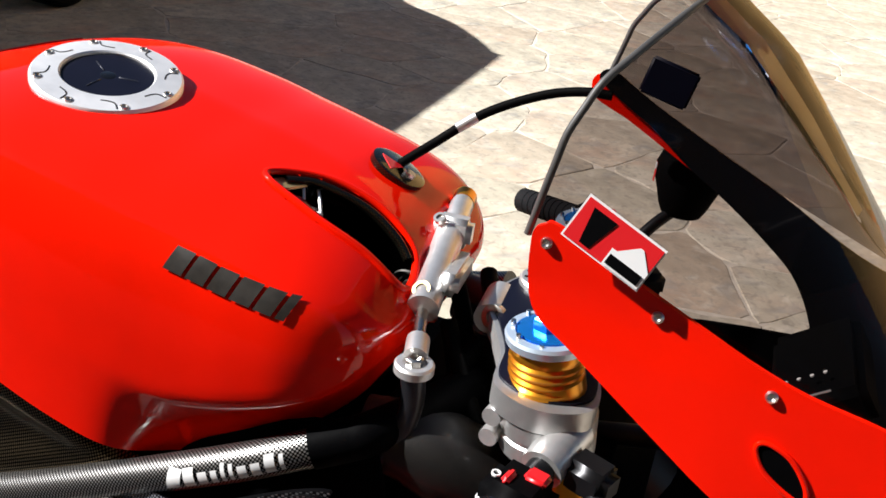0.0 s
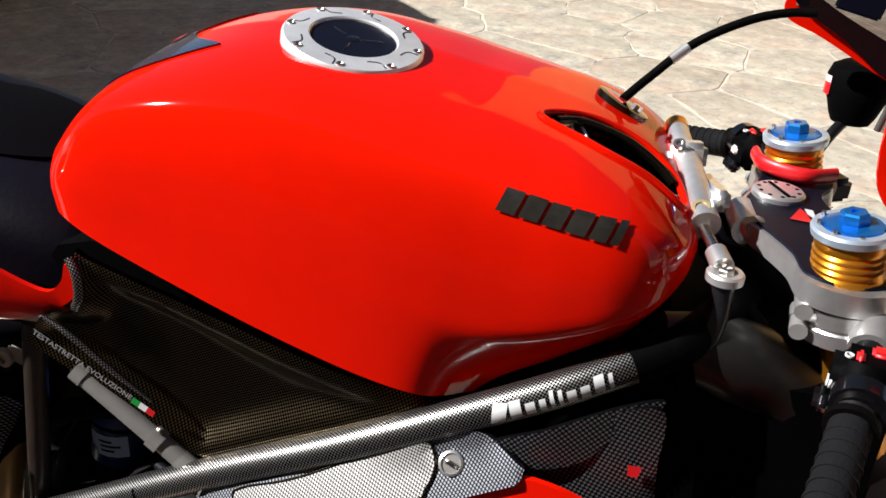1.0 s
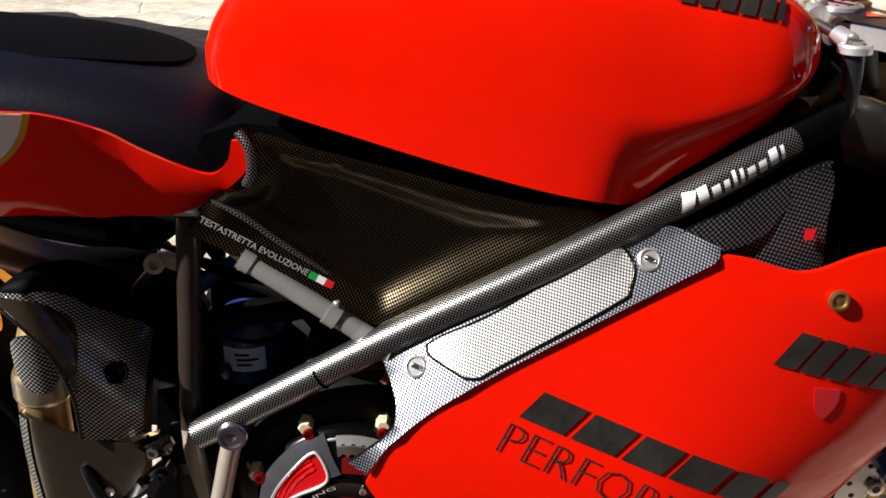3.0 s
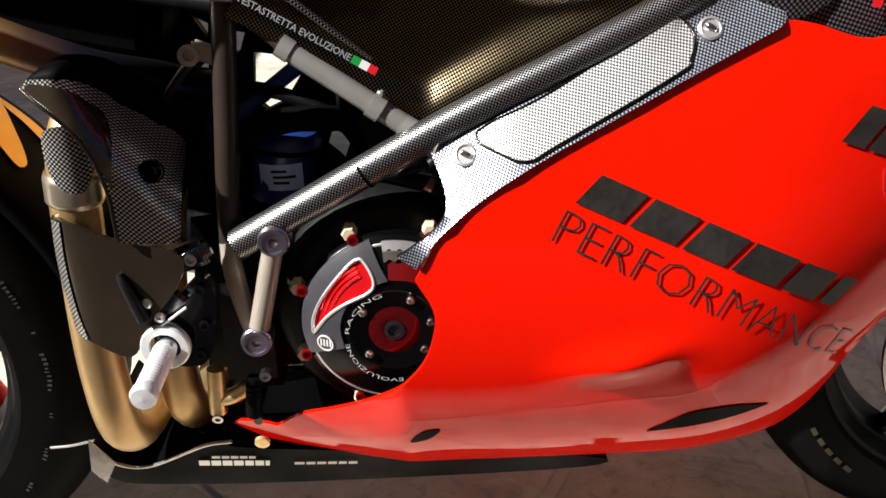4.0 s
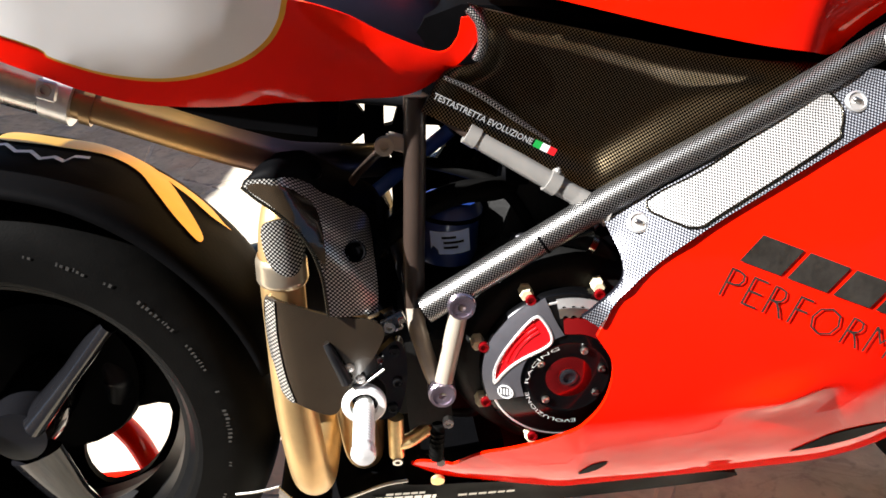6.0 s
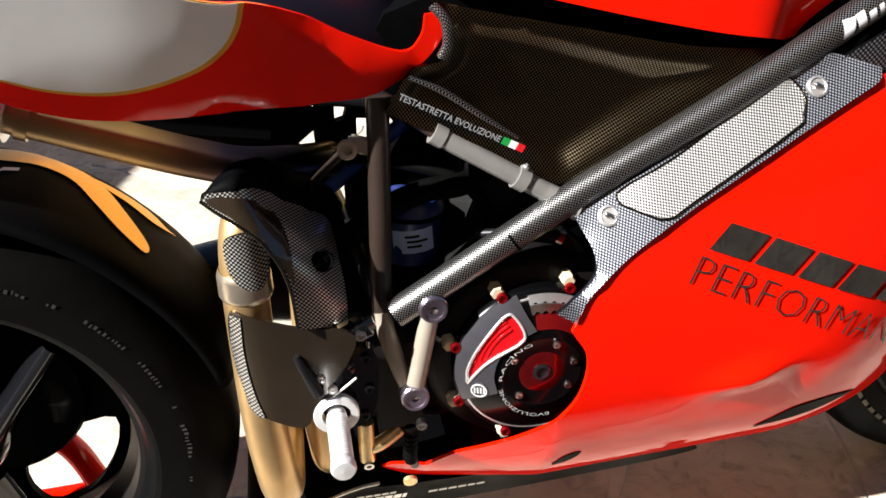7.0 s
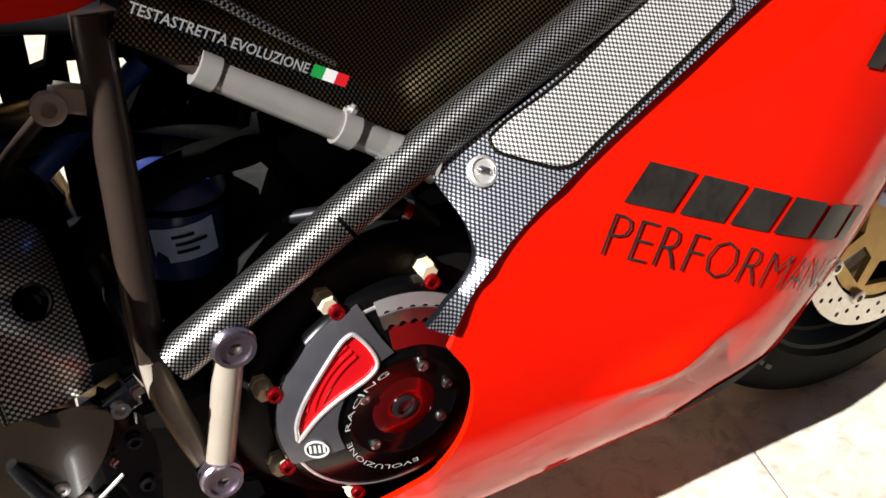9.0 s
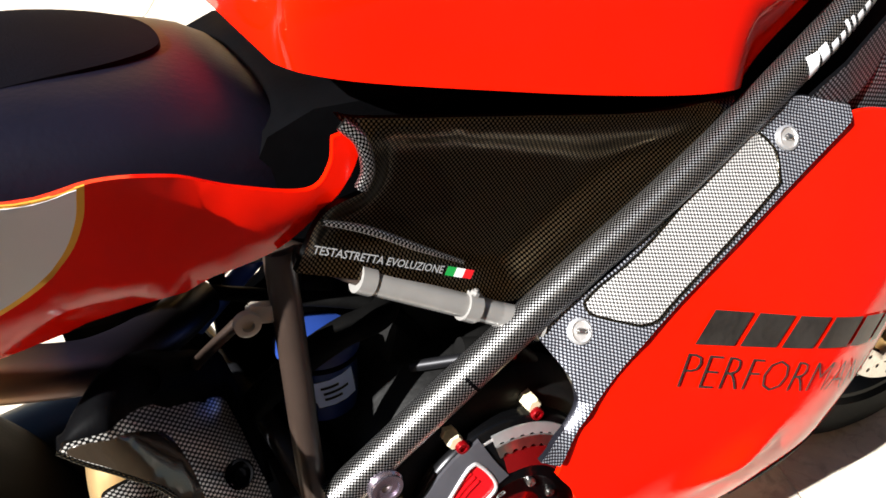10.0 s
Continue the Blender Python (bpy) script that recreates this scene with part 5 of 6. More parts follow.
def build_seat():
    xs = np.linspace(-0.15, 0.585, 40)
    mid = curve1([-0.15, 0.1, 0.3, 0.40, 0.474, 0.526, 0.55, 0.585], [0.93, 0.885, 0.868, 0.857, 0.839, 0.821, 0.804, 0.762])
    wide = curve1([-0.15, 0.1, 0.3, 0.42, 0.5, 0.55, 0.585], [0.10, 0.135, 0.150, 0.148, 0.138, 0.125, 0.105])
    verts, n = [], 25
    for x in xs:
        low = np.interp(x, [-0.15, 0.25, 0.40, 0.53, 0.585], [0.86, 0.82, 0.78, 0.742, 0.740])
        for k in range(n):
            a = math.pi * k / (n - 1)
            c, s = math.cos(a), math.sin(a)
            verts.append((x, -wide(x) * math.copysign(abs(c) ** 0.75, c), low + (mid(x) - low) * s ** 0.55))
    faces = [(i * n + k, i * n + k + 1, (i + 1) * n + k + 1, (i + 1) * n + k) for i in range(len(xs) - 1) for k in range(n - 1)]
    faces += [tuple(range(n))[::-1], tuple((len(xs) - 1) * n + k for k in range(n))]
    seat = mesh_part("seat", verts, faces, SEAT_BASE, bike, "black seat with darker foam pad", sharp=60)
    roof = lambda u, v: (u, v, np.interp(u, xs, [mid(x) for x in xs]) - 0.16 * abs(v / 0.15) ** 3.2 * 0.3 + 0.004)
    sheet("seat_pad", outline([(0.50, 0.0), (0.482, -0.05), (0.40, -0.088), (0.2, -0.115), (-0.1, -0.09), (-0.1, 0.09), (0.2, 0.115), (0.40, 0.088), (0.482, 0.05)], 6), roof, (0, 0, -0.012), SEAT, seat, "matt black foam pad", 0.03)
    return seat


build_seat()


# ---- rear wheel ----
def wheel(x, z, r_tyre, half, r_bead, name):
    """A wheel about the line y through (x, z), with tyre and rim."""
    hub = lathe(name, (x, 0, z), (0, -1, 0), [(0.0, -0.09), (0.04, -0.09), (0.045, -0.03), (0.045, 0.03), (0.035, 0.075), (0.0, 0.075)], BLACK_GLOSS, bike, "black spoked wheel", 28)
    prof = []
    for k in range(25):
        a = math.pi * k / 24
        side = -math.cos(a)
        s = math.sin(a)
        prof.append((r_bead + (r_tyre - r_bead) * (s**0.62), half * math.copysign(abs(side) ** 0.75, side)))
    prof = [(r_bead - 0.008, -half * 0.86)] + prof + [(r_bead - 0.008, half * 0.86)]
    lathe("tyre", (x, 0, z), (0, -1, 0), prof, RUBBER, hub, "black road tyre", 96, None, False)
    w = half * 0.86
    lathe("rim", (x, 0, z), (0, -1, 0), [(r_bead - 0.012, -w), (r_bead + 0.004, -w - 0.004), (r_bead + 0.004, -w + 0.004), (r_bead - 0.028, -w + 0.02), (r_bead - 0.040, 0), (r_bead - 0.028, w - 0.02), (r_bead + 0.004, w - 0.004),
                                         (r_bead + 0.004, w + 0.004), (r_bead - 0.012, w), (r_bead - 0.020, w - 0.012), (r_bead - 0.046, 0), (r_bead - 0.020, -w + 0.012), (r_bead - 0.012, -w)], RIM_BLACK, hub, "black rim", 96)
    return hub


rear = wheel(0.0, 0.315, 0.315, 0.095, 0.226, "rear_wheel")
for k in range(3):
    a = radians(46 + 120 * k)
    c, s = math.cos(a), math.sin(a)
    tube("spoke", [(0.03 * c, -0.060, 0.307 + 0.03 * s), (0.11 * c, -0.050, 0.307 + 0.11 * s), (0.185 * c, -0.035, 0.310 + 0.185 * s)], [0.036, 0.026, 0.030], BLACK_GLOSS, rear, "", 14, 6, True, 0.45)
rng = random.Random(11)
at_deg = -70.0
while at_deg < 85:
    if rng.random() < 0.14:
        at_deg += rng.uniform(4, 9)
    wide, rr = rng.uniform(0.006, 0.014), 0.258 + rng.uniform(-0.0008, 0.0008)
    a = radians(at_deg)
    tall = rng.choice((0.005, 0.005, 0.0035))
    bar("tyre_print", [(rr, a), (rr, a + wide), (rr + tall, a + wide), (rr + tall, a)], lambda r, t: (r * math.cos(t), -0.0935, 0.315 + r * math.sin(t)), TYRE_PRINT, rear, (0, -0.001, 0))
    at_deg += math.degrees(wide) + rng.uniform(0.5, 0.9)
lathe("rear_disc", (0, 0, 0.315), (0, 1, 0), [(0.055, 0.06), (0.11, 0.06), (0.11, 0.065), (0.055, 0.065), (0.055, 0.06)], STEEL, rear, "", 48)
tube("rear_caliper", [(0.075, 0.07, 0.33), (0.085, 0.07, 0.30), (0.075, 0.07, 0.265)], [0.016, 0.026, 0.018], BLACK_METAL, bike, "dark rear caliper", 14)
tube("swingarm", [(0.50, 0.06, 0.40), (0.35, 0.12, 0.40), (0.15, 0.15, 0.36), (0.0, 0.14, 0.315)], [0.06, 0.06, 0.055, 0.06], BLACK_METAL, bike, "black single-sided swingarm", 18)
lathe("sprocket_guard", (0, 0.055, 0.315), (0, 1, 0), [(0.0, 0), (0.115, 0), (0.12, 0.01), (0.10, 0.03), (0, 0.035)], BLACK, rear, "", 40)
# Black disc added for the wheel's shaded inside, open where ground shows.
DARK_DISC = np.array([(0.214 * math.cos(t), 0.315 + 0.214 * math.sin(t)) for t in np.linspace(0, 2 * math.pi, 48, endpoint=False)])
DARK_DISC_GAP = outline([(0.004, 0.168), (0.030, 0.236), (0.085, 0.243), (0.140, 0.245), (0.128, 0.190), (0.094, 0.142), (0.062, 0.123), (0.022, 0.120)], 3)
sheet("wheel_guard", DARK_DISC, lambda u, v: (u, 0.072, v), (0, 0.012, 0), BLACK, rear, "black disc added to keep the wheel's shaded inside dark", 0.05, (DARK_DISC_GAP,))
lathe("disc_carrier", (0.0, 0.068, 0.300), (0, -1, 0), [(0.02, 0), (0.062, 0), (0.062, 0.006), (0.055, 0.008), (0.02, 0.008)], BRONZE, rear, "pale bronze disc carrier", 36)
tube("brake_line", [(0.07, 0.06, 0.50), (0.10, 0.06, 0.40), (0.10, 0.07, 0.33), (0.07, 0.07, 0.28)], 0.004, RUBBER, bike)


def build_hugger():
    verts, faces, na, nb = [], [], 36, 17

    def arch(a, b):
        return 0.318 + 0.007 * min(1.0, max(0.0, (math.degrees(a) - 40) / 25)) + 0.020 * math.sin(b) ** 0.6
    for i in range(na):
        a = radians(12 + 130 * i / (na - 1))
        for k in range(nb):
            b = math.pi * k / (nb - 1)
            r = arch(a, b)
            y = -0.095 * math.cos(b)
            verts.append((r * math.cos(a), y, 0.315 + r * math.sin(a)))
    faces = [(i * nb + k, i * nb + k + 1, (i + 1) * nb + k + 1, (i + 1) * nb + k) for i in range(na - 1) for k in range(nb - 1)]
    hug = mesh_part("rear_hugger", verts, faces, BLACK, bike, "black rear hugger with gold stripes", sharp=70)
    mod = hug.modifiers.new("thickness", "SOLIDIFY")
    mod.thickness = 0.003

    def on(a, b):
        r = arch(a, b) + 0.002
        return (r * math.cos(a), -0.095 * math.cos(b), 0.315 + r * math.sin(a))
    def stripe(rows):
        sheet("hugger_stripe", outline([(radians(d), b) for d, b in rows], 5), on, (0, 0.001, 0), GOLD_PAINT, hug, "gold stripe", 0.04)
    stripe([(84, 2.35), (75, 2.25), (67, 2.45), (59, 2.42), (53.5, 2.25), (47.5, 1.80), (41.5, 1.40), (40.5, 1.23), (42, 1.15), (47.5, 1.30), (53, 1.60), (58, 1.92), (64, 2.00), (73, 1.85), (84, 1.90)])
    stripe([(55, 2.28), (48.5, 2.32), (41.5, 2.28), (37.5, 2.12), (35.5, 2.12), (41, 2.00), (47, 2.08), (51, 2.13)])
    line = [(88, 1.75), (85, 1.58), (82, 1.68), (79, 1.45), (76.5, 1.50), (74, 1.32), (72, 1.45), (70, 1.38), (69, 1.60), (66.5, 1.68)]
    for (d0, b0), (d1, b1) in zip(line, line[1:]):
        bar("hugger_print", [(radians(d0), b0), (radians(d1), b1), (radians(d1), b1 + 0.09), (radians(d0), b0 + 0.09)], on, WHITE, hug, (0, -0.0012, 0.0006))
    return hug


build_hugger()

# ---- front wheel ----
FXX, FZZ = 1.37, 0.30
front = wheel(FXX, FZZ, 0.30, 0.060, 0.224, "front_wheel")
for k in range(5):
    a = radians(20 + 72 * k)
    c, s = math.cos(a), math.sin(a)
    tube("spoke", [(FXX + 0.03 * c, -0.02, FZZ + 0.03 * s), (FXX + 0.19 * c, -0.02, FZZ + 0.19 * s)], [0.022, 0.016], BLACK_GLOSS, front, "", 12, 4, True, 0.6)


def ring_pts(r, n=64):
    return np.array([(FXX + r * math.cos(t), FZZ + r * math.sin(t)) for t in np.linspace(0, 2 * math.pi, n, endpoint=False)])


holes = []
for k in range(60):
    t, r = 2 * math.pi * k / 60, (0.150, 0.141, 0.132)[k % 3]
    cx, cz = FXX + r * math.cos(t), FZZ + r * math.sin(t)
    holes.append(np.array([(cx + 0.0036 * math.cos(q), cz + 0.0036 * math.sin(q)) for q in np.linspace(0, 2 * math.pi, 8, endpoint=False)]))
disc = sheet("brake_disc", ring_pts(0.16, 96), lambda u, v: (u, -0.085, v), (0, 0.005, 0), STEEL, front, "drilled steel brake disc", 0.05, [ring_pts(0.122, 80)] + holes)
sheet("disc_carrier", ring_pts(0.118, 60), lambda u, v: (u, -0.083, v), (0, 0.008, 0), BRONZE, front, "bronze disc carrier", 0.05,
      [np.array([(FXX + r * math.cos(t), FZZ + r * math.sin(t)) for r, t in [(0.07, q + 0.1), (0.105, q + 0.07), (0.105, q + 0.6), (0.07, q + 0.5)]]) for q in np.linspace(0, 2 * math.pi, 9, endpoint=False)])
for k in range(9):
    t = 2 * math.pi * k / 9
    lathe("bobbin", (FXX + 0.120 * math.cos(t), -0.082, FZZ + 0.120 * math.sin(t)), (0, -1, 0), [(0.010, 0), (0.010, 0.008), (0.007, 0.009), (0.005, 0.009), (0.005, 0.003), (0, 0.003)], STEEL, front, "", 16)
for k in range(5):
    a = radians(210 + k * 4.5)
    bar("tyre_print", [(0.247, a), (0.247, a + 0.05), (0.253, a + 0.05), (0.253, a)], lambda r, t: (FXX + r * math.cos(t), -0.058, FZZ + r * math.sin(t)), YELLOW_PRINT, front, (0, -0.004, 0))
fender_v = []
for i in range(24):
    a = radians(30 + 150 * i / 23)
    for k in range(11):
        b = math.pi * k / 10
        r = 0.308 + 0.02 * math.sin(b)
        fender_v.append((FXX + r * math.cos(a), -0.078 * math.cos(b), FZZ + r * math.sin(a)))
fen = mesh_part("front_fender", fender_v, [(i * 11 + k, i * 11 + k + 1, (i + 1) * 11 + k + 1, (i + 1) * 11 + k) for i in range(23) for k in range(10)], BLUE_PLASTIC, bike, "dark blue front fender", sharp=70)
fen.modifiers.new("thickness", "SOLIDIFY").thickness = 0.003
for s in (-1, 1):
    tube("fork_tube", [(1.200, s * 0.105, 0.875), (1.29, s * 0.105, 0.56)], 0.0255, GOLD, bike, "gold fork tube", 24)
    tube("fork_leg", [(1.29, s * 0.105, 0.57), (1.365, s * 0.105, 0.31)], [0.029, 0.03, 0.026], BLACK_METAL, bike, "", 18)
block("brake_caliper", (1.30, -0.10, 0.40), (0.06, 0.05, 0.11), BLUE_PLASTIC, bike, "dark caliper", (0, 35, 0), 0.012)

# ---- steering head ----
clamp_poly = outline([(1.165, -0.125), (1.20, -0.142), (1.235, -0.125), (1.235, -0.085), (1.215, -0.05), (1.22, 0), (1.215, 0.05), (1.235, 0.085), (1.235, 0.125), (1.20, 0.142), (1.165, 0.125), (1.16, 0.085), (1.148, 0.05), (1.136, 0.02), (1.136, -0.02), (1.148, -0.05), (1.16, -0.085)], 6)
clamp = sheet("top_clamp", clamp_poly, lambda u, v: (u, v, 0.868), (0, 0, -0.019), ALU_SATIN, bike, "satin silver top fork clamp", 0.02)
sheet("clamp_cover", np.array([clamp_poly.mean(0) + (q - clamp_poly.mean(0)) * np.array((0.93, 0.93)) for q in clamp_poly]), lambda u, v: (u, v, 0.8705), (0, 0, -0.004), NAVY, clamp, "dark navy cover plate", 0.02)
lathe("steering_nut", (1.172, 0.038, 0.8705), (0, 0, 1), [(0.024, 0), (0.024, 0.004), (0.022, 0.006), (0.0, 0.006)], ALU, clamp, "round silver steering nut", 32)
block("nut_slot", (1.172, 0.038, 0.877), (0.004, 0.036, 0.0012), BLACK, clamp, "", (0, 0, 20), 0.0004)
for k in range(10):
    a = k * math.pi / 5 + 0.3
    lathe("nut_hole", (1.172 + 0.018 * math.cos(a), 0.038 + 0.018 * math.sin(a), 0.8762), (0, 0, 1), [(0.002, 0), (0.002, 0.0006), (0, 0.0007)], BLACK, clamp, "", 8)
bar("clamp_badge", [(1.172, -0.016), (1.190, -0.020), (1.194, -0.012), (1.186, 0.010)], lambda u, v: (u, v, 0.8708), RED_PRINT, clamp, (0, 0, 0.001))
bar("clamp_badge_edge", [(1.190, -0.020), (1.195, -0.021), (1.197, 0.008), (1.190, 0.010)], lambda u, v: (u, v, 0.8708), WHITE, clamp, (0, 0, 0.001))
tube("clamp_pinch", [(1.138, -0.022, 0.858), (1.138, 0.022, 0.858)], 0.014, ALU_SATIN, clamp, "", 18)
lathe("pinch_bolt", (1.143, -0.022, 0.862), (-0.4, -1, 0.25), [(0.011, 0), (0.011, 0.006), (0.008, 0.007), (0.006, 0.007), (0.006, 0.003), (0, 0.003)], STEEL, clamp, "", 20)
tube("red_band", [(1.162, 0.118, 0.882), (1.166, 0.088, 0.882), (1.198, 0.066, 0.882), (1.232, 0.082, 0.880)], 0.0045, RED_PRINT, bike, "red cable band", 12, 8, True, 1.7)
for s in (-1, 1):
    at = (1.198, s * 0.105, 0.868)
    f = lathe("fork_cap", at, (-0.12, 0, 1), [(0.0275, 0), (0.0275, 0.004), (0.0255, 0.006), (0.0275, 0.010), (0.0258, 0.012), (0.0275, 0.016), (0.0258, 0.018), (0.0275, 0.022), (0.0258, 0.024), (0.0270, 0.028), (0.0260, 0.032)], GOLD, bike, "gold ribbed fork tube top with blue cap", 40)
    lathe("cap_rim", at, (-0.12, 0, 1), [(0.0260, 0.032), (0.0300, 0.0345), (0.0308, 0.040), (0.0295, 0.0425), (0.0235, 0.0428), (0.0228, 0.041), (0.0225, 0.040)], RIM_BLUE, f, "silver cap rim with blue tint", 40)
    lathe("cap_blue", at, (-0.12, 0, 1), [(0.0225, 0.0395), (0.0222, 0.0435), (0.014, 0.0450), (0, 0.0450)], BLUE, f, "blue adjuster", 32)
    lathe("cap_hex", at, (-0.12, 0, 1), [(0.0118, 0.044), (0.0112, 0.0525), (0.0095, 0.054), (0.004, 0.054), (0.004, 0.051), (0, 0.051)], BLUE, f, "", 6)
    for k in range(8):
        a = k * math.pi / 4
        lathe("rim_dot", (at[0] - 0.0055 + 0.025 * math.cos(a), at[1] + 0.025 * math.sin(a), at[2] + 0.0432), (-0.12, 0, 1), [(0.0018, -0.003), (0.0018, 0.0004), (0, 0.0006)], STEEL, f, "", 8)
# the bars stand turned a few degrees
turn_head = Matrix.Translation((1.18, 0, 0)) @ Matrix.Rotation(radians(4.5), 4, "Z") @ Matrix.Translation((-1.174, 0, 0))
# steering damper
damper = tube("steering_damper", [(1.1035, -0.074, 0.879), (1.0845, 0.035, 0.899)], 0.0130, ALU, bike, "silver steering damper", 24)
tube("damper_head", [(1.086, 0.03, 0.898), (1.078, 0.078, 0.906)], 0.0105, ALU, damper, "", 20)
tube("damper_knob", [(1.078, 0.078, 0.906), (1.0762, 0.091, 0.908)], 0.0110, GOLD, damper, "gold adjuster knob", 16)
block("damper_block", (1.087, 0.032, 0.900), (0.034, 0.024, 0.026), ALU, damper, "", (-10, 0, 8), 0.005)
lathe("block_screw", (1.078, 0.020, 0.912), (-0.2, -0.5, 0.9), [(0.0055, 0), (0.0055, 0.004), (0.003, 0.004), (0.003, 0.002), (0, 0.002)], STEEL, damper, "", 14)
block("damper_valve", (1.110, -0.018, 0.887), (0.016, 0.075, 0.019), ALU, damper, "", (-10, 0, 8), 0.004)
lathe("damper_bolt", (1.0995, -0.063, 0.886), (-0.2, -0.6, 0.8), [(0.0075, 0), (0.0075, 0.008), (0.0050, 0.008), (0.0050, 0.004), (0, 0.004)], BRASS, damper, "", 16)
tube("damper_rod", [(1.103, -0.072, 0.876), (1.118, -0.118, 0.866)], 0.0048, STEEL, damper, "", 12)
tube("rod_end", [(1.1125, -0.102, 0.8695), (1.118, -0.120, 0.866)], 0.0090, ALU, damper, "", 14)
lathe("rod_eye", (1.120, -0.126, 0.858), (0, 0, 1), [(0.0150, 0), (0.0150, 0.006), (0.0135, 0.0078), (0.009, 0.0078), (0.009, 0.006), (0.0, 0.006)], ALU, damper, "", 28)
lathe("eye_bolt", (1.120, -0.126, 0.863), (0, 0, 1), [(0.0065, 0), (0.0065, 0.006), (0.0045, 0.007), (0.0045, 0.004), (0, 0.004)], STEEL, damper, "", 6)
tube("damper_post", [(1.120, -0.126, 0.858), (1.121, -0.126, 0.825), (1.112, -0.135, 0.79), (1.09, -0.14, 0.775)], 0.0095, DARK_ALU, bike, "", 14)
# keys in the well
for k in range(3):
    lathe("key_ring", (1.075 + 0.01 * k, -0.03 - 0.008 * k, 0.872 - 0.004 * k), (0.3 * k, 1, 0.5), [(0.013, 0), (0.0155, 0), (0.0155, 0.002), (0.013, 0.002), (0.013, 0)], STEEL, bike, "", 24)
# head tube, harness
tube("head_tube", [(1.16, 0, 0.85), (1.215, 0, 0.68)], 0.035, BLACK_METAL, bike, "", 20)
for pts in ([(1.10, 0.02, 0.86), (1.12, 0.0, 0.83), (1.15, -0.04, 0.80)], [(1.12, 0.05, 0.86), (1.14, 0.0, 0.84), (1.13, -0.06, 0.81)], [(1.13, -0.05, 0.83), (1.16, -0.08, 0.80), (1.19, -0.07, 0.77)], [(1.11, -0.02, 0.84), (1.13, -0.05, 0.82), (1.17, -0.11, 0.74)]):
    tube("cable", pts, 0.008, RUBBER, bike, n=10)
tube("intake_duct", [(1.08, -0.12, 0.79), (1.14, -0.11, 0.78), (1.20, -0.09, 0.74), (1.30, -0.09, 0.66)], [0.025, 0.035, 0.04, 0.04], DUCT, bike, "grey-brown intake duct", 20)
tube("intake_duct", [(1.08, 0.12, 0.79), (1.14, 0.11, 0.78), (1.20, 0.09, 0.74), (1.30, 0.09, 0.66)], [0.025, 0.035, 0.04, 0.04], DUCT, bike, "grey-brown intake duct", 16)


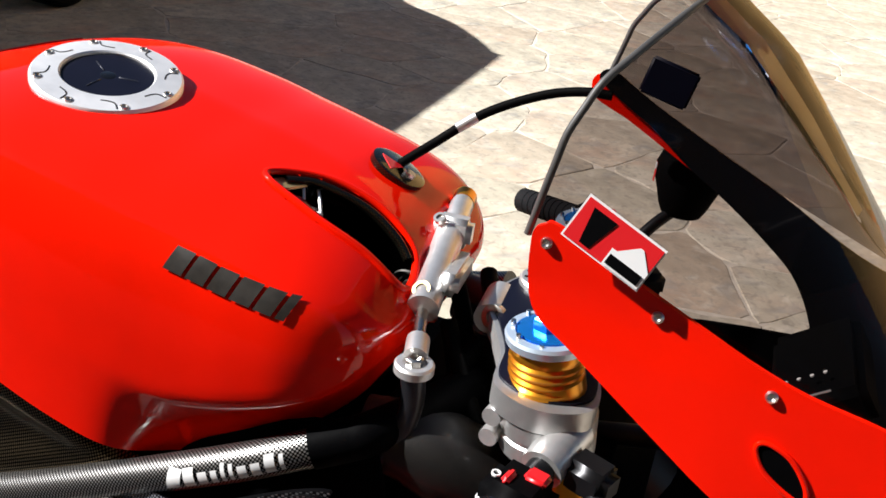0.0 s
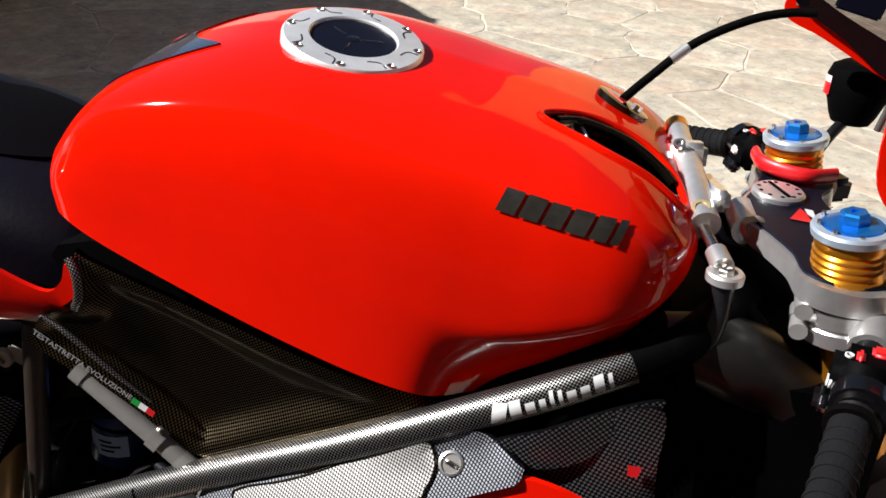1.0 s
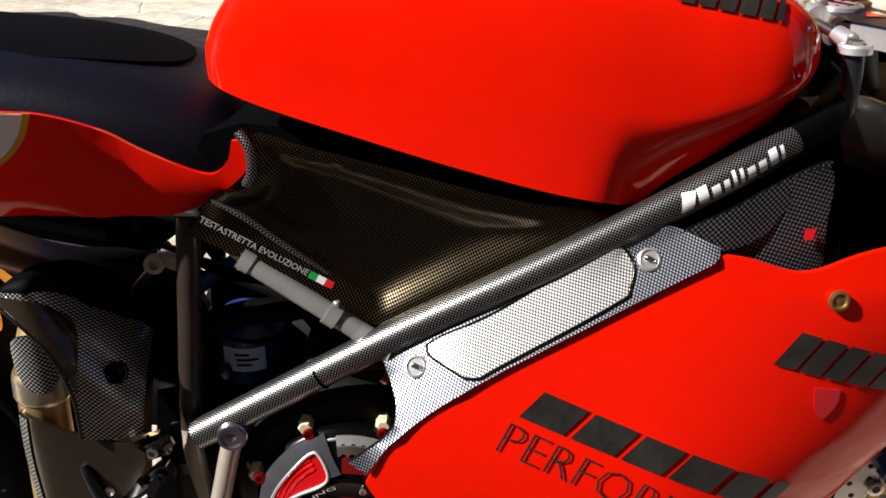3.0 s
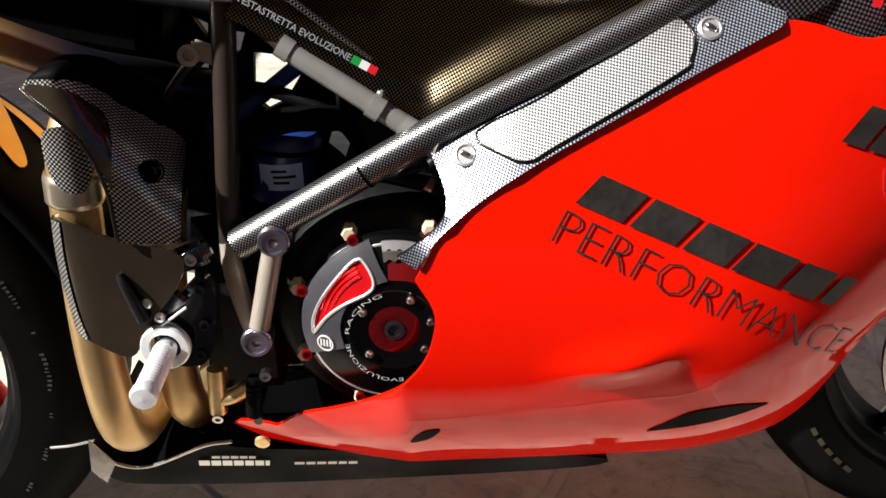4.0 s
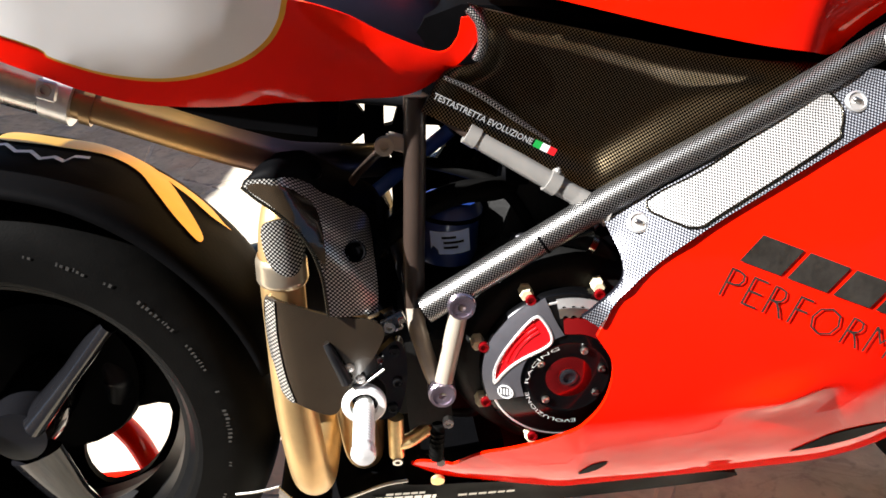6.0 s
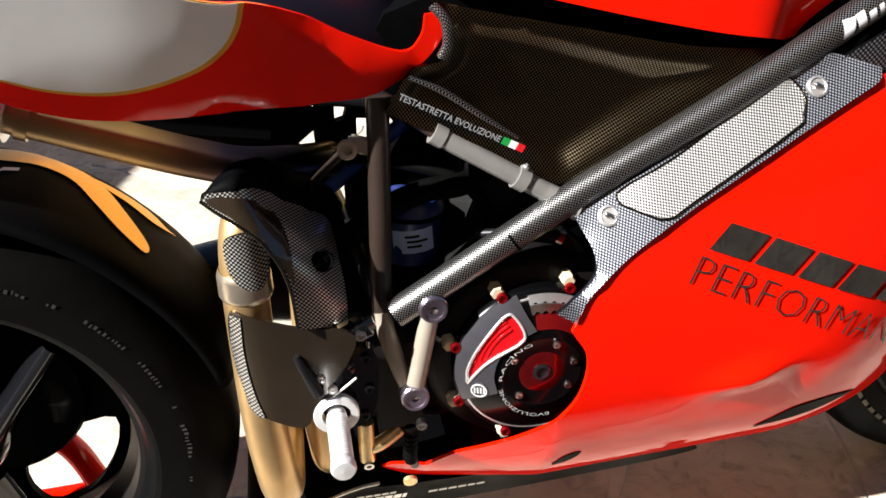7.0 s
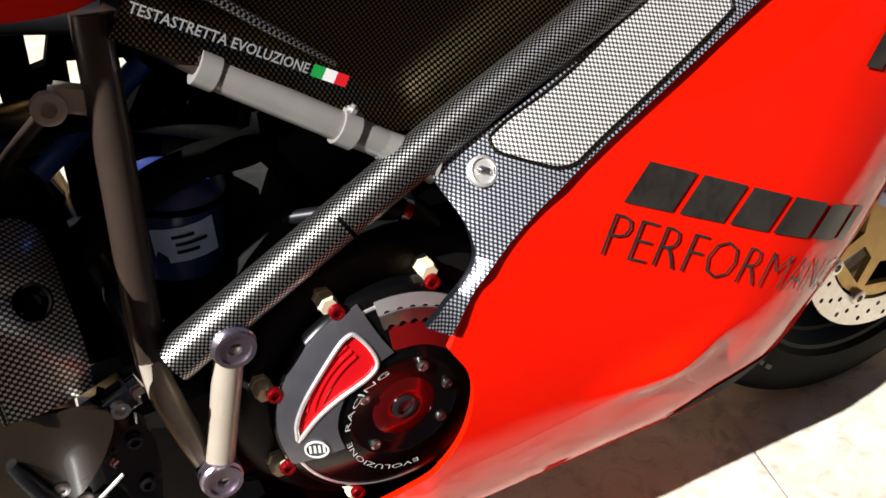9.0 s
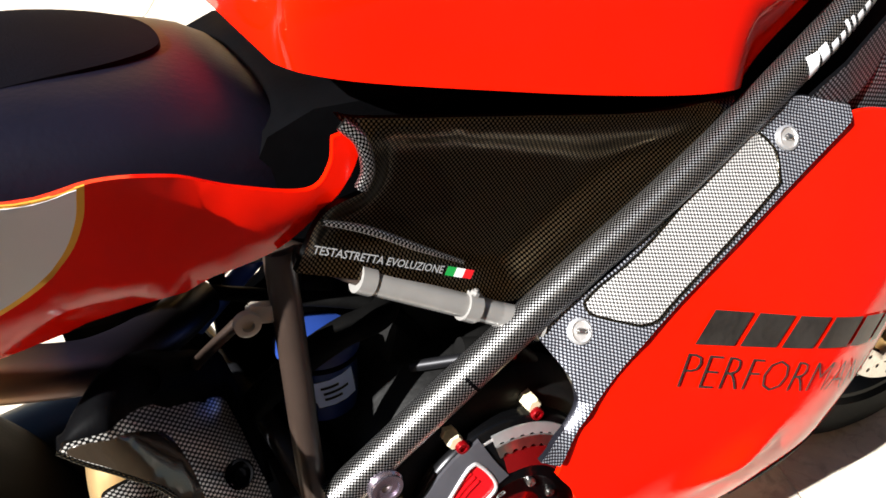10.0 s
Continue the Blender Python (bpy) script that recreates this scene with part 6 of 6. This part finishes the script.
def clip_on(s, bar_in, house, grip_in, grip_out):
    """A clip-on bar with grip and switch housing; s: -1 near side, 1 far side; the places are given with the bars turned."""
    back = turn_head.inverted()
    p0, p1, p2, p3 = [np.array(back @ Vector(q)) for q in (bar_in, house, grip_in, grip_out)]
    at = np.array((1.208, s * 0.105, 0.834 if s < 0 else 0.842))
    c = lathe("clip_on", at - np.array((0, 0, 0.018)), (-0.12, 0, 1), [(0.030, 0), (0.036, 0.002), (0.036, 0.0145), (0.0345, 0.016), (0.0345, 0.018), (0.036, 0.0195), (0.036, 0.032), (0.030, 0.034)], ALU_SATIN, bike, "silver clip-on handlebar with black grip", 30)
    for dz in (-0.0095, 0.0085):
        scr = tube("clamp_screw", [at + np.array((-0.041, s * 0.024, dz)), at + np.array((-0.037, s * 0.006, dz))], 0.0072, ALU, c, "", 14)
        tube("clamp_screw", [at + np.array((-0.0365, s * 0.003, dz)), at + np.array((-0.032, -s * 0.016, dz))], 0.0072, ALU, c, "", 14)
    tube("bar", [p0, p1, p2, p3], 0.0105, BLACK_METAL, c, "", 16)
    d01 = (p1 - p0) / np.linalg.norm(p1 - p0)
    tube("bar_socket", [p0 - d01 * 0.015, p0 + d01 * 0.030], [0.017, 0.0155], ALU, c, "", 20)
    d = (p3 - p2) / np.linalg.norm(p3 - p2)
    tube("grip", [p2, (p2 + p3) / 2, p3], [0.0148, 0.0140, 0.0148], GRIP, c, "black rubber grip", 22)
    for k in range(9):
        m = p2 + (p3 - p2) * (0.10 + 0.095 * k)
        tube("grip_rib", [m, m + d * 0.003], 0.0152, GRIP, c, "", 18, 2)
    tube("grip_flange", [p2 - d * 0.004, p2 + d * 0.002], 0.019, RUBBER, c, "", 22)
    tube("grip_ring", [p2 - d * 0.012, p2 - d * 0.006], 0.0145, STEEL, c, "", 20)
    ang = math.degrees(math.atan2(-d01[0], abs(d01[1]))) * (1 if s > 0 else -1)
    sw = block("switch_housing", p1 + np.array((0, 0, -0.002)), (0.046, 0.044, 0.042), BLACK, c, "black switch housing with red buttons", (0, 0, ang), 0.009, 3)
    tube("housing_collar", [p1 + d01 * 0.020, p1 + d01 * 0.034], 0.0205, BLACK_GLOSS, c, "", 22)
    q = p1 + np.array((0, 0, 0.0185))
    block("red_button", q + np.array((0.010, 0.004, 0.001)), (0.016, 0.013, 0.006), RED_PRINT, sw, "", (0, 0, ang), 0.002)
    block("red_button", q + np.array((-0.008, -0.003, 0.001)), (0.006, 0.014, 0.006), RED_PRINT, sw, "", (0, 0, ang), 0.002)
    ringy = lathe("button_mark", q + np.array((-0.0165, -0.004, 0.0012)), (0, 0, 1), [(0.0032, 0), (0.0032, 0.0016), (0.0022, 0.0016), (0.0022, 0)], WHITE, sw, "", 16)
    block("white_button", p1 + np.array((-0.023, -0.002, -0.004)), (0.006, 0.012, 0.010), WHITE, sw, "", (0, 0, ang), 0.002)
    block("switch_rocker", p1 + np.array((-0.022, 0.004, -0.024)), (0.014, 0.026, 0.014), BLACK_GLOSS, sw, "", (0, 0, ang), 0.004)
    tube("lever", [p0 + np.array((0.030, s * 0.02, -0.012)), p1 + np.array((0.050, 0, -0.012)), p2 + np.array((0.052, 0, -0.015)), p3 + np.array((0.050, 0, -0.015))], [0.008, 0.006, 0.006], BLACK_METAL, c, "", 12)
    block("lever_bracket", p0 + np.array((0.024, s * 0.018, -0.008)), (0.036, 0.028, 0.026), BLACK_METAL, c, "", (0, 0, s * 25), 0.006)
    return c


clip_on(-1, (1.236, -0.125, 0.838), (1.222, -0.184, 0.826), (1.209, -0.228, 0.812), (1.170, -0.345, 0.785))
clip_on(1, (1.225, 0.135, 0.850), (1.180, 0.250, 0.842), (1.156, 0.293, 0.829), (1.074, 0.348, 0.812))
for ob in list(bike.children):
    if ob.name.split(".")[0] in ("top_clamp", "fork_cap", "clip_on", "red_band", "fork_tube", "fork_leg"):
        for o in (ob, *ob.children_recursive):
            o.data.transform(turn_head)
# fluid pot in a cloth sleeve
pot = lathe("reservoir_sleeve", (1.262, 0.215, 0.905), (0, 0, 1), [(0.020, -0.008), (0.024, 0.0), (0.028, 0.012), (0.033, 0.026), (0.034, 0.040), (0.031, 0.050), (0.022, 0.055), (0, 0.056)], CLOTH, bike, "black cloth sleeve on the fluid pot", 30)
bar("sleeve_badge", [(-0.40, 0.926), (0.30, 0.924), (0.30, 0.944), (-0.40, 0.946)], lambda a, v: (1.262 - 0.0335 * math.cos(a), 0.215 + 0.0335 * math.sin(a), v), RED_PRINT, pot, (-0.0006, 0, 0))
bar("sleeve_badge", [(-0.40, 0.939), (0.30, 0.937), (0.30, 0.944), (-0.40, 0.946)], lambda a, v: (1.262 - 0.0340 * math.cos(a), 0.215 + 0.0340 * math.sin(a), v), WHITE, pot, (-0.0006, 0, 0))
tube("pot_bracket", [(1.262, 0.215, 0.905), (1.24, 0.19, 0.885), (1.215, 0.16, 0.85)], 0.006, BLACK_METAL, bike, "", 10)

# ---- nose fairing, screen ----
def nose_lift(u, v):
    return (u, -0.158 - 0.25 * max(0.0, 0.97 - v) * 0.5 + 0.06 * max(0, u - 1.33), v)


NOSE = outline([(1.194, 1.000), (1.200, 1.011), (1.214, 1.011), (1.283, 0.981), (1.361, 0.951), (1.43, 0.936), (1.52, 0.90), (1.60, 0.80), (1.55, 0.70), (1.46, 0.73), (1.40, 0.825), (1.32, 0.877), (1.236, 0.932), (1.202, 0.957)], 6)
nose = sheet("nose_fairing", NOSE, nose_lift, (0, 0.004, 0), RED, bike, "red nose fairing cheek", 0.014)
CHEEK = outline([(1.164, 1.010), (1.167, 1.030), (1.219, 1.010), (1.285, 0.980), (1.36, 0.945), (1.45, 0.905), (1.56, 0.85), (1.54, 0.76), (1.47, 0.76), (1.425, 0.805), (1.405, 0.850), (1.378, 0.890), (1.335, 0.918), (1.286, 0.950), (1.236, 0.976), (1.20, 0.994)], 6)
nose_far = sheet("nose_fairing", CHEEK, lambda u, v: (u, 0.158 - 0.06 * max(0, u - 1.33), v), (0, -0.004, 0), RED, bike, "red nose fairing cheek", 0.03)
sheet("nose_lining", outline([(1.167, 1.028), (1.178, 1.037), (1.219, 1.016), (1.285, 0.986), (1.35, 0.958), (1.42, 0.925), (1.50, 0.90), (1.58, 0.86), (1.56, 0.74), (1.46, 0.74), (1.415, 0.800), (1.400, 0.848), (1.375, 0.888), (1.342, 0.915), (1.300, 0.943), (1.258, 0.968), (1.222, 0.994), (1.19, 1.012)], 6), lambda u, v: (u, 0.150 - 0.06 * max(0, u - 1.33), v), (0, -0.002, 0), BLACK_GLOSS, nose_far, "black inner lining", 0.03)
for x, z in ((1.204, 1.000), (1.278, 0.972), (1.352, 0.943)):
    lathe("screen_screw", (x, nose_lift(x, z)[1], z), (-0.1, -1, 0.4), [(0.0038, 0), (0.0038, 0.0015), (0.0025, 0.003), (0.0012, 0.002), (0, 0.002)], STEEL, nose, "", 16)
SLOT = outline([(1.352, 0.909), (1.358, 0.914), (1.374, 0.907), (1.387, 0.890), (1.384, 0.882), (1.362, 0.894)], 6)
slot = sheet("nose_slot", SLOT, lambda u, v: (u, nose_lift(u, v)[1] - 0.0012, v), (0, 0.001, 0), BLACK, nose, "dark slot in the nose", 0.01)
tube("slot_rim", [(u, nose_lift(u, v)[1] - 0.0012, v) for u, v in SLOT[::2]] + [(SLOT[0][0], nose_lift(*SLOT[0])[1] - 0.0012, SLOT[0][1])], 0.0018, RED, slot, "", 8, 2)
# sticker on the screen's foot
def sticker_lift(u, v):
    """u along the sticker, v up it, each 0 to 1."""
    q = np.array((1.213, 1.014)) + u * np.array((0.050, -0.023)) + v * np.array((0.011, 0.025))
    return (q[0], -0.168 + 0.010 * v, q[1])


stick = bar("sticker", [(0, 0), (1, 0), (1, 1), (0, 1)], sticker_lift, WHITE, bike, (0, -0.003, 0))
bar("sticker_field", [(0.02, 0.04), (0.98, 0.04), (0.98, 0.96), (0.02, 0.96)], sticker_lift, RED_PRINT, stick, (0, -0.0036, 0))
bar("sticker_shield", [(0.20, 0.12), (0.32, 0.12), (0.42, 0.85), (0.12, 0.85)], sticker_lift, BLACK, stick, (0, -0.0042, 0))
bar("sticker_patch", [(0.52, 0.04), (0.98, 0.04), (0.98, 0.42), (0.52, 0.42)], sticker_lift, WHITE, stick, (0, -0.0042, 0))
bar("sticker_peak", [(0.58, 0.42), (0.98, 0.42), (0.80, 0.75), (0.76, 0.75)], sticker_lift, WHITE, stick, (0, -0.0042, 0))
bar("sticker_word", [(0.54, 0.10), (0.95, 0.10), (0.95, 0.32), (0.54, 0.32)], sticker_lift, BLACK, stick, (0, -0.0048, 0))


def screen_point(i, k):
    """i: 0 at the rear rim to 1 at the nose; k: -1 near foot to 1 far foot."""
    mx, mz = np.interp(i, [0, 0.25, 0.5, 0.75, 1], [1.262, 1.315, 1.36, 1.41, 1.47]), np.interp(i, [0, 0.25, 0.5, 0.75, 1], [1.148, 1.112, 1.062, 1.003, 0.93])
    fx, fz = np.interp(i, [0, 1], [1.190 if k < 0 else 1.172, 1.44]), np.interp(i, [0, 1], [1.000 if k < 0 else 1.022, 0.925])
    t = 1 - abs(k)
    along = np.interp(t, [0, 0.18, 0.35, 0.5, 0.62, 0.75, 0.88, 1], [0, 0.09, 0.17, 0.34, 0.56, 0.77, 0.93, 1])
    rise = np.interp(t, [0, 0.18, 0.35, 0.5, 0.62, 0.75, 0.88, 1], [0, 0.25, 0.47, 0.66, 0.79, 0.90, 0.97, 1])
    out = np.interp(t, [0, 0.18, 0.35, 0.5, 0.62, 0.75, 0.88, 1], [0.152, 0.152, 0.148, 0.136, 0.114, 0.080, 0.040, 0])
    return (fx + (mx - fx) * along, math.copysign(out, k), fz + (mz - fz) * rise)


NI, NK = 16, 33
screen_v = [screen_point(i / (NI - 1), -1 + 2 * k / (NK - 1)) for i in range(NI) for k in range(NK)]
screen = mesh_part("windscreen", screen_v, [(i * NK + k, i * NK + k + 1, (i + 1) * NK + k + 1, (i + 1) * NK + k) for i in range(NI - 1) for k in range(NK - 1)], SCREEN, bike, "smoke-tinted double bubble windscreen", sharp=80)
BAND = outline([(0.0, 0.20), (0.30, 0.24), (0.55, 0.27), (0.80, 0.37), (0.84, 0.50), (0.70, 0.42), (0.50, 0.38), (0.25, 0.345), (0.0, 0.32)], 5, sharp=(0, 3, 4, 8))
sheet("screen_band", BAND, lambda i, k: tuple(np.array(screen_point(i, k)) - np.array((0.003, 0.002, 0.002))), (0, 0.001, 0.0), OCHRE, screen, "gold band on the screen", 0.05)
tube("screen_trim", [screen_point(0, -1 + k / 12) for k in range(25)], 0.0024, TRIM, screen, "black edge trim", 10, 3)
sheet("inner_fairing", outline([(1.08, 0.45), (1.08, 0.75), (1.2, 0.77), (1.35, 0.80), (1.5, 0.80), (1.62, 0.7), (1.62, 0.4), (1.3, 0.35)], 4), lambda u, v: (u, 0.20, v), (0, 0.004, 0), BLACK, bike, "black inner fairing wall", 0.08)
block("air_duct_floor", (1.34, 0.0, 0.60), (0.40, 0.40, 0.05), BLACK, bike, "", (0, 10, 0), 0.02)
dash = block("instrument_panel", (1.403, 0.01, 0.872), (0.070, 0.12, 0.035), BLACK, bike, "black instrument panel with small white marks", (0, -38, 0), 0.006)
for k in range(4):
    lathe("panel_mark", (1.3745 + 0.0075 * k, -0.030, 0.8815 + 0.0059 * k), (-0.62, 0, 0.79), [(0.0016, 0), (0.0016, 0.0010), (0, 0.0012)], SILVER_PRINT, dash, "", 8)
tube("panel_edge", [(1.3675, -0.049, 0.8705), (1.385, -0.049, 0.8842), (1.401, -0.049, 0.8967)], 0.0009, ALU_SATIN, dash, "bright lower edge", 6)
tube("fairing_stay", [(1.22, -0.03, 0.78), (1.32, -0.06, 0.83), (1.38, -0.08, 0.88)], 0.009, BLACK_METAL, bike, "", 12)
block("mirror_plate", (1.228, 0.146, 1.037), (0.044, 0.006, 0.034), NAVY, bike, "", (0, 12, 0), 0.002)

# ---- paddock stand ----
stand = tagged(new("paddock_stand"), "red tubular rear paddock stand under the rear wheel", "paddock stand")
tube("stand_arm", [(-0.03, 0.20, 0.19), (0.0, 0.20, 0.15), (0.03, 0.20, 0.10), (0.05, 0.20, 0.03)], 0.019, RED, stand, "red stand arm", 18)
tube("stand_rail", [(-0.45, 0.20, 0.03), (-0.10, 0.20, 0.022), (0.06, 0.20, 0.02)], 0.014, RED, stand, "", 16)
tube("stand_bar", [(-0.45, -0.18, 0.03), (-0.45, 0.20, 0.03)], 0.014, RED, stand, "", 16)
tube("stand_pin", [(-0.028, 0.20, 0.185), (-0.01, 0.16, 0.28)], 0.014, RED, stand, "", 14)
tube("stand_foot", [(-0.02, 0.20, 0.010), (0.08, 0.20, 0.010)], 0.010, RUBBER, stand, "", 10)

# ---- parked car that throws the broad shadow ----
car = tagged(new("car"), "dark parked van standing behind the motorcycle", "car")
CAR_X, CAR_Y = -2.26, 0.12
car_ring = outline([(0.08, 0.30), (0.03, 0.90), (0.15, 1.55), (0.42, 1.86), (1.2, 1.96), (3.15, 1.93), (3.41, 1.86), (4.05, 1.50), (4.5, 1.12), (4.89, 0.85), (5.05, 0.6), (5.0, 0.30)], 5)
sheet("car_body", car_ring, lambda u, v: (CAR_X - 0.06 * max(0, v - 0.9), u + CAR_Y, v), (-1.6, 0, 0), CAR_PAINT, car, "dark body", 0.25)
CAR_GLASS = material("dark_car_glass", (0.01, 0.012, 0.014), 0.06, 0, 1.0)
for y0, y1 in ((0.45, 1.35), (1.45, 2.45), (2.55, 3.45)):
    sheet("side_window", outline([(y0, 1.15), (y1, 1.15), (y1 - 0.05, 1.68), (y0 + 0.05, 1.68)], 4, sharp=(0, 1, 2, 3)), lambda u, v: (CAR_X - 0.06 * max(0, v - 0.9) + 0.006, u + CAR_Y, v), (-0.004, 0, 0), CAR_GLASS, car, "dark side window", 0.3)
for y in (1.40, 2.50, 3.55):
    block("door_seam", (CAR_X + 0.003, y + CAR_Y, 0.80), (0.004, 0.008, 0.75), RUBBER, car, "", (0, 0, 0), 0.001)
block("side_trim", (CAR_X + 0.010, 2.3 + CAR_Y, 0.62), (0.02, 3.6, 0.07), RUBBER, car, "black rubbing strip", (0, 0, 0), 0.006)
for y in (0.95, 3.20):
    w = lathe("car_wheel", (CAR_X + 0.02, y + CAR_Y, 0.31), (1, 0, 0), [(0.19, -0.2), (0.29, -0.2), (0.31, -0.15), (0.31, -0.03), (0.28, 0.0), (0.205, 0.0), (0.20, -0.03), (0.05, -0.02), (0, -0.02)], RUBBER, car, "black tyre", 40)
    lathe("car_rim", (CAR_X + 0.015, y + CAR_Y, 0.31), (1, 0, 0), [(0.2, -0.02), (0.195, 0.0), (0.17, -0.03), (0.06, -0.01), (0, -0.01)], ALU_SATIN, w, "", 30)


# ---- paving stones ----
def build_paving():
    """Irregular flags: the cells of a jittered set of seeds, each with its own edge and depth."""
    rng = random.Random(4)
    x0, x1, y0, y1, d = -3.3, 4.5, -1.3, 11.0, 0.56
    seeds = []
    for i in range(int((x1 - x0) / d)):
        for j in range(int((y1 - y0) / d)):
            seeds.append((x0 + (i + 0.5 + rng.uniform(-0.70, 0.70)) * d, y0 + (j + 0.5 + rng.uniform(-0.70, 0.70)) * d))
    seeds = np.array(seeds)
    for s in seeds:
        cell = [np.array(q) for q in ((s[0] - 1, s[1] - 1), (s[0] + 1, s[1] - 1), (s[0] + 1, s[1] + 1), (s[0] - 1, s[1] + 1))]
        near = seeds[np.argsort(((seeds - s) ** 2).sum(1))[1:16]]
        for o in near:
            n = (o - s) / np.linalg.norm(o - s)
            lim = np.linalg.norm(o - s) / 2 - 0.001 - rng.uniform(0, 0.003)
            out = []
            for a, b in zip(cell, cell[1:] + cell[:1]):
                da, db = (a - s) @ n - lim, (b - s) @ n - lim
                if da <= 0:
                    out.append(a)
                if da * db < 0:
                    out.append(a + (b - a) * da / (da - db))
            cell = out
            if len(cell) < 3:
                break
        if len(cell) < 3:
            continue
        ring = []
        for a, b in zip(cell, cell[1:] + cell[:1]):
            m = (a + b) / 2
            if np.linalg.norm(b - a) > 0.1:
                ring += [a + (b - a) * 0.08, a + (b - a) * 0.36 + np.array((rng.uniform(-1, 1), rng.uniform(-1, 1))) * 0.012, a + (b - a) * 0.68 + np.array((rng.uniform(-1, 1), rng.uniform(-1, 1))) * 0.012, a + (b - a) * 0.92]
            else:
                ring += [m]
        k, top = len(ring), rng.uniform(-0.002, 0.0)
        if k < 3:
            continue
        c = np.mean(ring, 0)
        verts = [(*(q - c), -0.02) for q in ring] + [(*(q - c), top - 0.003) for q in ring] + [(*((q - c) * (1 - 0.005 / max(np.linalg.norm(q - c), 0.02))), top) for q in ring]
        faces = [(r * k + i, r * k + (i + 1) % k, (r + 1) * k + (i + 1) % k, (r + 1) * k + i) for r in (0, 1) for i in range(k)] + [tuple(2 * k + i for i in range(k))]
        ob = mesh_part("flagstone", verts, faces, STONE, ground, "", False)
        ob.location = (c[0], c[1], 0)


build_paving()
